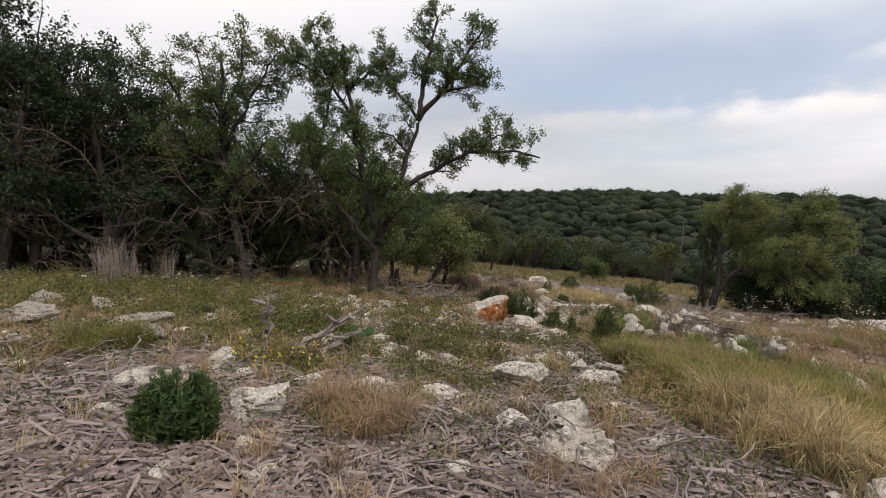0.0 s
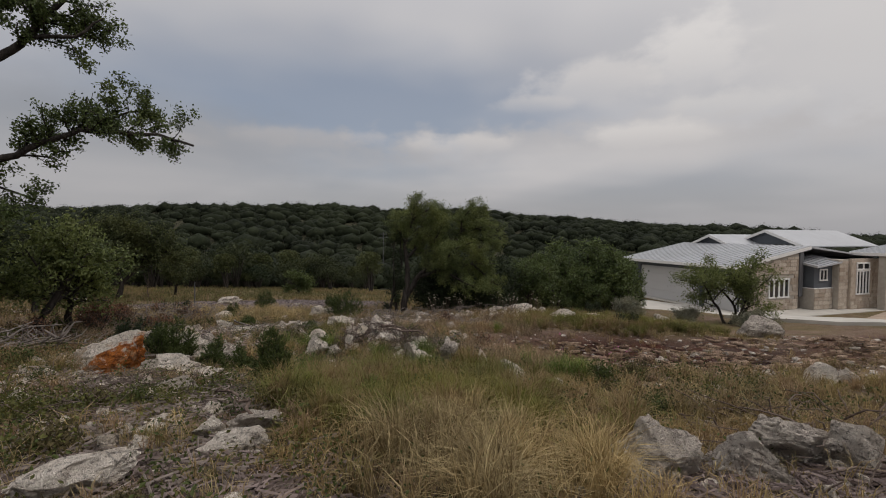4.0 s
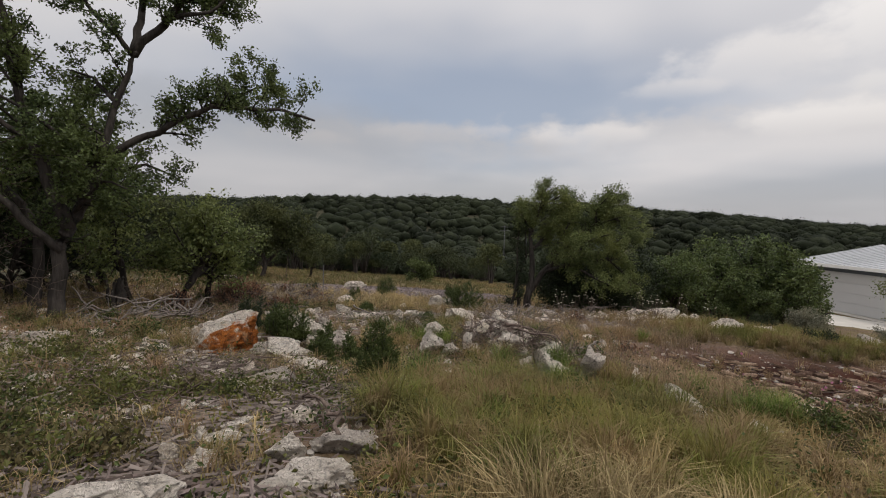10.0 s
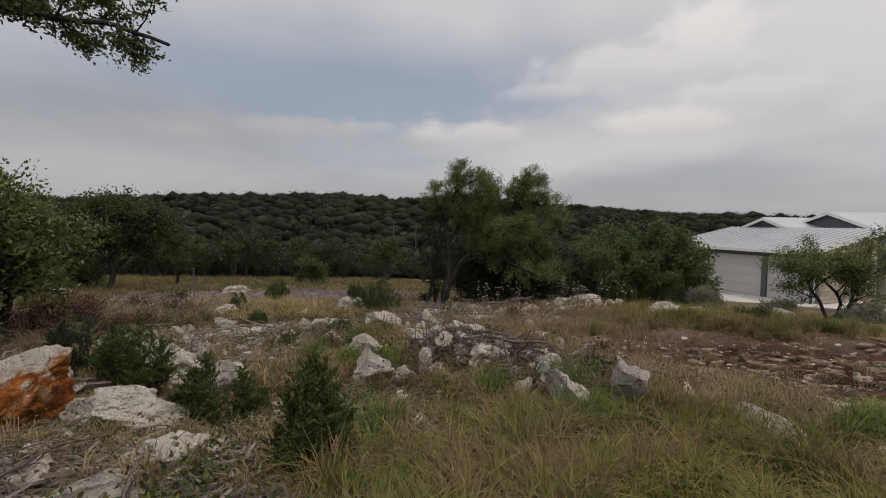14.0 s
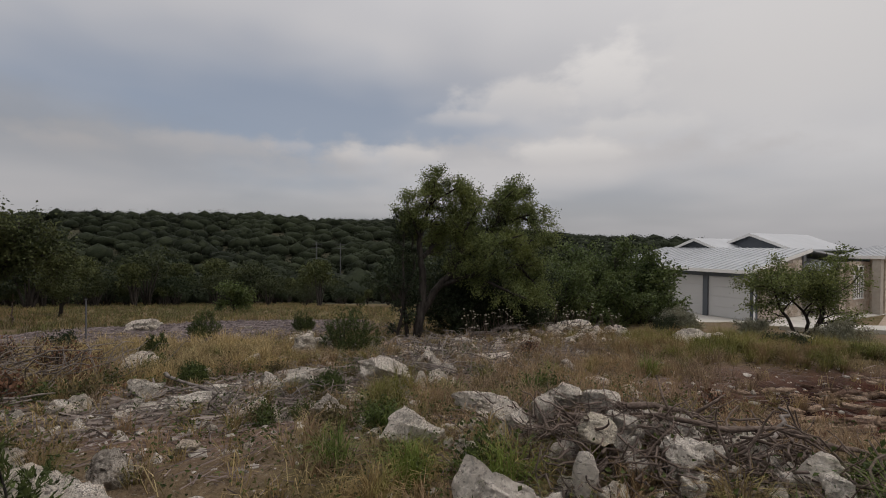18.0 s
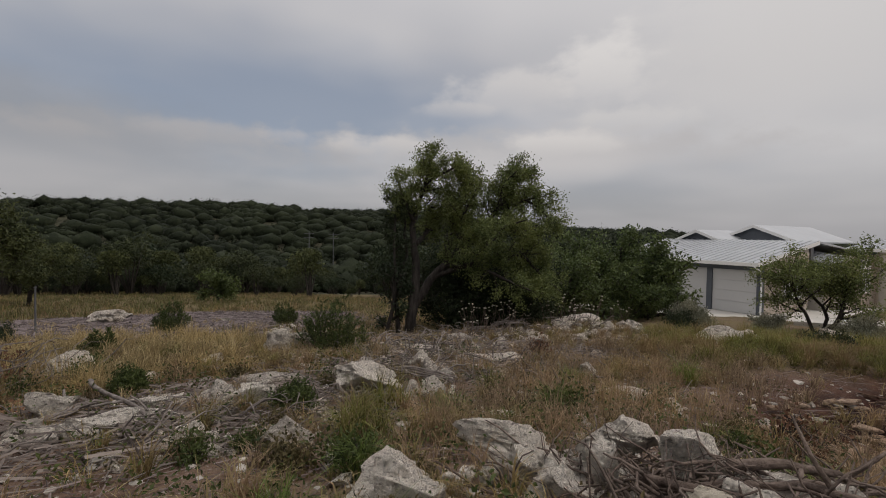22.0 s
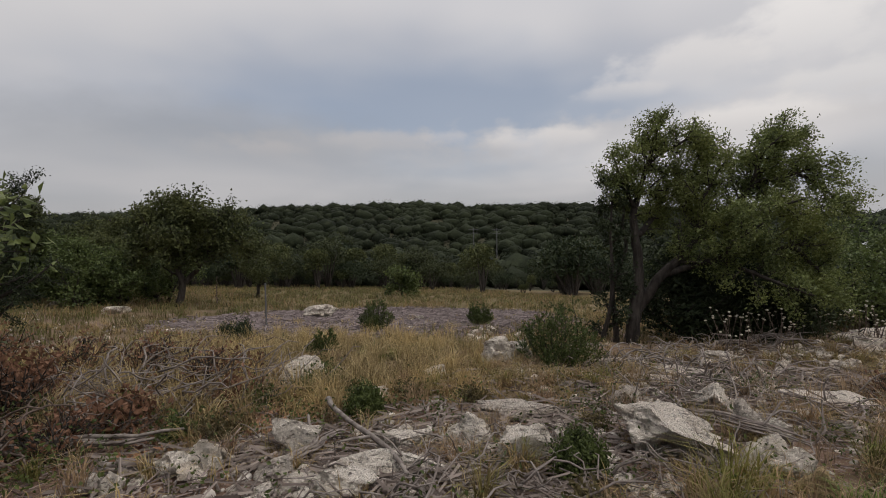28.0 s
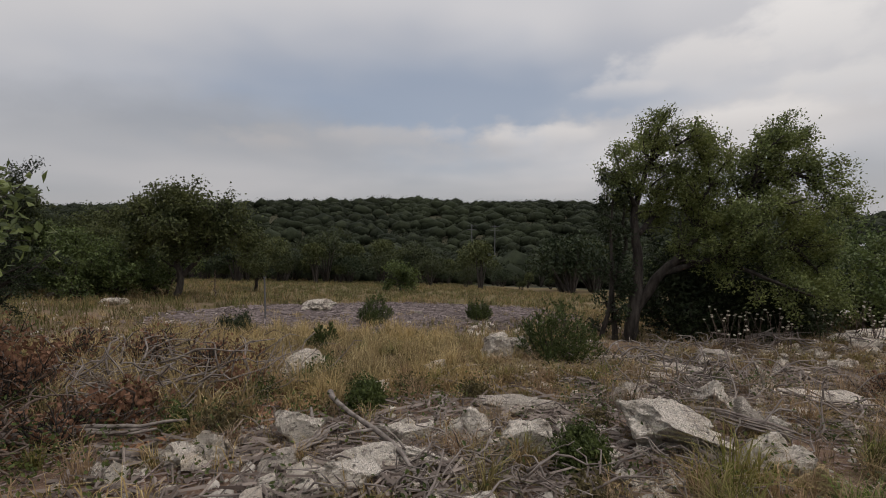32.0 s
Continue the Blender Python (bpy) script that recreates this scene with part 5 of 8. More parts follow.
for k, (cx, cy, sc, turn) in enumerate(((-2.0, 32.6, 0.9, 60), (-3.6, 33.6, 1.0, 130), (-5.4, 33.0, 0.95, 200), (-5.4, 37.5, 1.0, 60), (-8.8, 36.0, 1.05, 160), (-3.2, 41.5, 0.95, 220), (-0.6, 34.4, 0.8, 20), (-7.0, 33.2, 1.0, 280), (-11, 34, 1.0, 20), (-12, 39, 1.2, 100), (-7.2, 35.0, 0.7, 200), (4.0, 39.5, 0.7, 300), (-14, 36, 1.1, 250), (-7.5, 43, 1.1, 10), (-2.4, 36.5, 0.65, 75))):
    copy_thing((mott, mott, field_oak)[k % 3], pose(cx, cy, gz(cx, cy), 0, 0, turn) @ Matrix.Scale(sc, 4))


def light_tree(seed, w, h, low, label):
    """A tree for the distance: short trunk, crown of leaf sprays on several lobes."""
    r = np.random.default_rng(seed)
    base = thing("oak_tree", pose(0, 0, -60), label, "tree", "trees of the valley edge")
    wood = Heap()
    lobes = []
    for k in range(9):
        a, d = r.uniform(0, 6.28), w * 0.3 * r.uniform(0.3, 1)
        c = np.array([d * math.cos(a), d * math.sin(a), low + (h - low) * r.uniform(0.35, 0.8)])
        lobes.append((c, r.uniform(0.25, 0.38) * w))
        tube(wood, [(0, 0, -0.3), (c[0] * 0.25, c[1] * 0.25, low), c], [0.14, 0.09, 0.03], 5)
    wood.make("trunk", M_BARK, base, "", True)
    pts = []
    for c, s in lobes:
        n = 170
        d = unit(r.normal(size=(n, 3)))
        d[:, 2] = np.where(d[:, 2] < -0.3, -d[:, 2], d[:, 2])
        pts.append(c + d * s * np.array([1, 1, 0.75]) * r.uniform(0.72, 1.08, (n, 1)))
    v, f = leaf_quads(r, np.concatenate(pts), 0.27, 0.16)
    solid("crown", v, f, (M_VALLEY, M_DISTOAK, M_MIDCEDAR)[seed % 3], base)
    return base


far_kinds = [light_tree(200 + k, w, h, low, label) for k, (w, h, low, label) in enumerate(((4.6, 4.4, 0.5, "round green oak at the valley edge"), (5.2, 4.8, 0.8, "broad olive-green oak at the valley edge"), (3.2, 4.9, 0.3, "dark juniper at the valley edge"), (4.2, 3.4, 0.2, "low bushy oak at the valley edge"), (5.6, 5.4, 1.0, "tall grey-green oak at the valley edge"), (3.6, 4.0, 0.3, "dark rounded juniper at the valley edge")))]
r = np.random.default_rng(77)
made = 0
while made < 260:
    az, d = radians(r.uniform(-72, 20)), 42 + 70 * r.uniform() ** 1.3
    cx, cy = 3 + d * math.sin(-az), 8 + d * math.cos(az)
    inside = -1.5 < cx < 17 + (cy - 30) * 0.1 and cy < 57
    house_way = cx > 24 and cy < 36
    if inside or house_way:
        continue
    sc = 0.4 + 0.95 * r.uniform() ** 1.8
    m = pose(cx, cy, gz(cx, cy) - 0.15, 0, 0, r.uniform(0, 360)) @ Matrix.Scale(sc, 4)
    if made < len(far_kinds):
        far_kinds[made].matrix_basis = m
    else:
        copy_thing(far_kinds[made % len(far_kinds)], m)
    made += 1

r = np.random.default_rng(78)
for k in range(26):
    cx, cy = -1.0 + k * 0.95 + r.normal() * 0.5, 55.5 + 5.5 * r.uniform() - 0.12 * abs(k - 10)
    copy_thing(far_kinds[(k * 5 + 1) % 6], pose(cx, cy, gz(cx, cy) - 0.1, 0, 0, r.uniform(0, 360)) @ Matrix.Scale(0.65 + 0.5 * r.uniform(), 4))

# the wooded valley and ridge
def far_woods():
    r = np.random.default_rng(5)
    n = 8800
    az = np.radians(r.uniform(-100, 42, n))
    d = np.sqrt(r.uniform(85.0 ** 2, 430.0 ** 2, n))
    x, y = -d * np.sin(az), d * np.cos(az)
    keep = ~((x > 24) & (y < 40) & (d < 150))
    x, y = x[keep], y[keep]
    n = len(x)
    z = ground_z(x, y)
    w = 1.5 + 5.2 * r.uniform(size=n) ** 2.2
    h = 1.0 + w * r.uniform(0.28, 0.55, n)
    size = np.stack([w * r.uniform(0.8, 1.25, n), w * r.uniform(0.8, 1.25, n), h], -1)
    mid = np.stack([x, y, z + h * 0.75], -1)
    bv, bf = ICO[1]
    jit = 0.86 + r.normal(0, 0.1, (n, len(bv)))
    v = bv[None] * jit[:, :, None] * size[:, None] + mid[:, None]
    heap = Heap()
    heap.add(v.reshape(-1, 3), (bf[None] + (np.arange(n) * len(bv))[:, None, None]).reshape(-1, 3))
    per = 60
    k = np.repeat(np.arange(n), per)
    out = unit(r.normal(size=(len(k), 3)))
    out[:, 2] = np.where(out[:, 2] < -0.1, -out[:, 2], out[:, 2])
    spray = mid[k] + out * size[k] * r.uniform(0.68, 1.22, (len(k), 1))
    lv, lf = leaf_quads(r, spray, 0.62, 0.45)
    heap.add(lv, lf)
    ob = heap.make("far_woods", M_FAR, None, "", True)
    tagged(ob, "dense dark green oak and juniper woods covering the valley and the ridge", "woods", kind="stuff")


far_woods()

# ---- the pale house with the double garage ----
FLOOR = -3.95


def seams(parent, origin, along, up, count, height=0.05, material=None):
    """Standing seams: thin raised ribs up a roof plane."""
    o, a, u = Vector(origin), Vector(along), Vector(up)
    nrm = a.cross(u).normalized()
    if nrm.z < 0:
        nrm = -nrm
    side = a.normalized() * 0.02
    for i in range(count + 1):
        p = o + a * (i / count)
        bm = bmesh.new()
        lo = [bm.verts.new(q) for q in (p - side, p + side, p + side + u, p - side + u)]
        hi = [bm.verts.new(v.co + nrm * height) for v in lo]
        bm.faces.new(hi)
        for j in range(4):
            k = (j + 1) % 4
            bm.faces.new((lo[j], lo[k], hi[k], hi[j]))
        part("seam", bm, material or M_METALROOF, parent)


def slab_roof(name, a, b, c, d, thick, material, parent, label="", ribs=0):
    """A roof plane a-b along the eave, d-c along the ridge."""
    ob = hull_prism(name, (a, b, c, d), (0, 0, -thick), material, parent, label)
    if ribs:
        seams(ob, Vector(a) + Vector((0, 0, 0.002)), Vector(b) - Vector(a), Vector(d) - Vector(a), ribs, 0.05, material)
    return ob


def gable_dormer(parent, x, y, peak, half, drop, back, face, roof, trim):
    """A low gable that looks along -x, its ridge running back."""
    lo = peak - drop
    hull_prism("gable_wall", ((x + 0.3, y - half * 0.9, lo), (x + 0.3, y + half * 0.9, lo), (x + 0.3, y, peak - 0.12)), (0.15, 0, 0), face, parent)
    for q in (-1, 1):
        e = (x, y + q * (half + 0.3), lo - 0.08)
        slab_roof("gable_roof", e, (x + back, y + q * (half + 0.3), lo - 0.08), (x + back, y, peak), (x, y, peak), 0.1, roof, parent)
        hull_prism("barge_board", ((x - 0.04, y + q * (half + 0.3), lo - 0.09), (x - 0.04, y, peak - 0.01), (x - 0.04, y, peak - 0.24), (x - 0.04, y + q * (half + 0.3), lo - 0.3)), (0.035, 0, 0), trim, parent)


def pane_window(parent, plane, at, lo, hi, z0, z1, trim, axis="x", rows=1):
    """A window set in a wall: casing, glass, bars. plane: the wall's outer face; lo..hi along it."""
    win = new("window")
    win.parent = parent
    def bar(n, a0, a1, b0, b1, out, m):
        if axis == "x":
            return box(n, plane - out, plane + 0.03, a0, a1, b0, b1, m, win, "", 0.005)
        return box(n, a0, a1, plane - out, plane + 0.03, b0, b1, m, win, "", 0.005)
    bar("pane", lo, hi, z0, z1, 0.012, M_GLASS)
    bar("head", lo - 0.08, hi + 0.08, z1, z1 + 0.1, 0.05, trim)
    bar("sill", lo - 0.1, hi + 0.1, z0 - 0.09, z0, 0.07, trim)
    bar("jamb", lo - 0.08, lo, z0, z1, 0.05, trim)
    bar("jamb", hi, hi + 0.08, z0, z1, 0.05, trim)
    if rows > 1:
        bar("glazing_bar", (lo + hi) / 2 - 0.02, (lo + hi) / 2 + 0.02, z0, z1, 0.03, trim)
    return win


def pale_house():
    h = thing("garage_house", pose(34.0, 15.44, 0, 0, 0, -15.3) @ Matrix.Translation((-34.55, -14.35, 0)), "stone and slate-grey house with pale metal roof and white garage doors", "house")
    X, F0, Y = 35.1, FLOOR, 14.4
    e = -0.86
    box("floor_slab", X - 0.5, 49.5, 12.4, 24.6, F0 - 0.6, F0, M_CONCRETE, h)
    # front: piers, lintel and three doors
    for y0, y1 in ((Y, 14.66), (17.3, 17.62), (23.5, 24.0)):
        box("pier", X, X + 0.35, y0, y1, F0, F0 + 2.62, M_SLATE, h, "slate-grey pier between the garage doors")
    box("lintel", X, X + 0.35, Y, 24.0, F0 + 2.62, F0 + 3.1, M_SLATE, h)
    for y0, y1 in ((14.66, 17.3), (17.62, 23.5)):
        door = box("garage_door", X + 0.14, X + 0.2, y0, y1, F0 + 0.01, F0 + 2.62, M_GARAGE, h, "pale sectional garage door, closed", 0.0)
        for i in range(4):
            box("door_panel", X + 0.115, X + 0.139, y0 + 0.03, y1 - 0.03, F0 + 0.04 + i * 0.645, F0 + 0.655 + i * 0.645, M_GARAGE, door, "", 0.008)
    box("back_wall", 49.0, 49.3, 13.3, 24.0, F0, F0 + 3.6, M_SLATE, h)
    box("far_side_wall", X + 0.35, 49.0, 23.7, 24.0, F0, F0 + 3.1, M_SLATE, h)
    # stone side wall under the rake
    wall = hull_prism("stone_side_wall", ((X + 0.35, Y + 0.06, F0), (40.6, Y + 0.06, F0), (40.6, Y + 0.06, F0 + 3.95), (X + 0.35, Y + 0.06, F0 + 3.05)), (0, 0.25, 0), M_MORTAR, h, "mortared wall of pale and brown limestone blocks")
    for i in range(4):
        pane_window(h, Y + 0.04, 0, 37.8 + i * 0.48, 38.14 + i * 0.48, F0 + 0.95, F0 + 2.1, M_WHITE, "y")
    box("corner_board", 40.6, 40.95, Y - 0.05, Y + 0.3, F0 + 0.9, F0 + 4.0, M_TRIM, h, "dark grey corner board")
    # main roof: one long slope up from the garage front, seams up the slope
    xt, zt = 41.63, 0.47
    slab_roof("main_roof", (34.55, 14.35, e), (34.55, 25.1, e), (xt, 25.1, zt), (xt, 14.35, zt), 0.12, M_METALROOF, h, "pale standing-seam metal roof", 24)
    slab_roof("rear_roof", (50.0, 14.35, e + 0.4), (50.0, 24.5, e + 0.4), (xt, 24.5, zt), (xt, 14.35, zt), 0.12, M_METALROOF, h)
    box("fascia", 34.5, 34.56, 14.3, 25.15, e - 0.2, e + 0.02, M_WHITE, h, "white fascia board and gutter")
    hull_prism("rake_board", ((34.56, 14.3, e - 0.2), (xt, 14.3, zt - 0.22), (xt, 14.3, zt), (34.56, 14.3, e + 0.02)), (0, 0.045, 0), M_WHITE, h, "white rake board")
    bm = bmesh.new()
    for (x, y, z), (x1, y1, z1) in (((34.5, 14.5, e - 0.2), (35.02, 14.36, e - 0.55)), ((35.02, 14.36, e - 0.55), (35.02, 14.36, F0))):
        v = Vector((x1 - x, y1 - y, z1 - z))
        m = Matrix.Translation(Vector((x, y, z)) + v / 2) @ v.to_track_quat("Z", "Y").to_matrix().to_4x4()
        bmesh.ops.create_cone(bm, cap_ends=True, segments=8, radius1=0.05, radius2=0.05, depth=v.length, matrix=m)
    part("downspout", bm, M_WHITE, h, "white downspout")
    gable_dormer(h, 41.5, 22.5, 1.25, 1.9, 0.85, 7.0, M_SLATE, M_METALROOF, M_WHITE)
    gable_dormer(h, 44.8, 20.0, 1.68, 2.9, 1.2, 9.0, M_SLATE, M_METALROOF, M_WHITE)
    # the wing beside the stone wall
    box("bay_wall", 41.35, 43.2, 13.9, 15.4, F0 + 1.5, F0 + 3.25, M_SLATE, h, "slate-blue siding of the bay")
    base = box("bay_base", 41.3, 43.2, 13.85, 15.4, F0, F0 + 1.46, M_MORTAR, h, "pale stone base of the bay")
    box("base_cap", 41.25, 43.25, 13.8, 15.4, F0 + 1.46, F0 + 1.52, M_WHITE, h)
    pane_window(h, 13.88, 0, 41.95, 42.2, F0 + 2.1, F0 + 2.75, M_WHITE, "y")
    pane_window(h, 13.88, 0, 42.3, 42.55, F0 + 2.1, F0 + 2.75, M_WHITE, "y")
    box("link_wall", 40.95, 41.35, 15.1, 15.4, F0, F0 + 3.6, M_SLATE, h)
    pane_window(h, 15.08, 0, 41.02, 41.26, F0 + 1.1, F0 + 2.9, M_WHITE, "y")
    slab_roof("bay_roof", (40.9, 13.4, F0 + 3.05), (43.4, 13.4, F0 + 3.35), (43.4, 15.5, F0 + 3.75), (40.9, 15.5, F0 + 3.45), 0.1, M_METALROOF, h, "", 6)
    column = box("stone_column", 43.2, 44.2, 13.5, 15.4, F0, F0 + 3.5, M_MORTAR, h, "stone pier of the house end")
    tall = box("end_wall", 44.2, 47.2, 13.3, 13.6, F0, F0 + 3.55, M_HSTONE, h, "brown and cream stone end wall")
    for i in range(4):
        pane_window(tall, 13.28, 0, 44.8 + i * 0.34, 45.02 + i * 0.34, F0 + 1.1, F0 + 2.65, M_WHITE, "y")
    for i in range(2):
        pane_window(tall, 13.28, 0, 44.8 + i * 0.68, 45.36 + i * 0.68, F0 + 2.85, F0 + 3.2, M_WHITE, "y")
    box("wing_wall", 47.2, 47.5, 12.45, 13.3, F0, F0 + 3.9, M_HSTONE, h, "brown stone front of the far wing")
    box("wing_side_wall", 47.5, 52.0, 12.45, 12.75, F0, F0 + 3.9, M_HSTONE, h, "brown stone side of the far wing")
    slab_roof("wing_roof", (46.2, 12.2, 0.02), (46.2, 14.6, 0.02), (52.0, 14.6, 0.7), (52.0, 12.2, 0.7), 0.13, M_METALROOF, h, "", 8)
    box("wing_fascia", 46.15, 46.2, 12.15, 14.6, -0.2, 0.03, M_WHITE, h, "white fascia board")
    box("porch_column", 46.3, 46.75, 12.4, 12.85, F0, -0.12, M_MORTAR, h, "tall column of brown and cream stone")
    return h, wall, base, column, tall


house, stone_wall, wing_base, column, end_wall = pale_house()


def grey_house():
    h = thing("house_under_construction", pose(52.0, 7.95, 0, 0, 0, 21.7), "large dark house under construction with grey metal roof and scaffolding", "house")
    G, D, END = -3.95, 4.15, -27.0
    eave, ridge = -2.35, 0.73
    box("front_wall", 0.5, 0.75, END + 0.5, -0.5, G, eave + 0.35, M_DARKWALL, h, "dark sheathed front wall")
    box("back_wall", 7.6, 7.85, END + 0.5, -0.5, G, eave + 0.3, M_DARKWALL, h)
    for y in (-0.75, END + 0.5):
        hull_prism("end_wall", ((0.75, y, G), (7.6, y, G), (7.6, y, eave + 0.3), (D, y, ridge - 0.2), (0.75, y, eave + 0.35)), (0, 0.25, 0), M_WOODFRAME, h, "grey boarded gable end")
    hull_prism("gable_panel", ((3.2, -0.46, -1.3), (5.0, -0.46, -1.3), (5.0, -0.46, -0.3), (D, -0.46, 0.25), (3.2, -0.46, -0.4)), (0, -0.03, 0), M_WHITE, h, "pale panel in the gable end")
    slab_roof("front_roof", (0, 0.15, eave), (0, END, eave), (D, END, ridge), (D, 0.15, ridge), 0.14, M_DARKROOF, h, "grey standing-seam metal roof", 60)
    slab_roof("rear_roof", (2 * D, 0.15, eave), (2 * D, END, eave), (D, END, ridge), (D, 0.15, ridge), 0.14, M_DARKROOF, h)
    for q in (0, 1):
        x = 2 * D * q
        hull_prism("barge_board", ((x, 0.16, eave - 0.02), (D, 0.16, ridge), (D, 0.16, ridge - 0.28), (x, 0.16, eave - 0.24)), (0, 0.04, 0), M_TRIM, h)
    for y, half, peak, out in ((-2.3, 2.35, -0.32, 2.65), (-10.96, 1.75, -0.8, 0.6)):
        lo = peak - (1.97 if half > 2 else 1.4)
        run = (peak - eave) / (ridge - eave) * D
        for q in (-1, 1):
            slab_roof("porch_roof", (-out, y + q * half, lo), (0.15, y + q * half, lo), (run, y, peak), (-out, y, peak), 0.1, M_DARKROOF, h, "", 6)
            hull_prism("barge_board", ((-out - 0.04, y + q * half, lo - 0.01), (-out - 0.04, y, peak - 0.01), (-out - 0.04, y, peak - 0.24), (-out - 0.04, y + q * half, lo - 0.22)), (0.035, 0, 0), M_TRIM, h)
            box("porch_post", -out + 0.1, -out + 0.28, y + q * (half - 0.25) - 0.09, y + q * (half - 0.25) + 0.09, G, lo + 0.05, M_WOODFRAME, h)
        hull_prism("porch_gable", ((-out + 0.5, y - half * 0.9, lo + 0.06), (-out + 0.5, y + half * 0.9, lo + 0.06), (-out + 0.5, y, peak - 0.22)), (0.1, 0, 0), M_DARKWALL, h, "dark porch gable")
        box("porch_beam", -out + 0.08, -out + 0.3, y - half + 0.1, y + half - 0.1, lo - 0.12, lo + 0.06, M_WOODFRAME, h)
        if half < 2:
            for q in (-1, 1):
                hull_prism("truss_strut", ((-out + 0.2, y, lo + 0.1), (-out + 0.2, y + q * 0.75, lo + 0.62), (-out + 0.2, y + q * 0.62, lo + 0.72), (-out + 0.2, y - q * 0.1, lo + 0.2)), (0.14, 0, 0), M_WOODFRAME, h)
            box("king_post", -out + 0.2, -out + 0.34, y - 0.09, y + 0.09, lo + 0.06, peak - 0.2, M_WOODFRAME, h)
    # entry canopy under the porch
    box("entry_canopy", -3.6, -2.3, -4.3, -1.2, -2.75, -2.6, M_DARKROOF, h, "small flat entry canopy")
    for y in (-4.2, -3.3, -2.3, -1.3):
        box("canopy_post", -3.5, -3.38, y, y + 0.12, G, -2.75, M_WOODFRAME, h)
    # dormer with two small windows
    dy = -7.4
    box("dormer_wall", 1.25, 3.4, dy - 0.95, dy + 0.95, -1.55, -0.42, M_WOODFRAME, h, "weathered dormer front")
    # dark panel laid just above the roof plane, below the dormer
    hull_prism("dark_roof_panel", ((0.25, dy - 1.25, -2.12), (0.25, dy + 1.25, -2.12), (1.5, dy + 1.25, -1.18), (1.5, dy - 1.25, -1.18)), (-0.05, 0, 0.07), M_DARKWALL, h, "dark panel over the roof below the dormer")
    gable_dormer(h, 0.9, dy, 0.42, 1.0, 0.9, 2.9, M_WOODFRAME, M_DARKROOF, M_TRIM)
    for q in (-0.36, 0.36):
        pane_window(h, 1.23, 0, dy + q - 0.22, dy + q + 0.22, -1.2, -0.62, M_WHITE, "x")
    for y in (-5.3, -6.3, -7.1, -8.6, -13.2, -14.2):
        pane_window(h, 0.48, 0, y - 0.28, y + 0.28, G + 0.75, G + 1.5, M_WHITE, "x", 2)
    panel = box("board_panel", -2.72, -2.64, -0.5, 1.3, G, G + 1.55, M_WOODFRAME, h, "grey plank panel")
    for j in range(8):
        box("plank", -2.76, -2.722, -0.48 + j * 0.22, -0.29 + j * 0.22, G + 0.02, G + 1.55, M_WOODFRAME, panel)
    c = box("chimney", D - 0.35, D + 0.35, -12.0, -11.0, 0.3, 1.12, M_BLOCK, h, "square chimney with a metal cap")
    box("cap", D - 0.4, D + 0.4, -12.05, -10.95, 1.12, 1.18, M_TRIM, c)
    box("flue", D - 0.14, D + 0.14, -11.65, -11.35, 1.18, 1.5, M_TRIM, c)
    return h


grey_house()

sc = thing("scaffold", pose(52.0, 7.95, 0, 0, 0, 21.7), "pale timber and steel scaffold round the unfinished house", "scaffold")
for x, y in ((-2.95, -0.2), (-2.95, -1.6), (-2.95, -3.2), (-2.95, -4.7), (-1.0, 1.6), (0.8, 1.6), (2.6, 1.6), (-1.3, -6.2), (-1.3, -8.0), (-1.3, -9.6)):
    box("upright", x, x + 0.055, y, y + 0.055, -4.0, -1.9 if x > -2 else -1.75, M_SCAFFOLD, sc, "", 0)
for y0, y1, z in ((-4.7, -0.1, -2.05), (-4.7, -0.1, -1.55), (-4.7, -0.1, -3.1), (-9.7, -5.0, -2.9), (-9.7, -5.0, -3.3)):
    x = -1.36 if y0 < -9 else -3.0
    box("ledger", x, x + 0.05, y0, y1, z, z + 0.055, M_SCAFFOLD, sc, "", 0)
for z in (-3.2, -2.5):
    box("ledger", -1.0, 2.7, 1.66, 1.71, z, z + 0.055, M_SCAFFOLD, sc, "", 0)
for y0, z0, y1, z1, x in ((-4.6, -2.0, -0.2, -1.5, -3.04), (-0.2, -2.0, -4.6, -1.55, -3.08), (-5.2, -2.6, -8.0, -3.5, -1.4), (-5.0, -3.5, -8.4, -2.7, -1.44)):
    hull_prism("brace", ((x, y0, z0), (x, y1, z1), (x, y1, z1 + 0.055), (x, y0, z0 + 0.055)), (0.03, 0, 0), M_SCAFFOLD, sc)
for x0, z0, x1, z1 in ((-1.0, -3.9, 0.8, -2.2), (0.8, -3.9, -1.0, -2.2), (0.8, -2.2, 2.6, -3.9)):
    hull_prism("brace", ((x0, 1.74, z0), (x1, 1.74, z1), (x1, 1.74, z1 + 0.1), (x0, 1.74, z0 + 0.1)), (0, 0.03, 0), M_SCAFFOLD, sc)
box("deck", -2.4, -1.4, -9.6, -5.1, -2.98, -2.92, M_WOODFRAME, sc)


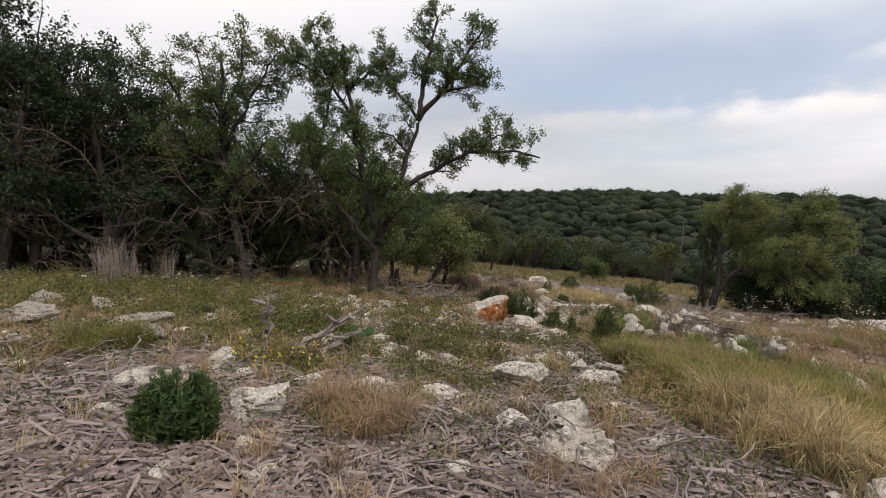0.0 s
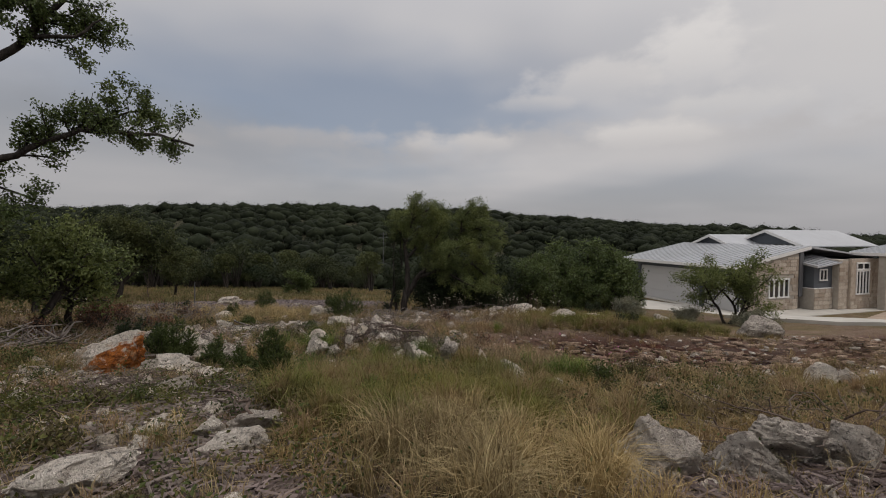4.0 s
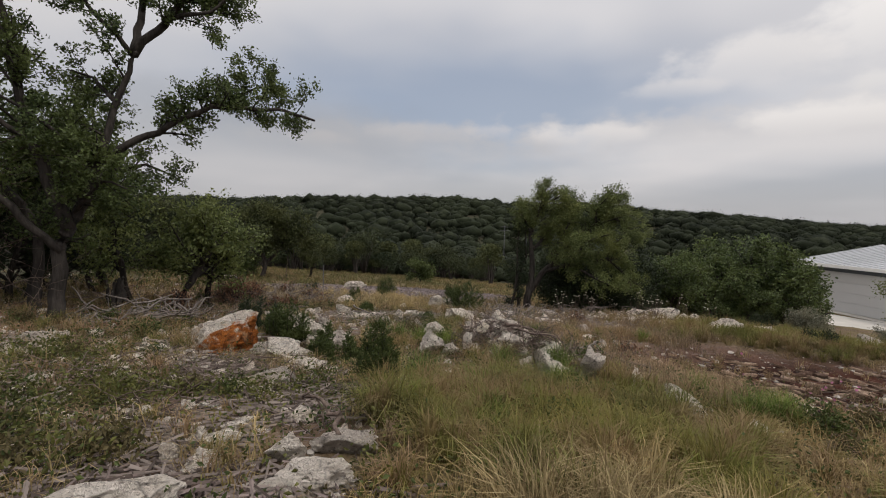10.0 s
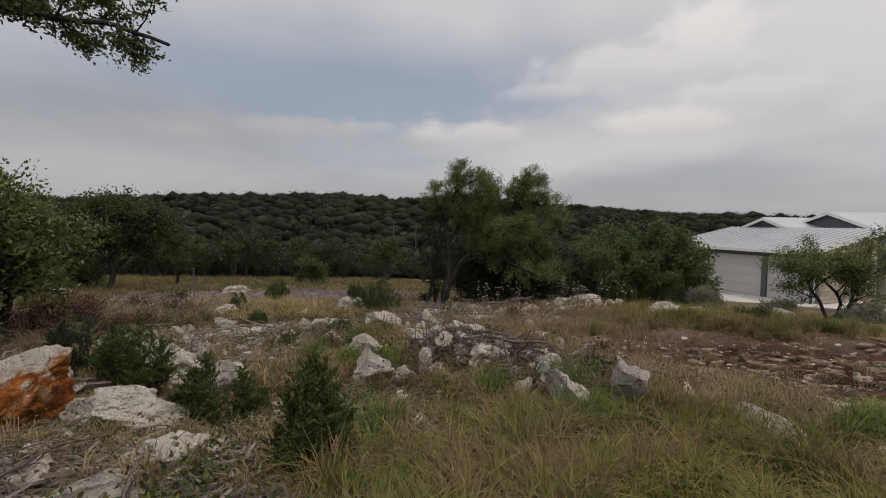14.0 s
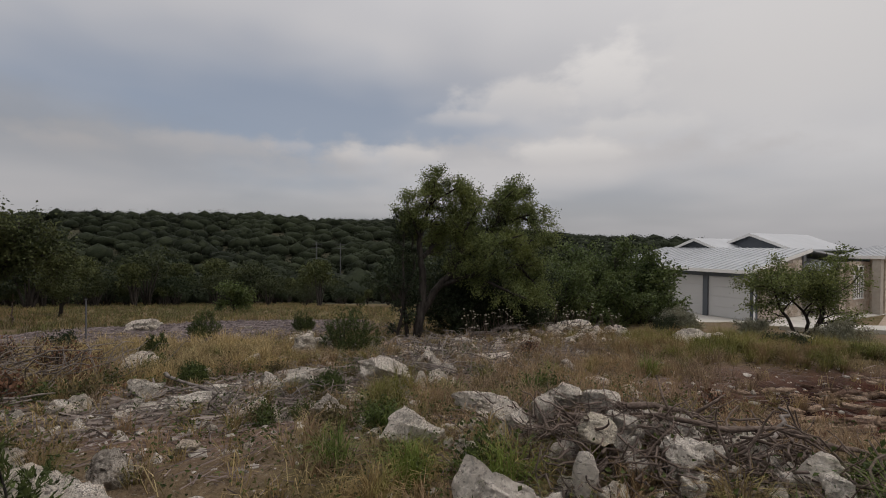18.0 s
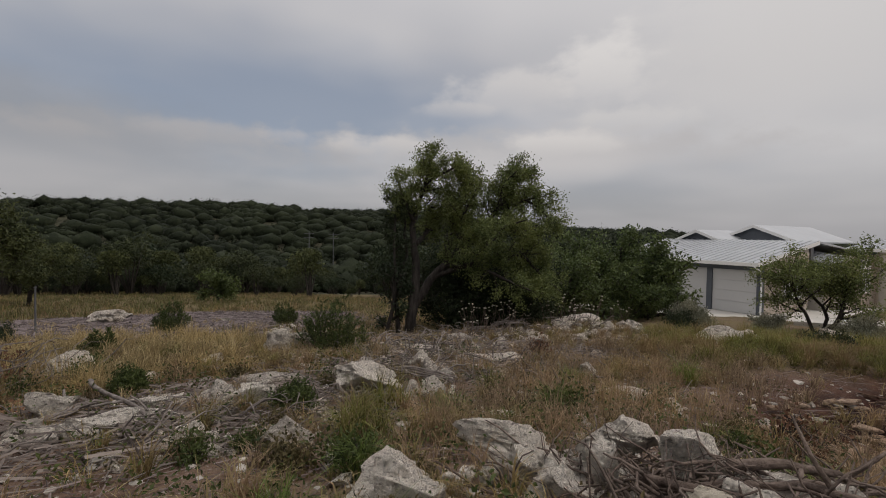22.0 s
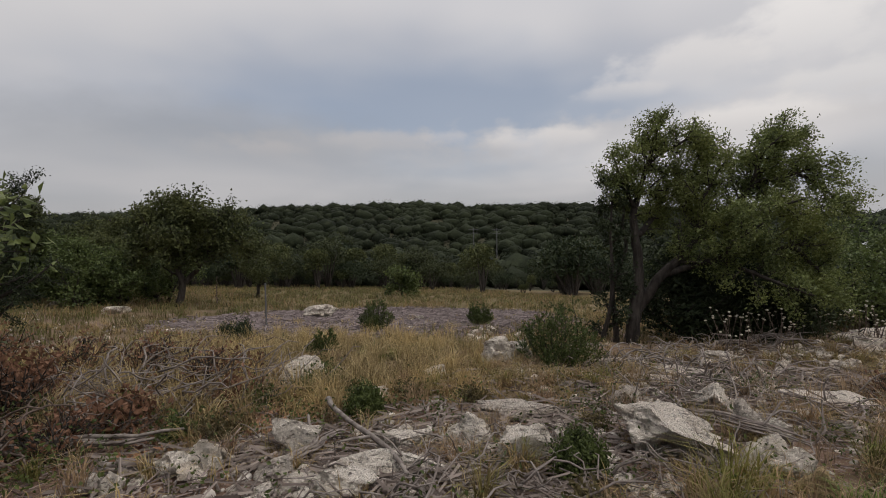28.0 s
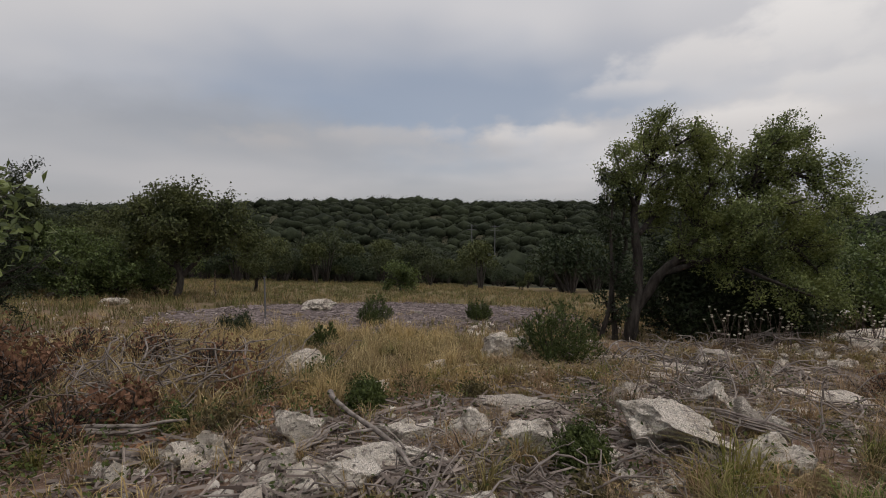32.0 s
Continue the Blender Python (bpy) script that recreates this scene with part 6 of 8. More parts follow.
def container():
    c = thing("waste_container", pose(50.6, -3.1, gz(50.6, -3.1) + 0.02, 0, 0, 8), "open-topped red steel waste container on the gravel", "container")
    top = 1.4
    hull_prism("side", ((-1.1, 2.6, 0), (-1.1, -3.4, 0), (-1.1, -3.4, top), (-1.1, 3.0, top)), (0.06, 0, 0), M_REDPAINT, c)
    hull_prism("side", ((1.1, 2.6, 0), (1.1, -3.4, 0), (1.1, -3.4, top), (1.1, 3.0, top)), (-0.06, 0, 0), M_REDPAINT, c)
    hull_prism("end", ((-1.04, 2.6, 0), (1.04, 2.6, 0), (1.04, 3.0, top), (-1.04, 3.0, top)), (0, -0.06, 0), M_REDPAINT, c)
    hull_prism("end", ((-1.04, -3.4, 0), (1.04, -3.4, 0), (1.04, -3.4, top), (-1.04, -3.4, top)), (0, 0.06, 0), M_REDPAINT, c)
    box("bottom", -1.04, 1.04, -3.34, 2.5, 0.02, 0.08, M_REDPAINT, c)
    box("rim", -1.18, -1.1, -3.4, 3.02, top - 0.09, top + 0.02, M_REDPAINT, c)
    for k in range(7):
        box("rib", -1.17, -1.1, -3.1 + k * 0.9, -3.02 + k * 0.9, 0.05, top - 0.09, M_REDPAINT, c)
    for k in range(6):
        box("lettering_bar", -1.185, -1.172, -1.75 + k * 0.3 + (0.06 if k > 2 else 0), -1.53 + k * 0.3 + (0.06 if k > 2 else 0), top - 0.55, top - 0.2, M_WHITE, c, "white lettering", 0)
    box("lettering_bar", -1.185, -1.172, -1.8, 0.1, top - 0.78, top - 0.66, M_WHITE, c, "white lettering", 0)


container()

# concrete apron, drive, gravel yard
def laid_sheet(name, x0, x1, y0, y1, lift, material, label, category, n=24):
    gx, gy = np.meshgrid(np.linspace(x0, x1, n), np.linspace(y0, y1, n), indexing="ij")
    gx, gy = gx.ravel(), gy.ravel()
    top = ground_z(gx, gy) + lift
    v = np.concatenate([np.stack([gx, gy, top], -1), np.stack([gx, gy, top - 0.3], -1)])
    i, j = np.meshgrid(np.arange(n - 1), np.arange(n - 1), indexing="ij")
    a = (i * n + j).ravel()
    f = np.stack([a, a + n, a + n + 1, a + 1], -1)
    e = np.arange(n - 1)
    rim = [np.stack([p, q, q + n * n, p + n * n], -1) for p, q in ((e, e + 1), ((n - 1) * n + e + 1, (n - 1) * n + e), ((e + 1) * n, e * n), (e * n + n - 1, (e + 1) * n + n - 1))]
    return tagged(solid(name, v, np.concatenate([f, *rim]), material), label, category, kind="structure")


laid_sheet("gravel_yard", 33, 54, -12, 10.2, 0.06, M_CALICHE, "bare tan gravel yard in front of the houses", "yard")
laid_sheet("driveway", 26.0, 28.2, -14, 12.5, 0.16, M_CONCRETE, "pale concrete driveway edge", "driveway")
laid_sheet("garage_apron", 29.0, 34.6, 12.6, 24.4, 0.10, M_CONCRETE, "pale concrete apron before the garage", "driveway")


def stone_face(parent, lo, hi, z0, top, plane, axis, holes, seed):
    """Coursed blocks on a wall face; every block a part of the wall. top: height by place along the wall."""
    r = np.random.default_rng(seed)
    shared = []
    for k in range(5):
        bm = bmesh.new()
        box_bm(bm, -0.5, 0.5, -0.5, 0.5, -0.5, 0.5, 0.06)
        me = bpy.data.meshes.new("stone")
        bm.to_mesh(me)
        bm.free()
        me.materials.append(M_HSTONE)
        shared.append(me)
    z = z0
    while z < top(hi):
        ch = r.uniform(0.2, 0.32)
        a = lo
        while a < hi - 0.05:
            w = min(r.uniform(0.28, 0.75), hi - a)
            mid = a + w / 2
            blocked = any(h0 - w / 2 < mid < h1 + w / 2 and q0 - ch < z < q1 for h0, h1, q0, q1 in holes)
            if z + ch < top(mid) and not blocked:
                ob = new("stone", shared[int(r.integers(0, 5))])
                ob.parent = parent
                thick = 0.06 + r.uniform(0, 0.03)
                if axis == "y":
                    ob.matrix_basis = Matrix.LocRotScale((mid, plane, z + ch / 2), None, (w - 0.025, thick, ch - 0.025))
                else:
                    ob.matrix_basis = Matrix.LocRotScale((plane, mid, z + ch / 2), None, (thick, w - 0.025, ch - 0.025))
            a += w
        z += ch


stone_face(stone_wall, 35.5, 40.58, FLOOR + 0.02, lambda a: FLOOR + 3.0 + 0.17 * (a - 35.4), 14.45, "y", [(37.65, 39.7, FLOOR + 0.8, FLOOR + 2.25)], 301)
stone_face(wing_base, 41.32, 43.18, FLOOR + 0.02, lambda a: FLOOR + 1.45, 13.84, "y", [], 302)
stone_face(end_wall, 44.25, 47.15, FLOOR + 0.02, lambda a: FLOOR + 3.5, 13.3, "y", [(44.65, 46.3, FLOOR + 1.0, FLOOR + 3.35)], 304)
stone_face(column, 43.22, 44.18, FLOOR + 0.02, lambda a: FLOOR + 3.45, 13.49, "y", [], 303)

blocks = thing("concrete_block_stack", pose(47.4, 4.5, gz(47.4, 4.5) + 0.06, 0, 0, 35) @ Matrix.Scale(0.78, 4), "pale grey concrete block stack on the gravel yard", "block stack")
for k in range(3):
    for j in range(7):
        box("block", -0.4, 0.4, -1.4 + j * 0.4, -1.01 + j * 0.4, k * 0.3, k * 0.3 + 0.29, M_BLOCK, blocks, "", 0.015)

# ---- rubble piles ----
def pile(cx, cy, rx, ry, turn, height, count, seed, label, sizes=(0.12, 0.42), material=None, dome=0.8, joined=""):
    """Broken rocks heaped in a mound; each stone is a thing of its own."""
    r = np.random.default_rng(seed)
    c, q = math.cos(radians(turn)), math.sin(radians(turn))
    heap = Heap()
    for i in range(count):
        d, a = math.sqrt(r.uniform(0, 1)), r.uniform(0, 6.283)
        u, v = rx * d * math.cos(a), ry * d * math.sin(a)
        x, y = cx + u * c - v * q, cy + u * q + v * c
        w = r.uniform(*sizes) * (1.15 - 0.4 * (1 - d))
        z = gz(x, y) + height * (1 - d) ** dome * r.uniform(0.55, 1.0) - w * 0.18
        mat = material or (M_ROCK_GREY if r.uniform() < 0.12 else M_ROCK)
        if joined:
            sv, sf = rock_shape(seed * 300 + i, (w, w * r.uniform(0.6, 0.9), w * r.uniform(0.4, 0.7)), 0.0, 3)
            m = np.array(pose(0, 0, 0, r.normal() * 15, r.normal() * 15, r.uniform(0, 360)).to_3x3())
            heap.add(sv @ m.T + np.array([x, y, z]), sf)
            continue
        limestone(x, y, w, w * r.uniform(0.6, 0.9), w * r.uniform(0.45, 0.75), r.uniform(0, 360), mat, label, raise_by=z, tip=(r.normal() * 18, r.normal() * 18), group=label, level=4)
    if joined:
        tagged(heap.make(joined, material or M_ROCK), label, "rubble", kind="stuff")


limestone(4.12, 9.74, 0.47, 0.35, 0.28, -41, M_ROCK, "large grey-white limestone block at the foot of the rubble heap", raise_by=-1.08, tip=(0, 0), group="rubble heap stones")
limestone(4.34, 9.55, 0.29, 0.21, 0.19, -21, M_ROCK, "broken limestone in the tall rubble heap", raise_by=-1.06, tip=(12, -8), group="rubble heap stones")
limestone(4.50, 9.94, 0.23, 0.16, 0.12, -63, M_ROCK_OCHRE, "yellow-ochre broken limestone in the tall rubble heap", raise_by=-1.04, tip=(-10, 10), group="rubble heap stones")
limestone(4.54, 9.73, 0.15, 0.11, 0.09, -36, M_ROCK_OCHRE, "yellow-ochre broken limestone in the tall rubble heap", raise_by=-1.02, tip=(6, 14), group="rubble heap stones")
limestone(4.62, 10.38, 0.28, 0.21, 0.19, -40, M_ROCK, "broken limestone in the tall rubble heap", raise_by=-1.15, tip=(0, 0), group="rubble heap stones")
limestone(5.08, 10.31, 0.42, 0.31, 0.35, -20, M_ROCK, "large pale limestone block at the end of the rubble heap", raise_by=-1.16, tip=(12, -8), group="rubble heap stones")
limestone(5.14, 10.14, 0.21, 0.15, 0.16, -68, M_ROCK, "broken limestone in the tall rubble heap", raise_by=-0.82, tip=(-10, 10), group="rubble heap stones")
limestone(5.53, 11.08, 0.70, 0.28, 0.19, -33, M_ROCK, "long greenish limestone slab behind the rubble heap", raise_by=-1.16, tip=(6, 14), group="rubble heap stones", slim=True)
limestone(5.54, 10.24, 0.45, 0.34, 0.20, -50, M_ROCK, "broken limestone in the tall rubble heap", raise_by=-0.86, tip=(0, 0), group="rubble heap stones")
limestone(5.56, 9.84, 0.33, 0.24, 0.19, -29, M_ROCK, "broken limestone in the tall rubble heap", raise_by=-0.81, tip=(12, -8), group="rubble heap stones")
limestone(4.87, 9.54, 0.25, 0.19, 0.16, -72, M_ROCK_PITTED, "pitted cream limestone in the rubble heap", raise_by=-0.75, tip=(-10, 10), group="rubble heap stones")
limestone(5.15, 9.49, 0.26, 0.20, 0.16, -45, M_ROCK, "broken limestone in the tall rubble heap", raise_by=-0.77, tip=(6, 14), group="rubble heap stones")
limestone(5.49, 9.38, 0.34, 0.25, 0.16, -59, M_ROCK, "broken limestone in the tall rubble heap", raise_by=-0.82, tip=(0, 0), group="rubble heap stones")
limestone(5.17, 9.08, 0.32, 0.22, 0.17, -35, M_ROCK, "broken limestone in the tall rubble heap", raise_by=-0.84, tip=(12, -8), group="rubble heap stones")
limestone(4.55, 9.45, 0.15, 0.12, 0.20, -70, M_ROCK, "broken limestone in the tall rubble heap", raise_by=-0.93, tip=(-10, 10), group="rubble heap stones")
limestone(4.86, 8.99, 0.11, 0.09, 0.20, -49, M_ROCK, "broken limestone in the tall rubble heap", raise_by=-0.96, tip=(6, 14), group="rubble heap stones")
limestone(5.71, 8.77, 0.28, 0.21, 0.20, -68, M_ROCK, "broken limestone in the tall rubble heap", raise_by=-0.98, tip=(0, 0), group="rubble heap stones")
limestone(5.86, 8.65, 0.28, 0.20, 0.12, -45, M_ROCK, "broken limestone in the tall rubble heap", raise_by=-1.02, tip=(12, -8), group="rubble heap stones")
limestone(6.23, 8.54, 0.23, 0.17, 0.16, -93, M_ROCK_PITTED, "pitted cream limestone in the rubble heap", raise_by=-1.11, tip=(-10, 10), group="rubble heap stones")
limestone(6.11, 8.34, 0.28, 0.20, 0.12, -66, M_ROCK, "broken limestone in the tall rubble heap", raise_by=-1.07, tip=(6, 14), group="rubble heap stones")
limestone(5.86, 8.92, 0.24, 0.17, 0.11, -67, M_ROCK, "broken limestone in the tall rubble heap", raise_by=-0.88, tip=(0, 0), group="rubble heap stones")
limestone(5.69, 8.99, 0.18, 0.12, 0.09, -40, M_ROCK, "broken limestone in the tall rubble heap", raise_by=-0.87, tip=(12, -8), group="rubble heap stones")
limestone(4.93, 9.29, 0.19, 0.14, 0.11, -76, M_ROCK, "broken limestone in the tall rubble heap", raise_by=-0.86, tip=(-10, 10), group="rubble heap stones")
limestone(5.30, 8.93, 0.17, 0.12, 0.12, -53, M_ROCK, "broken limestone in the tall rubble heap", raise_by=-0.90, tip=(6, 14), group="rubble heap stones")
limestone(4.64, 9.29, 0.18, 0.14, 0.12, -53, M_ROCK, "broken limestone in the tall rubble heap", raise_by=-0.95, tip=(0, 0), group="rubble heap stones")
pile(5.4, 9.4, 1.8, 0.75, -80, 0.30, 70, 900, "small broken limestone in the tall rubble heap", (0.07, 0.2))
pile(6.1, 3.0, 1.6, 1.0, -40, 0.12, 36, 905, "broken limestone among grey roots", (0.08, 0.26), M_ROCK_GREY, 0.8, "stone_rubble")
pile(3.2, 14.2, 1.5, 0.8, 0, 0.05, 22, 906, "small broken limestone beside the slab", (0.08, 0.22), M_ROCK, 0.8, "stone_rubble")
limestone(18.4, 8.0, 1.55, 1.2, 0.6, 20, M_ROCK_GREY, "large pitted grey limestone boulder beside the driveway", sink=0.3, cuts=4)
limestone(14.9, 15.9, 1.3, 0.8, 0.3, -55, M_ROCK, "white limestone boulder behind the low juniper")
limestone(16.4, 10.3, 0.66, 0.5, 0.42, 60, M_ROCK_GREY, "pitted grey limestone boulder on the grassy bank", sink=0.25, cuts=5)
pile(13.5, 15.2, 2.6, 0.9, -55, 0.18, 26, 903, "scattered limestone along the bank", (0.16, 0.5), M_ROCK, 0.8, "stone_rubble")
pile(-0.9, 10.0, 2.6, 1.7, 15, 0.05, 85, 911, "pale limestone rubble among herbs before the oaks", (0.1, 0.34), M_ROCK, 0.8, "stone_rubble")
pile(0.1, 7.4, 2.2, 1.6, 15, 0.03, 95, 912, "pale limestone rubble among low herbs", (0.08, 0.28), M_ROCK, 0.8, "stone_rubble")
pile(12.6, 14.6, 3.6, 1.3, -35, 0.12, 170, 913, "bank of small broken limestone", (0.08, 0.26), M_ROCK, 0.8, "stone_rubble")
pile(7.6, 14.9, 2.4, 1.0, -45, 0.1, 110, 914, "small broken limestone round the ledges", (0.07, 0.22), M_ROCK, 0.8, "stone_rubble")
pile(1.5, 8.8, 1.2, 0.9, 20, 0.04, 48, 916, "small broken limestone beside the rusty boulder", (0.07, 0.26), M_ROCK, 0.8, "stone_rubble")
pile(4.2, 13.8, 1.9, 1.1, 0, 0.05, 100, 915, "small broken limestone round the flat slabs", (0.06, 0.2), M_ROCK, 0.8, "stone_rubble")
pile(8.6, 20.6, 1.2, 0.8, 0, 0.1, 12, 904, "scattered limestone by the oak", (0.15, 0.4), M_ROCK, 0.8, "stone_rubble")
limestone(4.62, 11.1, 0.44, 0.38, 0.27, 15, M_ROCK, "white limestone block in the grass by the rubble heap")
limestone(5.05, 7.75, 0.4, 0.3, 0.36, -20, M_ROCK, "cream limestone block at the foot of the rubble heap")
limestone(5.5, 7.5, 0.36, 0.3, 0.38, 35, M_ROCK_GREY, "blue-grey limestone block at the foot of the rubble heap")
limestone(5.95, 7.2, 0.2, 0.15, 0.26, 35, M_ROCK, "small pale limestone splinter standing in dry weeds")
limestone(6.1, 6.6, 0.68, 0.17, 0.15, 82, M_ROCK, "long flat limestone shard lying in the grass", tip=(0, -14), sink=0.05, raise_by=gz(6.1, 6.6) + 0.03, slim=True)

def plate(seed):
    """A thin broken flake of bedded stone, one wide."""
    r = np.random.default_rng(seed)
    n = int(r.integers(6, 9))
    a = np.sort(r.uniform(0, 6.283, n)) * 0.5 + np.arange(n) * 3.1416 / n
    rad = r.uniform(0.32, 0.58, n)
    deep, thick = r.uniform(0.3, 0.6), r.uniform(0.08, 0.17)
    ring = np.stack([rad * np.cos(a), rad * np.sin(a) * deep], -1)
    low = np.concatenate([ring * r.uniform(0.8, 0.95, (n, 1)), np.full((n, 1), -0.05)], 1)
    mid = np.concatenate([ring, r.uniform(0.35, 0.7, (n, 1)) * thick], 1)
    top = np.concatenate([ring * r.uniform(0.72, 0.95, (n, 1)), r.uniform(0.85, 1.15, (n, 1)) * thick], 1)
    v = np.concatenate([low, mid, top, [[0, 0, thick * 1.05]]])
    i = np.arange(n)
    j = (i + 1) % n
    f = np.concatenate([np.stack([i, j, j + n], -1), np.stack([i, j + n, i + n], -1), np.stack([i + n, j + n, j + 2 * n], -1), np.stack([i + n, j + 2 * n, i + 2 * n], -1), np.stack([i + 2 * n, j + 2 * n, np.full(n, 3 * n)], -1)])
    return v, f


# the red cut: broken strata, too many to count
r = np.random.default_rng(33)
strata = {0: Heap(), 1: Heap(), 2: Heap()}
slabs = [plate(5000 + k) for k in range(30)]
turn = radians(-22)
for row in range(62):
    across = -2.1 + row * 0.07 + r.normal() * 0.03
    u = -4.2 + r.uniform(0, 0.5)
    while u < 8.5:
        w = 0.05 + 0.4 * r.uniform() ** 2.2
        v = across + r.normal() * 0.06 + 0.15 * math.sin(u * 1.3 + row * 0.4)
        x, y = 11.2 + u * math.cos(turn) - v * math.sin(turn), 7.5 + u * math.sin(turn) + v * math.cos(turn)
        bare = float(smooth_noise(np.array([[x, y]]), 1.9, 71, 2)[0])
        if r.uniform() < 0.62 - 0.9 * max(bare, 0) and ((u - 1.6) / 6.4) ** 2 + (across / 2.1) ** 2 < r.uniform(0.6, 1.3):
            sv, sf = slabs[int(r.integers(0, 30))]
            m = np.array(pose(0, 0, 0, -8 + r.normal() * 9, r.normal() * 8, -54 + r.normal() * 20 + (180 if r.uniform() < 0.5 else 0)).to_3x3())
            kind = (0 if r.uniform() < 0.26 else 1) if r.uniform() < 0.9 else 2
            strata[kind].add((sv * w * np.array([1.2, 0.8, 1.0])) @ m.T + np.array([x, y, gz(x, y) + r.uniform(-0.01, 0.08)]), sf)
        u += w * r.uniform(0.8, 1.5) + 0.35 * (r.uniform() < 0.16)
for k, (mat, label) in enumerate(((M_ROCK_RED, "thin red-stained limestone slabs in the dug bank"), (M_ROCK_TAN, "thin tan limestone slabs in the dug bank"), (M_ROCK, "white limestone bits in the dug bank"))):
    tagged(strata[k].make("broken_strata", mat), label, "rubble", kind="stuff")


def scatter(r, n, area, weight):
    """n places inside area (x0, x1, y0, y1), thinned by weight(x, y)."""
    xs, ys = [], []
    got = 0
    while got < n:
        x, y = r.uniform(area[0], area[1], 2 * n), r.uniform(area[2], area[3], 2 * n)
        k = r.uniform(size=2 * n) < weight(x, y)
        xs.append(x[k])
        ys.append(y[k])
        got += int(k.sum())
    x, y = np.concatenate(xs)[:n], np.concatenate(ys)[:n]
    return np.stack([x, y, ground_z(x, y)], -1)


spots = np.array(rock_spots)


def open_ground(x, y, path=0.0):
    """1 where no boulder stands, and where the walked line is further off than path."""
    free = np.ones_like(x)
    for cx, cy, cr, lone in spots:
        free[(np.abs(x - cx) < cr) & (np.abs(y - cy) < cr)] = 0
    if path:
        line = np.interp(y, (0, 1.7, 3, 7.5, 8.5, 11), (0, 1.4, 1.9, 2.05, 2.9, 3.0))
        free[(np.abs(x - line) < path) & (y < 11.6)] = 0
    return free


def close(x, y):
    """Dense along the walk, thinner far off."""
    d = np.hypot(x - np.clip(0.3 * (y - 1) + 1.4, 0, 4.5), np.maximum(0, np.maximum(-y, y - 14)))
    return np.clip(1.15 / (1 + (d / 6.5) ** 2), 0, 1)


# loose stones, fist to head sized
r = np.random.default_rng(60)
p = scatter(r, 950, (-8, 18, 1.0, 26), lambda x, y: close(x, y) * (1.15 - 0.75 * zone_turf(x, y)))
kinds = [rock_shape(8000 + k, (1, r.uniform(0.6, 0.9), r.uniform(0.4, 0.7)), 0.0, 2 + (k % 4 == 0), 9) for k in range(24)]
heaps = (Heap(), Heap())
for k, q in enumerate(p):
    sv, sf = kinds[k % 24]
    w = 0.05 + 0.2 * r.uniform() ** 2.2
    m = np.array(pose(0, 0, 0, r.normal() * 15, r.normal() * 15, r.uniform(0, 360)).to_3x3())
    heaps[k % 3 == 0].add((sv * w) @ m.T + q - np.array([0, 0, w * 0.12]), sf)
for hp, mat, label in ((heaps[0], M_ROCK, "loose pale limestone stones on the soil"), (heaps[1], M_ROCK_GREY, "loose grey limestone stones on the soil")):
    tagged(hp.make("loose_stones", mat), label, "stones", kind="stuff")

# stone chips
r = np.random.default_rng(61)
p = scatter(r, 7000, (-9, 20, -4, 30), lambda x, y: close(x, y) * (1.1 - zone_turf(x, y)))
bv, bf = ICO[1]
w = 0.012 + 0.055 * r.uniform(size=len(p)) ** 3
v = bv[None] * (1 + r.normal(0, 0.2, (len(p), len(bv), 1))) * (w[:, None] * np.stack([r.uniform(0.7, 1.4, len(p)), r.uniform(0.7, 1.4, len(p)), r.uniform(0.4, 0.8, len(p))], -1))[:, None] + p[:, None]
heap = Heap()
heap.add(v.reshape(-1, 3), (bf[None] + (np.arange(len(p)) * len(bv))[:, None, None]).reshape(-1, 3))
tagged(heap.make("stone_chips", M_CHIPS), "small pale limestone chips strewn over the soil", "gravel", kind="stuff")


def sticks(name, seed, n, area, weight, length, width, material, label, category, rise=0.03):
    """Loose three-sided splinters lying every way."""
    r = np.random.default_rng(seed)
    p = scatter(r, n, area, weight)
    p[:, 2] += r.uniform(0.0, rise, n)
    a = r.uniform(0, 2 * np.pi, n)
    ln = length[0] + (length[1] - length[0]) * r.uniform(size=n) ** 2.5
    d = np.stack([np.cos(a), np.sin(a), r.normal(0, 0.13, n) + RISE[1] * np.cos(a) + RISE[2] * np.sin(a)], -1)
    side = np.stack([-np.sin(a), np.cos(a), np.zeros(n)], -1)
    w = width * r.uniform(0.5, 1.6, (n, 1))
    e0, e1 = p - d * ln[:, None] / 2, p + d * ln[:, None] / 2
    up = np.array([[0, 0, 1.0]])
    v = np.stack([e0 - side * w, e0 + side * w, e0 + up * w * 1.3, e1 - side * w * 0.5, e1 + side * w * 0.5, e1 + up * w * 0.8], 1).reshape(-1, 3)
    o = np.arange(n)[:, None] * 6
    quads = np.concatenate([o + np.array([[1, 4, 5, 2]]), o + np.array([[0, 2, 5, 3]])])
    tris = np.concatenate([o + np.array([[0, 1, 2]]), o + np.array([[3, 5, 4]])])
    return tagged(solid(name, v, [quads, tris], material), label, category, kind="stuff")


sticks("shredded_mulch", 62, 24500, (-6, 7.5, -1.5, 6.5), lambda x, y: zone_mulch(x, y), (0.05, 0.5), 0.0095, M_MULCH, "grey-purple shredded juniper wood covering the soil", "mulch", 0.05)
sticks("mulch_spread", 63, 16000, (-1, 16, 18, 33), lambda x, y: zone_mulch(x, y), (0.12, 0.7), 0.014, M_MULCH_FAR, "grey-purple spread of shredded juniper in the clearing", "mulch", 0.05)
sticks("twig_litter", 64, 23500, (-9, 17, -4, 22), lambda x, y: close(x, y) * (1.15 - 0.8 * zone_turf(x, y)), (0.05, 0.5), 0.005, M_MULCH, "dry twigs and splinters on the soil", "twigs", 0.04)

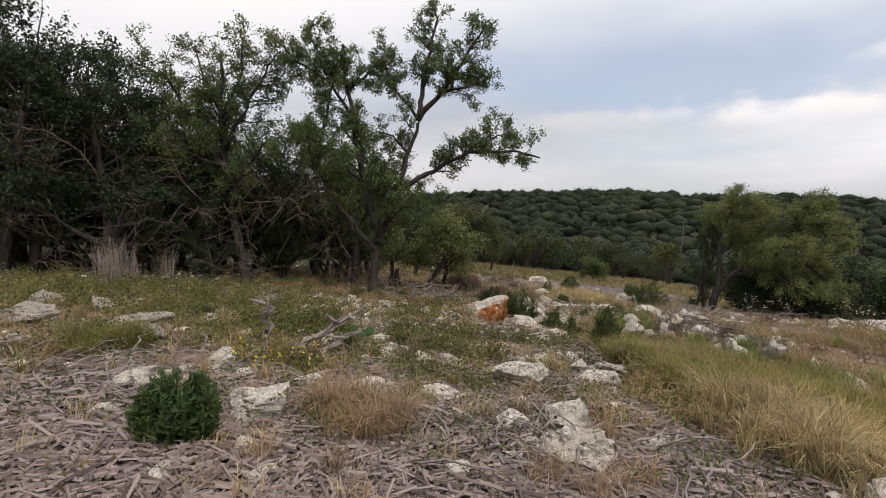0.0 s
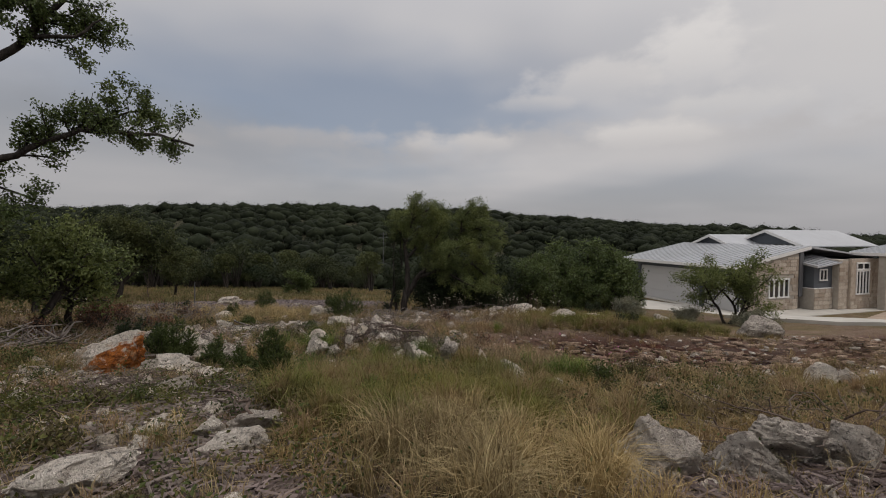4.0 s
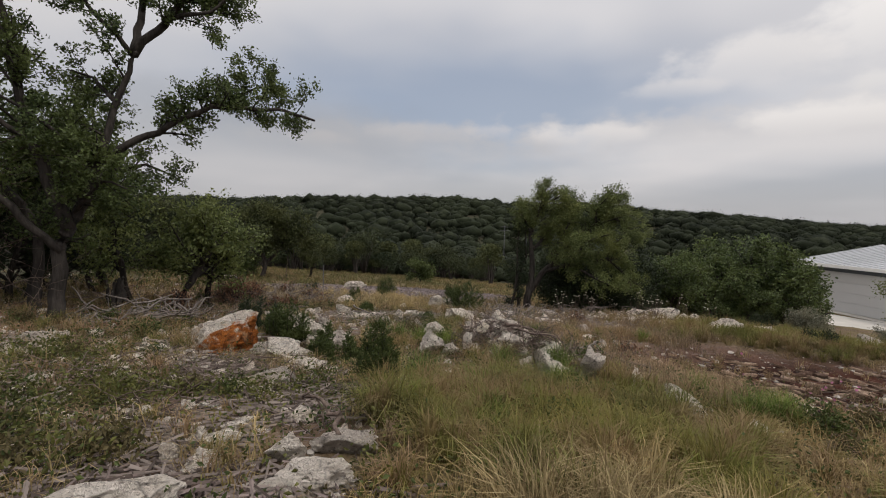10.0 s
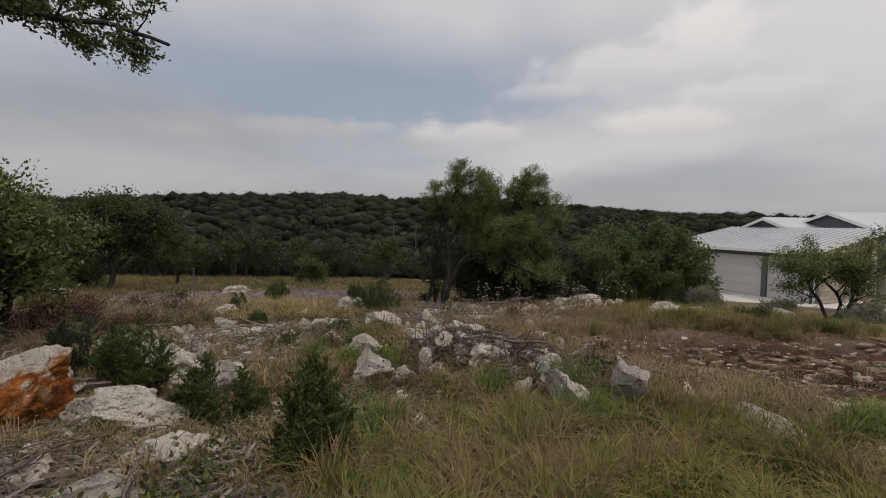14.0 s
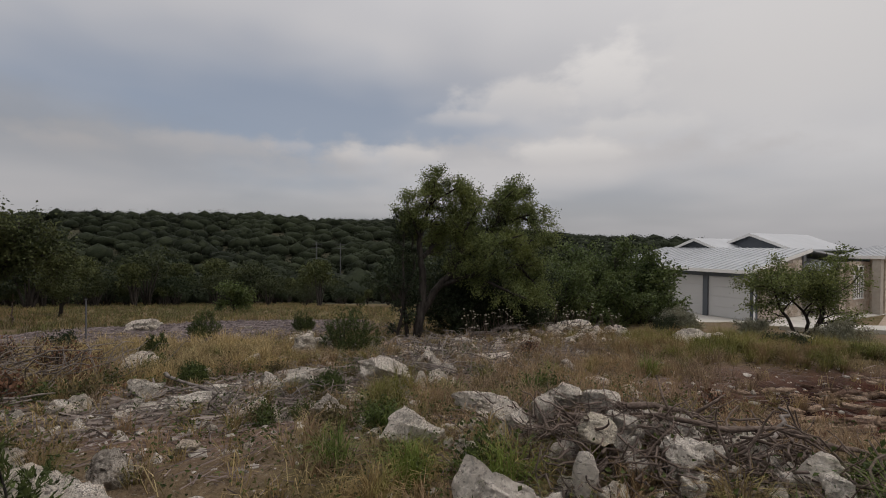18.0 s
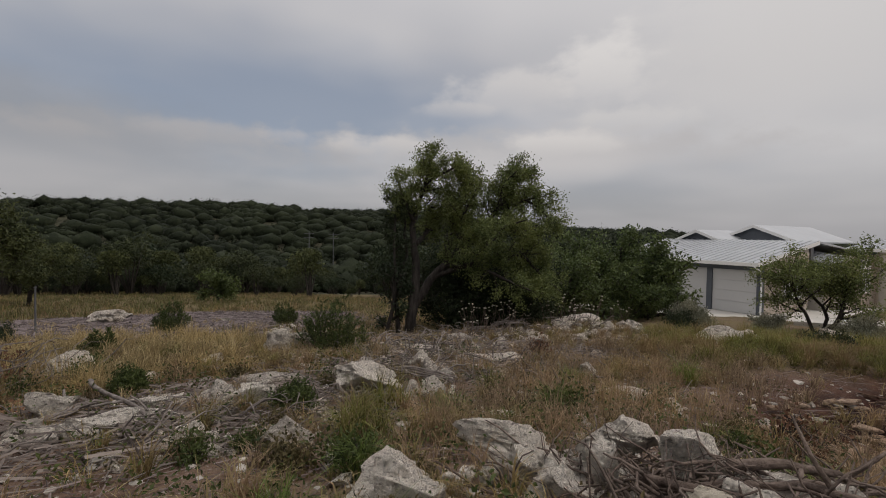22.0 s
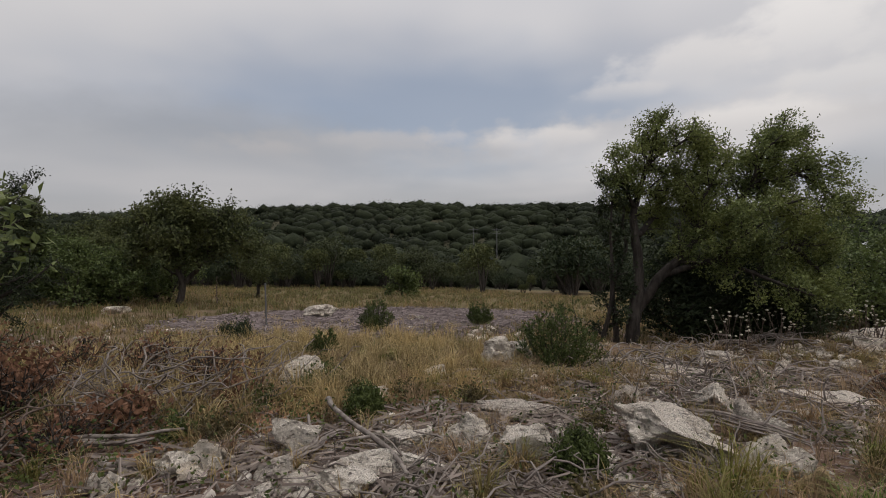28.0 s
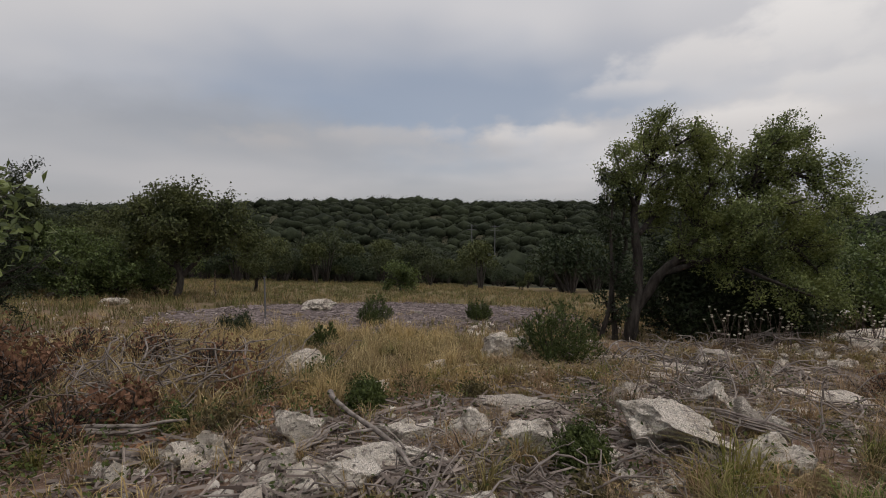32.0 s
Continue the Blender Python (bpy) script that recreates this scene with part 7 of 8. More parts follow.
sticks("wood_splinters", 65, 4200, (-3.5, 4.5, 4.2, 11.5), lambda x, y: np.maximum(bell(x, y, 1.2, 7.4, 2.0, 2.2, 0, 0.5), 0.7 * bell(x, y, -1.0, 9.5, 2.4, 1.8, 0, 0.5)) * (smooth_noise(np.stack([x, y], -1), 2.0, 58, 3) > -0.2), (0.08, 0.75), 0.010, M_SPLINTER, "grey splintered juniper wood strewn between the stones", "wood splinters", 0.06)
sticks("slab_splinters", 66, 3600, (1, 13, 12.6, 17.5), lambda x, y: np.maximum(bell(x, y, 4.2, 14.2, 2.4, 1.2, 0, 0.4), bell(x, y, 8.8, 14.6, 3.2, 1.4, -30, 0.4)), (0.08, 0.7), 0.010, M_SPLINTER, "grey splintered wood round the slabs and ledges", "wood splinters", 0.08)


def clumps(r, p, per, tall, radius, width, lean):
    """Blades for bunch grass at the places p."""
    n = len(p)
    k = np.repeat(np.arange(n), per)
    size = r.uniform(0.7, 1.25, n)[k]
    a, d = r.uniform(0, 6.283, len(k)), radius * np.sqrt(r.uniform(size=len(k))) * size
    b = p[k] + np.stack([np.cos(a) * d, np.sin(a) * d, np.full(len(k), -0.02)], -1)
    return blades(r, b, tall * size * r.uniform(0.55, 1.1, len(k)), width, r.uniform(lean[0], lean[1], len(k)))


def stony(x, y):
    """1 on the rocky ground round the slabs, the small stack and the stones before the oaks."""
    a = np.maximum(bell(x, y, 5.6, 14.0, 3.6, 1.5, -8, 0.35), bell(x, y, 9.6, 14.6, 2.4, 1.6, -30, 0.4))
    return np.maximum(np.maximum(a, bell(x, y, 2.6, 12.0, 1.5, 1.3, 0, 0.4)), 0.7 * bell(x, y, 0.9, 7.2, 1.5, 2.2, 0, 0.5))


def grass(name, seed, n, per, area, weight, tall, radius, width, lean, material, label):
    r = np.random.default_rng(seed)
    v, q, t = clumps(r, scatter(r, n, area, lambda x, y: weight(x, y) * (1 - 0.72 * stony(x, y)) * open_ground(x, y, (0.8 if tall > 0.5 else 0.4) if tall > 0.3 else 0)), per, tall, radius, width, lean)
    return tagged(solid(name, v, [q, t], material), label, "grass", kind="stuff")


straw_zone = lambda x, y: np.maximum(bell(x, y, 3.6, 18.2, 2.8, 2.4, 0, 0.4), np.maximum(0.9 * bell(x, y, 1.6, 17.2, 0.9, 0.8, 0, 0.4), 0.5 * bell(x, y, 3.3, 4.0, 1.0, 1.0, 0, 0.5)))
lush_zone = lambda x, y: np.maximum(bell(x, y, 4.0, 6.4, 1.6, 1.2, 0, 0.4), np.maximum(0.9 * bell(x, y, 14.6, 10.8, 3.2, 1.4, -25, 0.4), 0.22 * bell(x, y, 5.6, 13.0, 1.5, 0.8, 0, 0.4)))
grass("green_grass", 71, 640, 74, (1, 19, 3, 14), lush_zone, 0.5, 0.06, 0.0085, (0.15, 1.15), M_GREEN, "lush green bunch grass")
grass("dry_grass", 72, 380, 44, (0, 8, 2, 22), straw_zone, 0.5, 0.08, 0.008, (0.12, 0.85), M_STRAW, "tall straw-coloured dry grass")
grass("olive_grass", 73, 3900, 24, (-9, 19, -4, 26), lambda x, y: close(x, y) * zone_turf(x, y), 0.24, 0.075, 0.009, (0.25, 1.2), M_OLIVE, "olive-green tufts of thin grass")
grass("sparse_straw", 74, 2800, 17, (-9, 19, -4, 26), lambda x, y: close(x, y) * (0.25 + 0.7 * zone_turf(x, y)), 0.3, 0.09, 0.0075, (0.2, 1.15), M_STRAW, "sparse dry grass blades")
grass("field_grass", 75, 5200, 14, (-6, 26, 18, 62), lambda x, y: (1 - zone_mulch(x, y)) * 0.9, 0.34, 0.2, 0.017, (0.2, 1.0), M_FIELD, "yellow-green grass of the far clearing")
grass("field_straw", 76, 1500, 12, (-6, 26, 18, 62), lambda x, y: (1 - zone_mulch(x, y)) * np.clip(0.4 + smooth_noise(np.stack([x, y], -1), 0.35, 9, 2), 0, 1), 0.4, 0.38, 0.015, (0.2, 0.9), M_OLIVE, "dry olive patches of the far clearing")
grass("brown_tufts", 77, 380, 60, (-4, 14, 2, 18), lambda x, y: close(x, y), 0.36, 0.07, 0.006, (0.2, 1.0), M_BROWNGRASS, "brown dry bunch grass")
grass("brown_weeds", 78, 130, 60, (5.4, 9.5, 5.6, 11), lambda x, y: np.maximum(bell(x, y, 7.3, 8.2, 1.1, 1.2, 0, 0.4), 0.7 * bell(x, y, 6.2, 6.9, 0.7, 0.6, 0, 0.4)), 0.48, 0.09, 0.006, (0.1, 0.85), M_BROWNGRASS, "tall brown dry weeds beside the rubble heap")
# the big tufts near the start
grass("brown_bunch", 171, 6, 330, (-1.0, -0.2, 3.2, 3.9), lambda x, y: bell(x, y, -0.62, 3.5, 0.4, 0.3), 0.52, 0.13, 0.0055, (0.1, 1.0), M_BROWNGRASS, "brown dry bunch grass in the mulch")
grass("straw_bunch", 172, 30, 150, (2.2, 4.6, 2.8, 5.2), lambda x, y: bell(x, y, 3.35, 4.0, 0.9, 0.8), 0.62, 0.09, 0.0075, (0.15, 1.05), M_STRAW, "tall arching straw grass")
grass("green_bunch", 173, 30, 130, (1.7, 5.8, 3.2, 6.6), lambda x, y: bell(x, y, 4.1, 4.7, 1.4, 1.0), 0.55, 0.09, 0.009, (0.2, 1.05), M_GREEN, "tall arching green grass")
grass("green_tuft", 174, 5, 260, (-4.2, -3.2, 4.6, 5.4), lambda x, y: bell(x, y, -3.66, 5.0, 0.45, 0.3), 0.4, 0.16, 0.006, (0.2, 0.95), M_GREEN, "green grass tuft beside flat rocks")
grass("purple_stems", 175, 8, 70, (-8.0, -6.6, 9.4, 12.2), lambda x, y: np.maximum(bell(x, y, -7.3, 10.0, 0.4, 0.4), bell(x, y, -7.2, 11.8, 0.4, 0.4)), 1.05, 0.22, 0.008, (0.05, 0.35), M_DRYSTEM, "tall grey-purple dry grass stems at the wood edge")


def fringe(name, seed, per_rock, blade_count, tall, width, material, label):
    """Grass grown up round the feet of the larger rocks."""
    r = np.random.default_rng(seed)
    pts = []
    for cx, cy, cr, lone in rock_spots:
        if lone and cr > 0.09 and -7 < cx < 14 and cy < 20 and zone_mulch(np.array([cx]), np.array([cy]))[0] < 0.5:
            thin = 1 - 0.6 * float(stony(np.array([cx]), np.array([cy]))[0])
            for _ in range(int(thin * per_rock * (0.6 + 1.6 * cr))):
                a, q = r.uniform(0, 6.283), cr * r.uniform(1.0, 1.45)
                pts.append((cx + q * math.cos(a), cy + q * 0.85 * math.sin(a)))
    p = np.array(pts)
    line = np.interp(p[:, 1], (0, 1.7, 3, 7.5, 8.5, 11), (0, 1.4, 1.9, 2.05, 2.9, 3.0))
    p = p[(np.abs(p[:, 0] - line) > 0.45) | (p[:, 1] > 11.6)]
    p = np.concatenate([p, ground_z(p[:, 0], p[:, 1])[:, None]], 1)
    v, q, t = clumps(r, p, blade_count, tall, 0.06, width, (0.2, 1.1))
    return tagged(solid(name, v, [q, t], material), label, "grass", kind="stuff")


grass("fresh_tufts", 187, 34, 190, (3, 10, 6, 14), lambda x, y: close(x, y) * zone_turf(x, y), 0.46, 0.1, 0.0065, (0.25, 1.1), M_FRESH, "bright green tufts of bunch grass")
fringe("rock_side_grass", 181, 7, 26, 0.24, 0.007, M_OLIVE, "olive grass grown up round the rocks")
fringe("rock_side_straw", 182, 4, 18, 0.28, 0.006, M_STRAW, "dry grass grown up round the rocks")
fringe("rock_side_green", 183, 4, 26, 0.2, 0.007, M_GREEN, "fresh grass grown up round the rocks")
grass("olive_bunches", 184, 420, 70, (-6, 16, 3, 19), lambda x, y: close(x, y) * (0.2 + zone_turf(x, y)), 0.4, 0.05, 0.0065, (0.25, 1.15), M_OLIVE, "arching olive bunch grass")
grass("brown_stems", 186, 260, 34, (5, 12, 10, 15.5), lambda x, y: bell(x, y, 8.4, 12.6, 3.2, 2.2, 0, 0.4), 0.46, 0.09, 0.005, (0.1, 0.9), M_BROWNGRASS, "tall brown dry stems in the grass")
grass("green_bunches", 185, 170, 70, (-6, 16, 4, 19), lambda x, y: close(x, y) * (0.2 + zone_turf(x, y)), 0.36, 0.05, 0.0065, (0.25, 1.15), M_GREEN, "arching green bunch grass")


def weeds(name, seed, n, per, area, weight, tall, leaf, material, label):
    r = np.random.default_rng(seed)
    p = scatter(r, n, area, lambda x, y: weight(x, y) * (1 - 0.5 * stony(x, y) * (tall > 0.05)) * open_ground(x, y))
    k = np.repeat(np.arange(n), per)
    c = p[k] + np.stack([r.normal(0, 0.11, len(k)), r.normal(0, 0.11, len(k)), np.abs(r.normal(0, tall, len(k)))], -1)
    v, f = leaf_quads(r, c, leaf[0], leaf[1])
    return tagged(solid(name, v, f, material), label, "weeds", kind="stuff")


weeds("low_weeds", 81, 2500, 28, (-9, 18, -4, 24), lambda x, y: close(x, y) * (0.25 + zone_turf(x, y)), 0.09, (0.045, 0.022), M_WEED, "low broad-leaved weeds")
weeds("herb_carpet", 83, 480, 46, (-4.5, 2.5, 4.6, 10.5), lambda x, y: bell(x, y, -0.8, 7.0, 2.8, 2.0, -20, 0.5) * (0.06 + 0.94 * (smooth_noise(np.stack([x, y], -1), 2.6, 55, 3) > 0.15)), 0.12, (0.045, 0.024), M_HERB, "dark green low herbs between the stones")
weeds("wood_edge_herbs", 84, 420, 46, (-9, -2, 6, 11.5), lambda x, y: bell(x, y, -5.4, 8.6, 3.0, 2.0, 15, 0.5), 0.15, (0.05, 0.026), M_HERB, "green herbs along the edge of the wood")
weeds("dark_weeds", 82, 1000, 40, (-7, 9, 3, 16), lambda x, y: close(x, y), 0.13, (0.04, 0.022), M_BUSH, "dark green low herbs")

weeds("yellow_flowers", 85, 14, 12, (-2.6, -1.2, 4.5, 5.6), lambda x, y: bell(x, y, -1.75, 5.0, 0.5, 0.4, 0, 0.3), 0.14, (0.035, 0.03), M_YELLOW, "small yellow flowers among herbs")
weeds("pink_flowers", 86, 7, 5, (7.5, 10, 6.0, 8.2), lambda x, y: bell(x, y, 8.6, 7.0, 0.9, 0.7, 0, 0.3), 0.3, (0.045, 0.035), M_PINK, "pink thistle heads above the dry weeds")

weeds("dry_leaves", 87, 260, 26, (0.0, 4.0, 14.8, 18.0), lambda x, y: np.maximum(bell(x, y, 1.6, 16.2, 1.5, 1.0, 0, 0.4), 0.6 * bell(x, y, 2.9, 16.0, 0.8, 0.8, 0, 0.4)), 0.035, (0.06, 0.036), M_DRYLEAF, "red-brown dry leaves fallen on the soil")
weeds("oak_leaf_litter", 88, 260, 22, (-6, 1.5, 10.5, 15.5), lambda x, y: bell(x, y, -2.2, 12.9, 3.4, 1.8, 0, 0.5), 0.02, (0.05, 0.03), M_DRYLEAF, "brown dry leaves under the oaks")

# ---- shrubs ----
def juniper(x, y, h, w, label, seed, leaf=M_BUSH, stems=16):
    """A young juniper: many rising feathery shoots clad in needles."""
    r = np.random.default_rng(seed)
    wood, pts, ways = Heap(), [], []
    for k in range(stems):
        a = r.uniform(0, 6.283)
        reach = w * 0.5 * math.sqrt(r.uniform())
        top = np.array([math.cos(a) * reach, math.sin(a) * reach, h * (1.05 - 0.75 * (reach / (w * 0.5)) ** 2) * r.uniform(0.75, 1.05)])
        base = top * np.array([0.25, 0.25, 0]) + np.array([0, 0, -0.02])
        line = [base + (top - base) * t + np.array([math.cos(a), math.sin(a), 0]) * 0.12 * w * math.sin(t * 3.1) for t in np.linspace(0, 1, 6)]
        tube(wood, line, 0.011 * np.linspace(1, 0.25, 6), 4)
        for t in np.linspace(0.15, 1, 9):
            q = np.array([np.interp(t, np.linspace(0, 1, 6), [p[i] for p in line]) for i in range(3)])
            for _ in range(3):
                d = unit(np.array([r.normal(), r.normal(), 1.1]))
                ln = h * 0.26 * (1.15 - 0.7 * t) + 0.03
                n = 12
                s = r.uniform(0.1, 1.0, (n, 1))
                pts.append(q + d * ln * s + r.normal(size=(n, 3)) * 0.008)
                ways.append(np.repeat(d[None], n, 0))
    base = thing("shrub", pose(x, y, gz(x, y)), label, "shrub", "young junipers")
    wood.make("stem", M_BARK, base, "", True)
    v, f = leaf_quads(r, np.concatenate(pts), 0.06, 0.014, np.concatenate(ways) * 1.3, 0.6)
    solid("foliage", v, f, leaf, base)
    return base


def shrub(x, y, h, w, label, seed, leaf=M_BUSH, stems=7, per=10, size=(0.06, 0.022), spread=0.05, category="shrub", group="shrubs", opt=SHRUB):
    r = np.random.default_rng(seed)
    rows = [(r.normal() * w * 0.1, r.normal() * w * 0.1, r.normal() * w / h * 0.5, r.normal() * w / h * 0.5, h * r.uniform(0.6, 0.85), 0.012) for _ in range(stems)]
    return tree("shrub", x, y, label, seed, rows, opt, leaf, per, spread, size, M_BARK, group, way=np.array([0, 0, 1.1]), category=category, sink=0.03)


juniper(-1.75, 2.95, 0.48, 0.5, "dense feathery young green juniper in the mulch", 501, M_YOUNG, 26)
juniper(2.78, 7.75, 0.64, 0.46, "young green juniper bush in dry grass", 502, M_BUSH, 18)
juniper(2.5, 9.75, 0.66, 0.95, "green spiky juniper shrub beside the white rocks", 503, M_BUSH, 26)
juniper(1.9, 11.2, 0.75, 0.95, "green spiky juniper shrub behind the rusty boulder", 504, M_BUSH, 26)
juniper(1.35, 11.9, 0.68, 0.9, "dark green juniper shrub behind the rusty boulder", 505, M_CEDAR, 18)
juniper(7.55, 16.75, 1.05, 1.25, "bushy dark green juniper in front of the oak", 506, M_BUSH, 26)
shrub(4.08, 15.55, 0.36, 0.5, "small green herb bush between the rocks", 507, M_BUSH, 9, 10, (0.045, 0.02), 0.04)
shrub(5.1, 13.55, 0.38, 0.45, "small green herb bush beside a grey rock", 508, M_BUSH, 9, 10, (0.04, 0.02), 0.04)
juniper(6.1, 22.3, 0.8, 0.9, "green shrub in the dry grass", 509, M_BUSH, 18)
shrub(2.9, 21.0, 0.6, 0.7, "dark green shrub in the clearing", 510, M_CEDAR, 9, 10)
juniper(9.2, 22.5, 0.7, 0.8, "green shrub at the edge of the mulch", 511, M_BUSH, 18)
juniper(4.15, 18.6, 0.5, 0.5, "small green juniper in the dry grass", 517, M_BUSH, 14)
shrub(17.8, 14.0, 0.8, 1.0, "round dark shrub on the bank", 512, M_CEDAR, 10, 11)
shrub(23.6, 10.2, 0.9, 1.3, "grey-green shrub with pale leaves beside the small oak", 514, M_PALELEAF, 12, 8, (0.07, 0.03), 0.07)
shrub(22.8, 12.8, 0.9, 1.2, "grey-green shrub with pale leaves beside the small oak", 515, M_PALELEAF, 12, 8, (0.07, 0.03), 0.07)
shrub(21.6, 14.9, 1.0, 1.3, "pale flowering shrub at the foot of the oak thicket", 516, M_PALELEAF, 13, 10, (0.07, 0.035), 0.07)
shrub(14.5, 10.2, 0.55, 0.75, "dark green shrub at the foot of the small oak", 513, M_CEDAR, 10, 10)


# ---- dead wood ----
def tangle(name, cx, cy, rx, ry, turn, height, count, length, radius, seed, label, material=M_DEAD, category="brush pile", kind="stuff", lift=(0.1, 1.05)):
    """Bent sticks thrown together in a heap."""
    r = np.random.default_rng(seed)
    c, q = math.cos(radians(turn)), math.sin(radians(turn))
    h = Heap()
    for i in range(count):
        d, a = math.sqrt(r.uniform()), r.uniform(0, 6.283)
        u, v = rx * d * math.cos(a), ry * d * math.sin(a)
        x, y = cx + u * c - v * q, cy + u * q + v * c
        p = np.array([x, y, gz(x, y) + 0.02 + height * (1 - d) * r.uniform(*lift)])
        way = unit(np.array([r.normal(), r.normal(), r.normal() * 0.22]))
        ln = length * r.uniform(0.35, 1.25)
        pts = []
        for k in range(6):
            pts.append(p.copy())
            way = unit(way + r.normal(size=3) * 0.34)
            p = p + way * ln / 5
            p[2] = min(max(p[2], gz(p[0], p[1]) + 0.005), gz(p[0], p[1]) + height * 1.15 + 0.08)
        rad = radius * r.uniform(0.35, 1.3)
        tube(h, pts, rad * np.linspace(1, 0.45, 6), 5)
    ob = h.make(name, material, None, "", True)
    return tagged(ob, label, category, kind=kind)


def fallen(x0, y0, z0, x1, y1, z1, radius, seed, label, material=M_DEAD, wob=0.05, fork=1):
    """A fallen limb from point to point; z is the height above the ground."""
    r = np.random.default_rng(seed)
    n = 14
    t = np.linspace(0, 1, n)
    line = np.stack([x0 + (x1 - x0) * t, y0 + (y1 - y0) * t, (gz(x0, y0) + z0) * (1 - t) + (gz(x1, y1) + z1) * t], -1)
    w = np.cumsum(r.normal(size=(n, 3)) * wob * np.array([1, 1, 0.4]), axis=0)
    line = line + w - t[:, None] * w[-1:]
    h = Heap()
    if radius > 0.035:
        for k in range(9):
            a, q = k * 0.7 + r.uniform(0, 0.5), r.uniform(0.35, 0.95)
            off = np.array([math.cos(a) * radius * q, math.sin(a) * radius * q * 0.6, math.sin(a * 1.3) * radius * q * 0.7])
            i0, i1 = r.integers(0, 4), r.integers(n - 5, n)
            jit = np.cumsum(r.normal(size=(n, 3)) * 0.006, axis=0)
            tube(h, (line + off + jit)[i0:i1], radius * r.uniform(0.25, 0.5) * np.linspace(1, 0.45, i1 - i0), 5)
    else:
        tube(h, line, radius * np.linspace(1, 0.5, n) * r.uniform(0.85, 1.15, n), 7)
    for k in range(fork):
        j = r.integers(4, 11)
        way = unit(line[j] - line[j - 1] + r.normal(size=3) * 0.6)
        tube(h, [line[j], line[j] + way * 0.15, line[j] + way * 0.3 + r.normal(size=3) * 0.03], radius * np.array([0.5, 0.4, 0.2]), 6)
    return tagged(h.make("fallen_branch", material, None, "", True), label, "fallen branch", "fallen branches")


tangle("root_tangle", 5.6, 9.05, 1.8, 0.75, -80, 0.36, 900, 0.42, 0.009, 601, "grey-brown roots and sticks woven through the rubble heap", M_TWIG, "roots", lift=(0.35, 1.0))
tangle("root_tangle", 5.1, 9.55, 1.0, 0.85, -60, 0.42, 700, 0.36, 0.008, 611, "dark thin roots matted between the rubble heap stones", M_TWIG, "roots", lift=(0.5, 1.15))
tangle("brush_pile", 2.1, 16.6, 1.6, 1.1, 10, 0.42, 420, 0.9, 0.011, 602, "low heap of grey brush and twigs", M_DEAD)
tangle("brush_pile", 0.9, 15.6, 1.2, 0.9, 0, 0.3, 160, 0.8, 0.011, 603, "brown withered brush on the soil", M_TWIG)
tangle("brush_pile", -0.7, 12.7, 1.5, 0.7, 0, 0.38, 150, 0.9, 0.018, 604, "grey dead limbs piled at the foot of the oak", M_DEAD)
tangle("stick_litter", 8.9, 15.7, 1.9, 0.9, -40, 0.2, 170, 0.8, 0.018, 605, "grey dead sticks over the low rubble", M_DEAD)
tangle("stick_litter", 12.0, 16.0, 2.6, 0.8, -35, 0.22, 170, 0.9, 0.015, 606, "grey dead sticks along the bank", M_DEAD)
tangle("stick_litter", 3.8, 14.2, 1.6, 1.0, 0, 0.06, 130, 0.6, 0.009, 607, "thin dry sticks among the slabs", M_DEAD)
tangle("stick_litter", 1.5, 8.7, 1.2, 0.9, 0, 0.08, 130, 0.5, 0.008, 612, "brown dead sticks among the stones", M_TWIG)
tangle("stick_litter", 0.9, 3.2, 1.2, 0.8, 0, 0.12, 110, 0.7, 0.012, 608, "stripped juniper sticks in the mulch", M_DEAD)
tangle("stick_litter", -2.8, 4.2, 1.6, 1.0, 0, 0.08, 90, 0.9, 0.012, 609, "stripped juniper sticks in the mulch", M_DEAD)
tangle("stick_litter", 8.0, 14.0, 1.9, 1.2, -40, 0.26, 300, 0.6, 0.011, 613, "grey dead sticks over the rocks and grass", M_DEAD)
tangle("stick_litter", 5.0, 13.4, 1.7, 1.0, 0, 0.16, 260, 0.55, 0.009, 614, "thin dead sticks round the slabs", M_DEAD)
tangle("stick_litter", 0.8, 8.2, 1.6, 1.3, 0, 0.12, 340, 0.5, 0.008, 615, "brown dead sticks over the stony soil", M_TWIG)
tangle("stick_litter", 9.4, 12.2, 1.8, 1.2, 0, 0.3, 160, 0.6, 0.006, 616, "dry stalks leaning in the grass", M_DEAD)
tangle("stick_litter", 1.8, 19.4, 1.6, 1.0, 0, 0.3, 120, 0.9, 0.012, 610, "dead brush in the dry grass", M_TWIG)
tangle("stick_litter", 6.7, 2.9, 1.6, 1.0, 0, 0.16, 120, 0.8, 0.012, 611, "grey roots over the rocks", M_TWIG)
fallen(3.68, 15.5, 0.22, 3.93, 13.55, 0.05, 0.028, 620, "straight grey dead branch across the slab", M_DEAD, 0.012)
fallen(3.0, 14.2, 0.03, 3.8, 14.85, 0.12, 0.05, 621, "split grey juniper log beside the slab", M_DEAD, 0.02)
fallen(0.9, 15.4, 0.06, 2.5, 15.1, 0.12, 0.06, 622, "split grey juniper log, weathered", M_DEAD, 0.025)
fallen(1.9, 14.75, 0.03, 2.7, 14.5, 0.03, 0.05, 623, "short grey log on pebbles", M_DEAD, 0.015)
fallen(5.34, 9.58, 0.38, 5.83, 9.11, 0.26, 0.026, 624, "grey twisted root across the rubble heap", M_TWIG, 0.035, 3)
fallen(6.2, 8.95, 0.2, 6.75, 8.9, 0.5, 0.02, 625, "grey root end sticking out of the rubble heap", M_DEAD, 0.03, 2)
fallen(5.0, 9.9, 0.3, 5.6, 8.6, 0.34, 0.025, 626, "grey root woven over the rubble heap", M_TWIG, 0.05, 3)
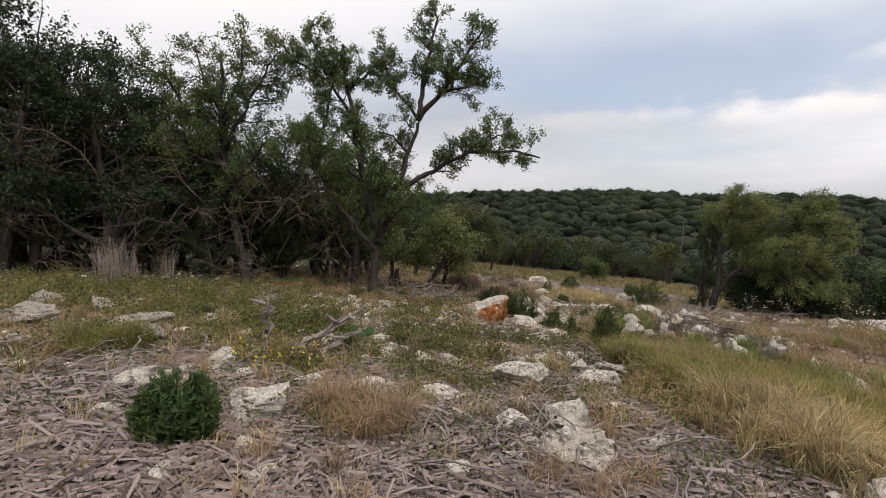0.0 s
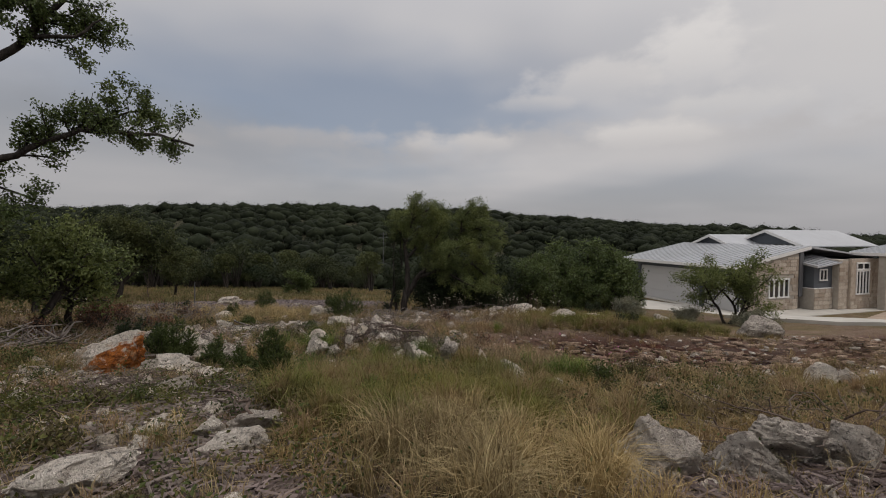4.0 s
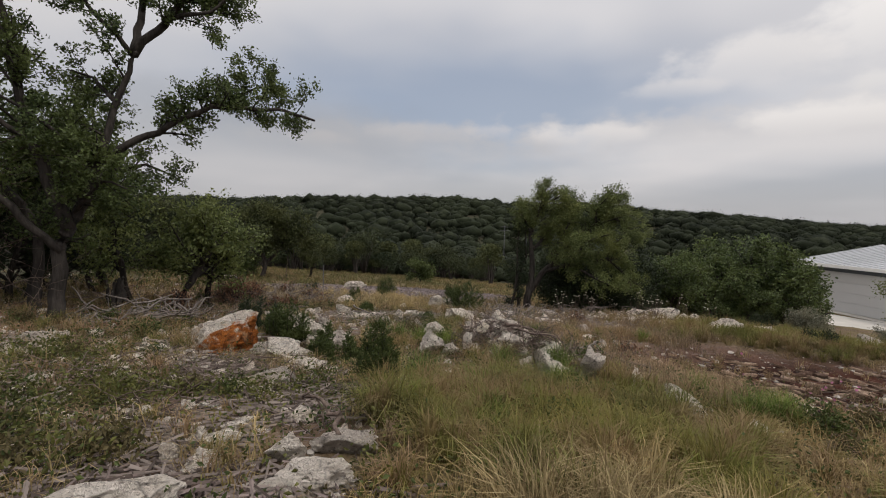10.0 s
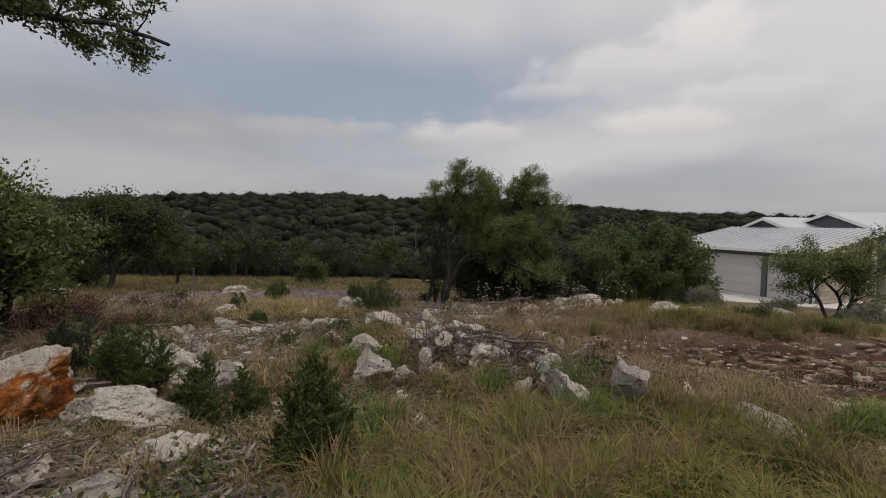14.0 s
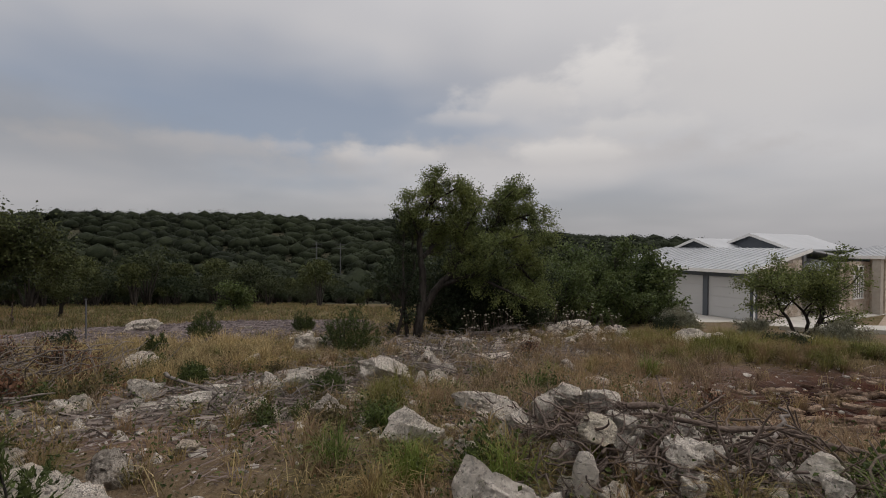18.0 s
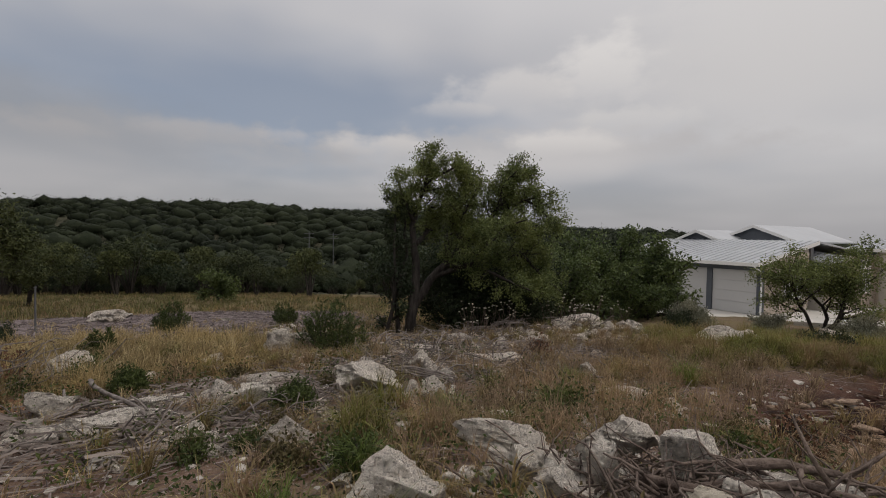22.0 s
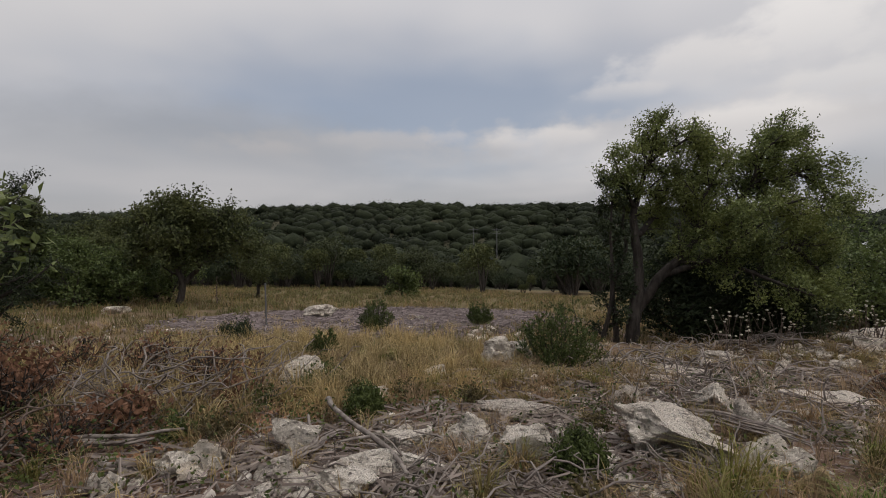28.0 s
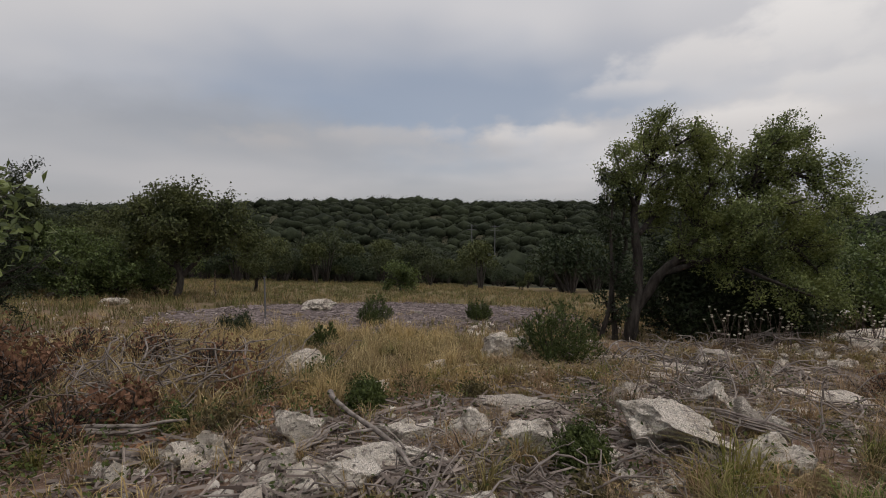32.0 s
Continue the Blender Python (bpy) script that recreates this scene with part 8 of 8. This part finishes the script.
fallen(6.7, 13.9, 0.2, 7.4, 12.9, 0.05, 0.04, 627, "grey branch beside stacked rocks", M_DEAD, 0.02)
fallen(-1.98, 5.42, 0.02, -2.05, 5.6, 0.75, 0.05, 628, "upright splintered grey stump")
fallen(-1.9, 5.45, 0.05, -1.15, 6.1, 0.62, 0.06, 629, "leaning silver-grey splintered log", M_DEAD, 0.03, 2)
fallen(-1.6, 5.4, 0.05, -1.0, 6.0, 0.4, 0.04, 630, "leaning silver-grey splintered log", M_DEAD, 0.03, 2)
fallen(2.15, 5.9, 0.1, 1.95, 6.5, 0.35, 0.02, 631, "thin bent dead stick", M_TWIG)
fallen(11.2, 17.2, 0.1, 13.2, 16.2, 0.3, 0.05, 632, "grey dead limb under the oak", M_DEAD, 0.08, 3)
fallen(9.6, 17.4, 0.1, 10.9, 17.0, 0.1, 0.05, 633, "grey dead limb under the oak", M_DEAD, 0.08, 3)
fallen(6.1, 9.2, 0.1, 6.9, 7.9, 0.25, 0.03, 634, "grey stick at the edge of the red cut", M_TWIG)
fallen(-0.9, 12.3, 0.05, 0.4, 12.5, 0.3, 0.05, 635, "grey dead limb at the foot of the oak", M_DEAD, 0.05, 3)

stump = fallen(-1.55, 14.3, -0.05, -1.55, 14.32, 0.75, 0.16, 640, "dark cut oak stump with a pale top", M_BARK, 0.01, 0)
stump.name = "tree_stump"
tagged(stump, category="stump", group="stumps")

fallen(1.99, 32.06, -0.05, 2.14, 32.06, 1.25, 0.03, 641, "crooked bare dead sapling in the clearing", M_TWIG, 0.05, 3)
fallen(-1.58, 35.29, -0.05, -1.58, 35.29, 0.95, 0.1, 642, "upright grey snag at the edge of the clearing", M_DEAD, 0.01, 1)

post = thing("fence_post", pose(3.56, 23.8, gz(3.56, 23.8)), "thin rusty steel fence post standing in the grass", "post")
box("shaft", -0.02, 0.02, -0.015, 0.015, -0.2, 1.15, M_TRIM, post)
box("cap", -0.03, 0.03, -0.025, 0.025, 1.15, 1.18, M_TRIM, post)

# withered brush with red-brown leaves
shrub(0.75, 16.6, 0.75, 0.8, "withered shrub with red-brown leaves", 520, M_REDLEAF, 9, 5, (0.07, 0.04), 0.07)
shrub(1.9, 15.7, 0.4, 0.9, "withered low brush with brown leaves", 521, M_REDLEAF, 9, 2, (0.07, 0.04), 0.08)
shrub(2.8, 16.3, 0.35, 0.9, "withered low brush with brown leaves", 522, M_REDLEAF, 9, 2, (0.07, 0.04), 0.08)

# seed-headed weeds along the bank
def seed_weed(x, y, h, seed):
    r = np.random.default_rng(seed)
    base = thing("seed_head_weed", pose(x, y, gz(x, y)), "tall dry weed with small white seed heads", "weed", "seed head weeds")
    for k in range(4):
        hs = Heap()
        way = np.array([r.normal() * 0.25, r.normal() * 0.25, 1.0])
        end = way * h * r.uniform(0.75, 1.05)
        tube(hs, [np.zeros(3), end * 0.5 + r.normal(size=3) * 0.02, end], [0.006, 0.005, 0.003], 4)
        stem = hs.make("stem", M_TWIG, base)
        v, f = ICO[2]
        solid("seed_head", (v * (1 + r.normal(0, 0.2, (len(v), 1)))) * np.array([0.022, 0.022, 0.014]) + end, f, M_FLOWER, stem)
    return base


r = np.random.default_rng(91)
for k in range(30):
    u = r.uniform()
    x, y = 9.8 + 6.5 * u + r.normal() * 0.4, 16.9 - 1.6 * u + r.normal() * 0.5
    seed_weed(x, y, r.uniform(0.45, 0.9), 700 + k)

# prickly pear
pear = thing("prickly_pear", pose(-1.2, 6.6, gz(-1.2, 6.6)), "small prickly pear cactus with flat green pads", "cactus")
for k, (px, pz, w, h, tilt) in enumerate(((0, 0.0, 0.15, 0.21, 8), (0.09, 0.13, 0.13, 0.17, 28), (-0.07, 0.14, 0.13, 0.18, -25), (0.16, 0.0, 0.12, 0.16, 35), (-0.14, 0.0, 0.12, 0.16, -30))):
    v, f = ICO[3]
    pad = solid("pad", v * np.array([w / 2, 0.018, h / 2]) + np.array([0, 0, h / 2]), f, M_CACTUS, pear, "", True)
    pad.matrix_basis = pose(px, 0.03 * k - 0.05, pz, 0, tilt, 15 * k)

# far power poles above the valley trees
for az, d, top in ((-27.5, 150, 0.9), (-30.3, 150, 0.7)):
    x, y = 3 + d * math.sin(radians(-az)), 8 + d * math.cos(radians(az))
    pole = thing("power_pole", pose(x, y, gz(x, y), 0, 0, az), "wooden power pole with crossarms above the trees", "power pole", "power poles")
    z1 = top - gz(x, y)
    box("pole_shaft", -0.13, 0.13, -0.13, 0.13, -0.5, z1, M_TRIM, pole)
    for q in (0.5, 1.7):
        box("crossarm", -1.5, 1.5, -0.1, 0.1, z1 - q - 0.14, z1 - q, M_TRIM, pole)


# low herbs among the stones
herb = shrub(-1.3, 6.2, 0.32, 0.5, "low dark green herb with small leaves", 530, M_BUSH, 8, 12, (0.045, 0.026), 0.06, "herb", "low herbs", dict(SHRUB, levels=1, kids=(5,)))
herb_b = shrub(0.2, 6.1, 0.26, 0.45, "low yellow-green herb with small leaves", 531, M_WEED, 8, 12, (0.045, 0.024), 0.06, "herb", "low herbs", dict(SHRUB, levels=1, kids=(5,)))
r = np.random.default_rng(95)
for k, q in enumerate(scatter(r, 90, (-6, 9, 4.2, 17), lambda x, y: close(x, y) * (1 - zone_mulch(x, y)) * open_ground(x, y, 0.7))):
    copy_thing((herb, herb_b)[k % 2], pose(q[0], q[1], q[2], 0, 0, r.uniform(0, 360)) @ Matrix.Scale(r.uniform(0.5, 1.15), 4))


# bare brush standing among the brown leaves
for k, (x, y, h) in enumerate(((0.4, 15.2, 0.7), (1.1, 16.1, 0.8), (1.6, 15.2, 0.5), (2.6, 16.9, 0.7), (1.9, 17.5, 0.8), (0.2, 17.3, 0.9), (3.0, 17.6, 0.6), (-0.4, 14.2, 0.7), (0.9, 18.3, 0.7), (7.1, 8.9, 0.5), (8.0, 9.7, 0.5), (9.6, 13.4, 0.5))):
    shrub(x, y, h, h * 1.1, "bare brown brush with a few dry leaves", 540 + k, M_REDLEAF, 8, 1, (0.05, 0.03), 0.05, "brush", "bare brush")
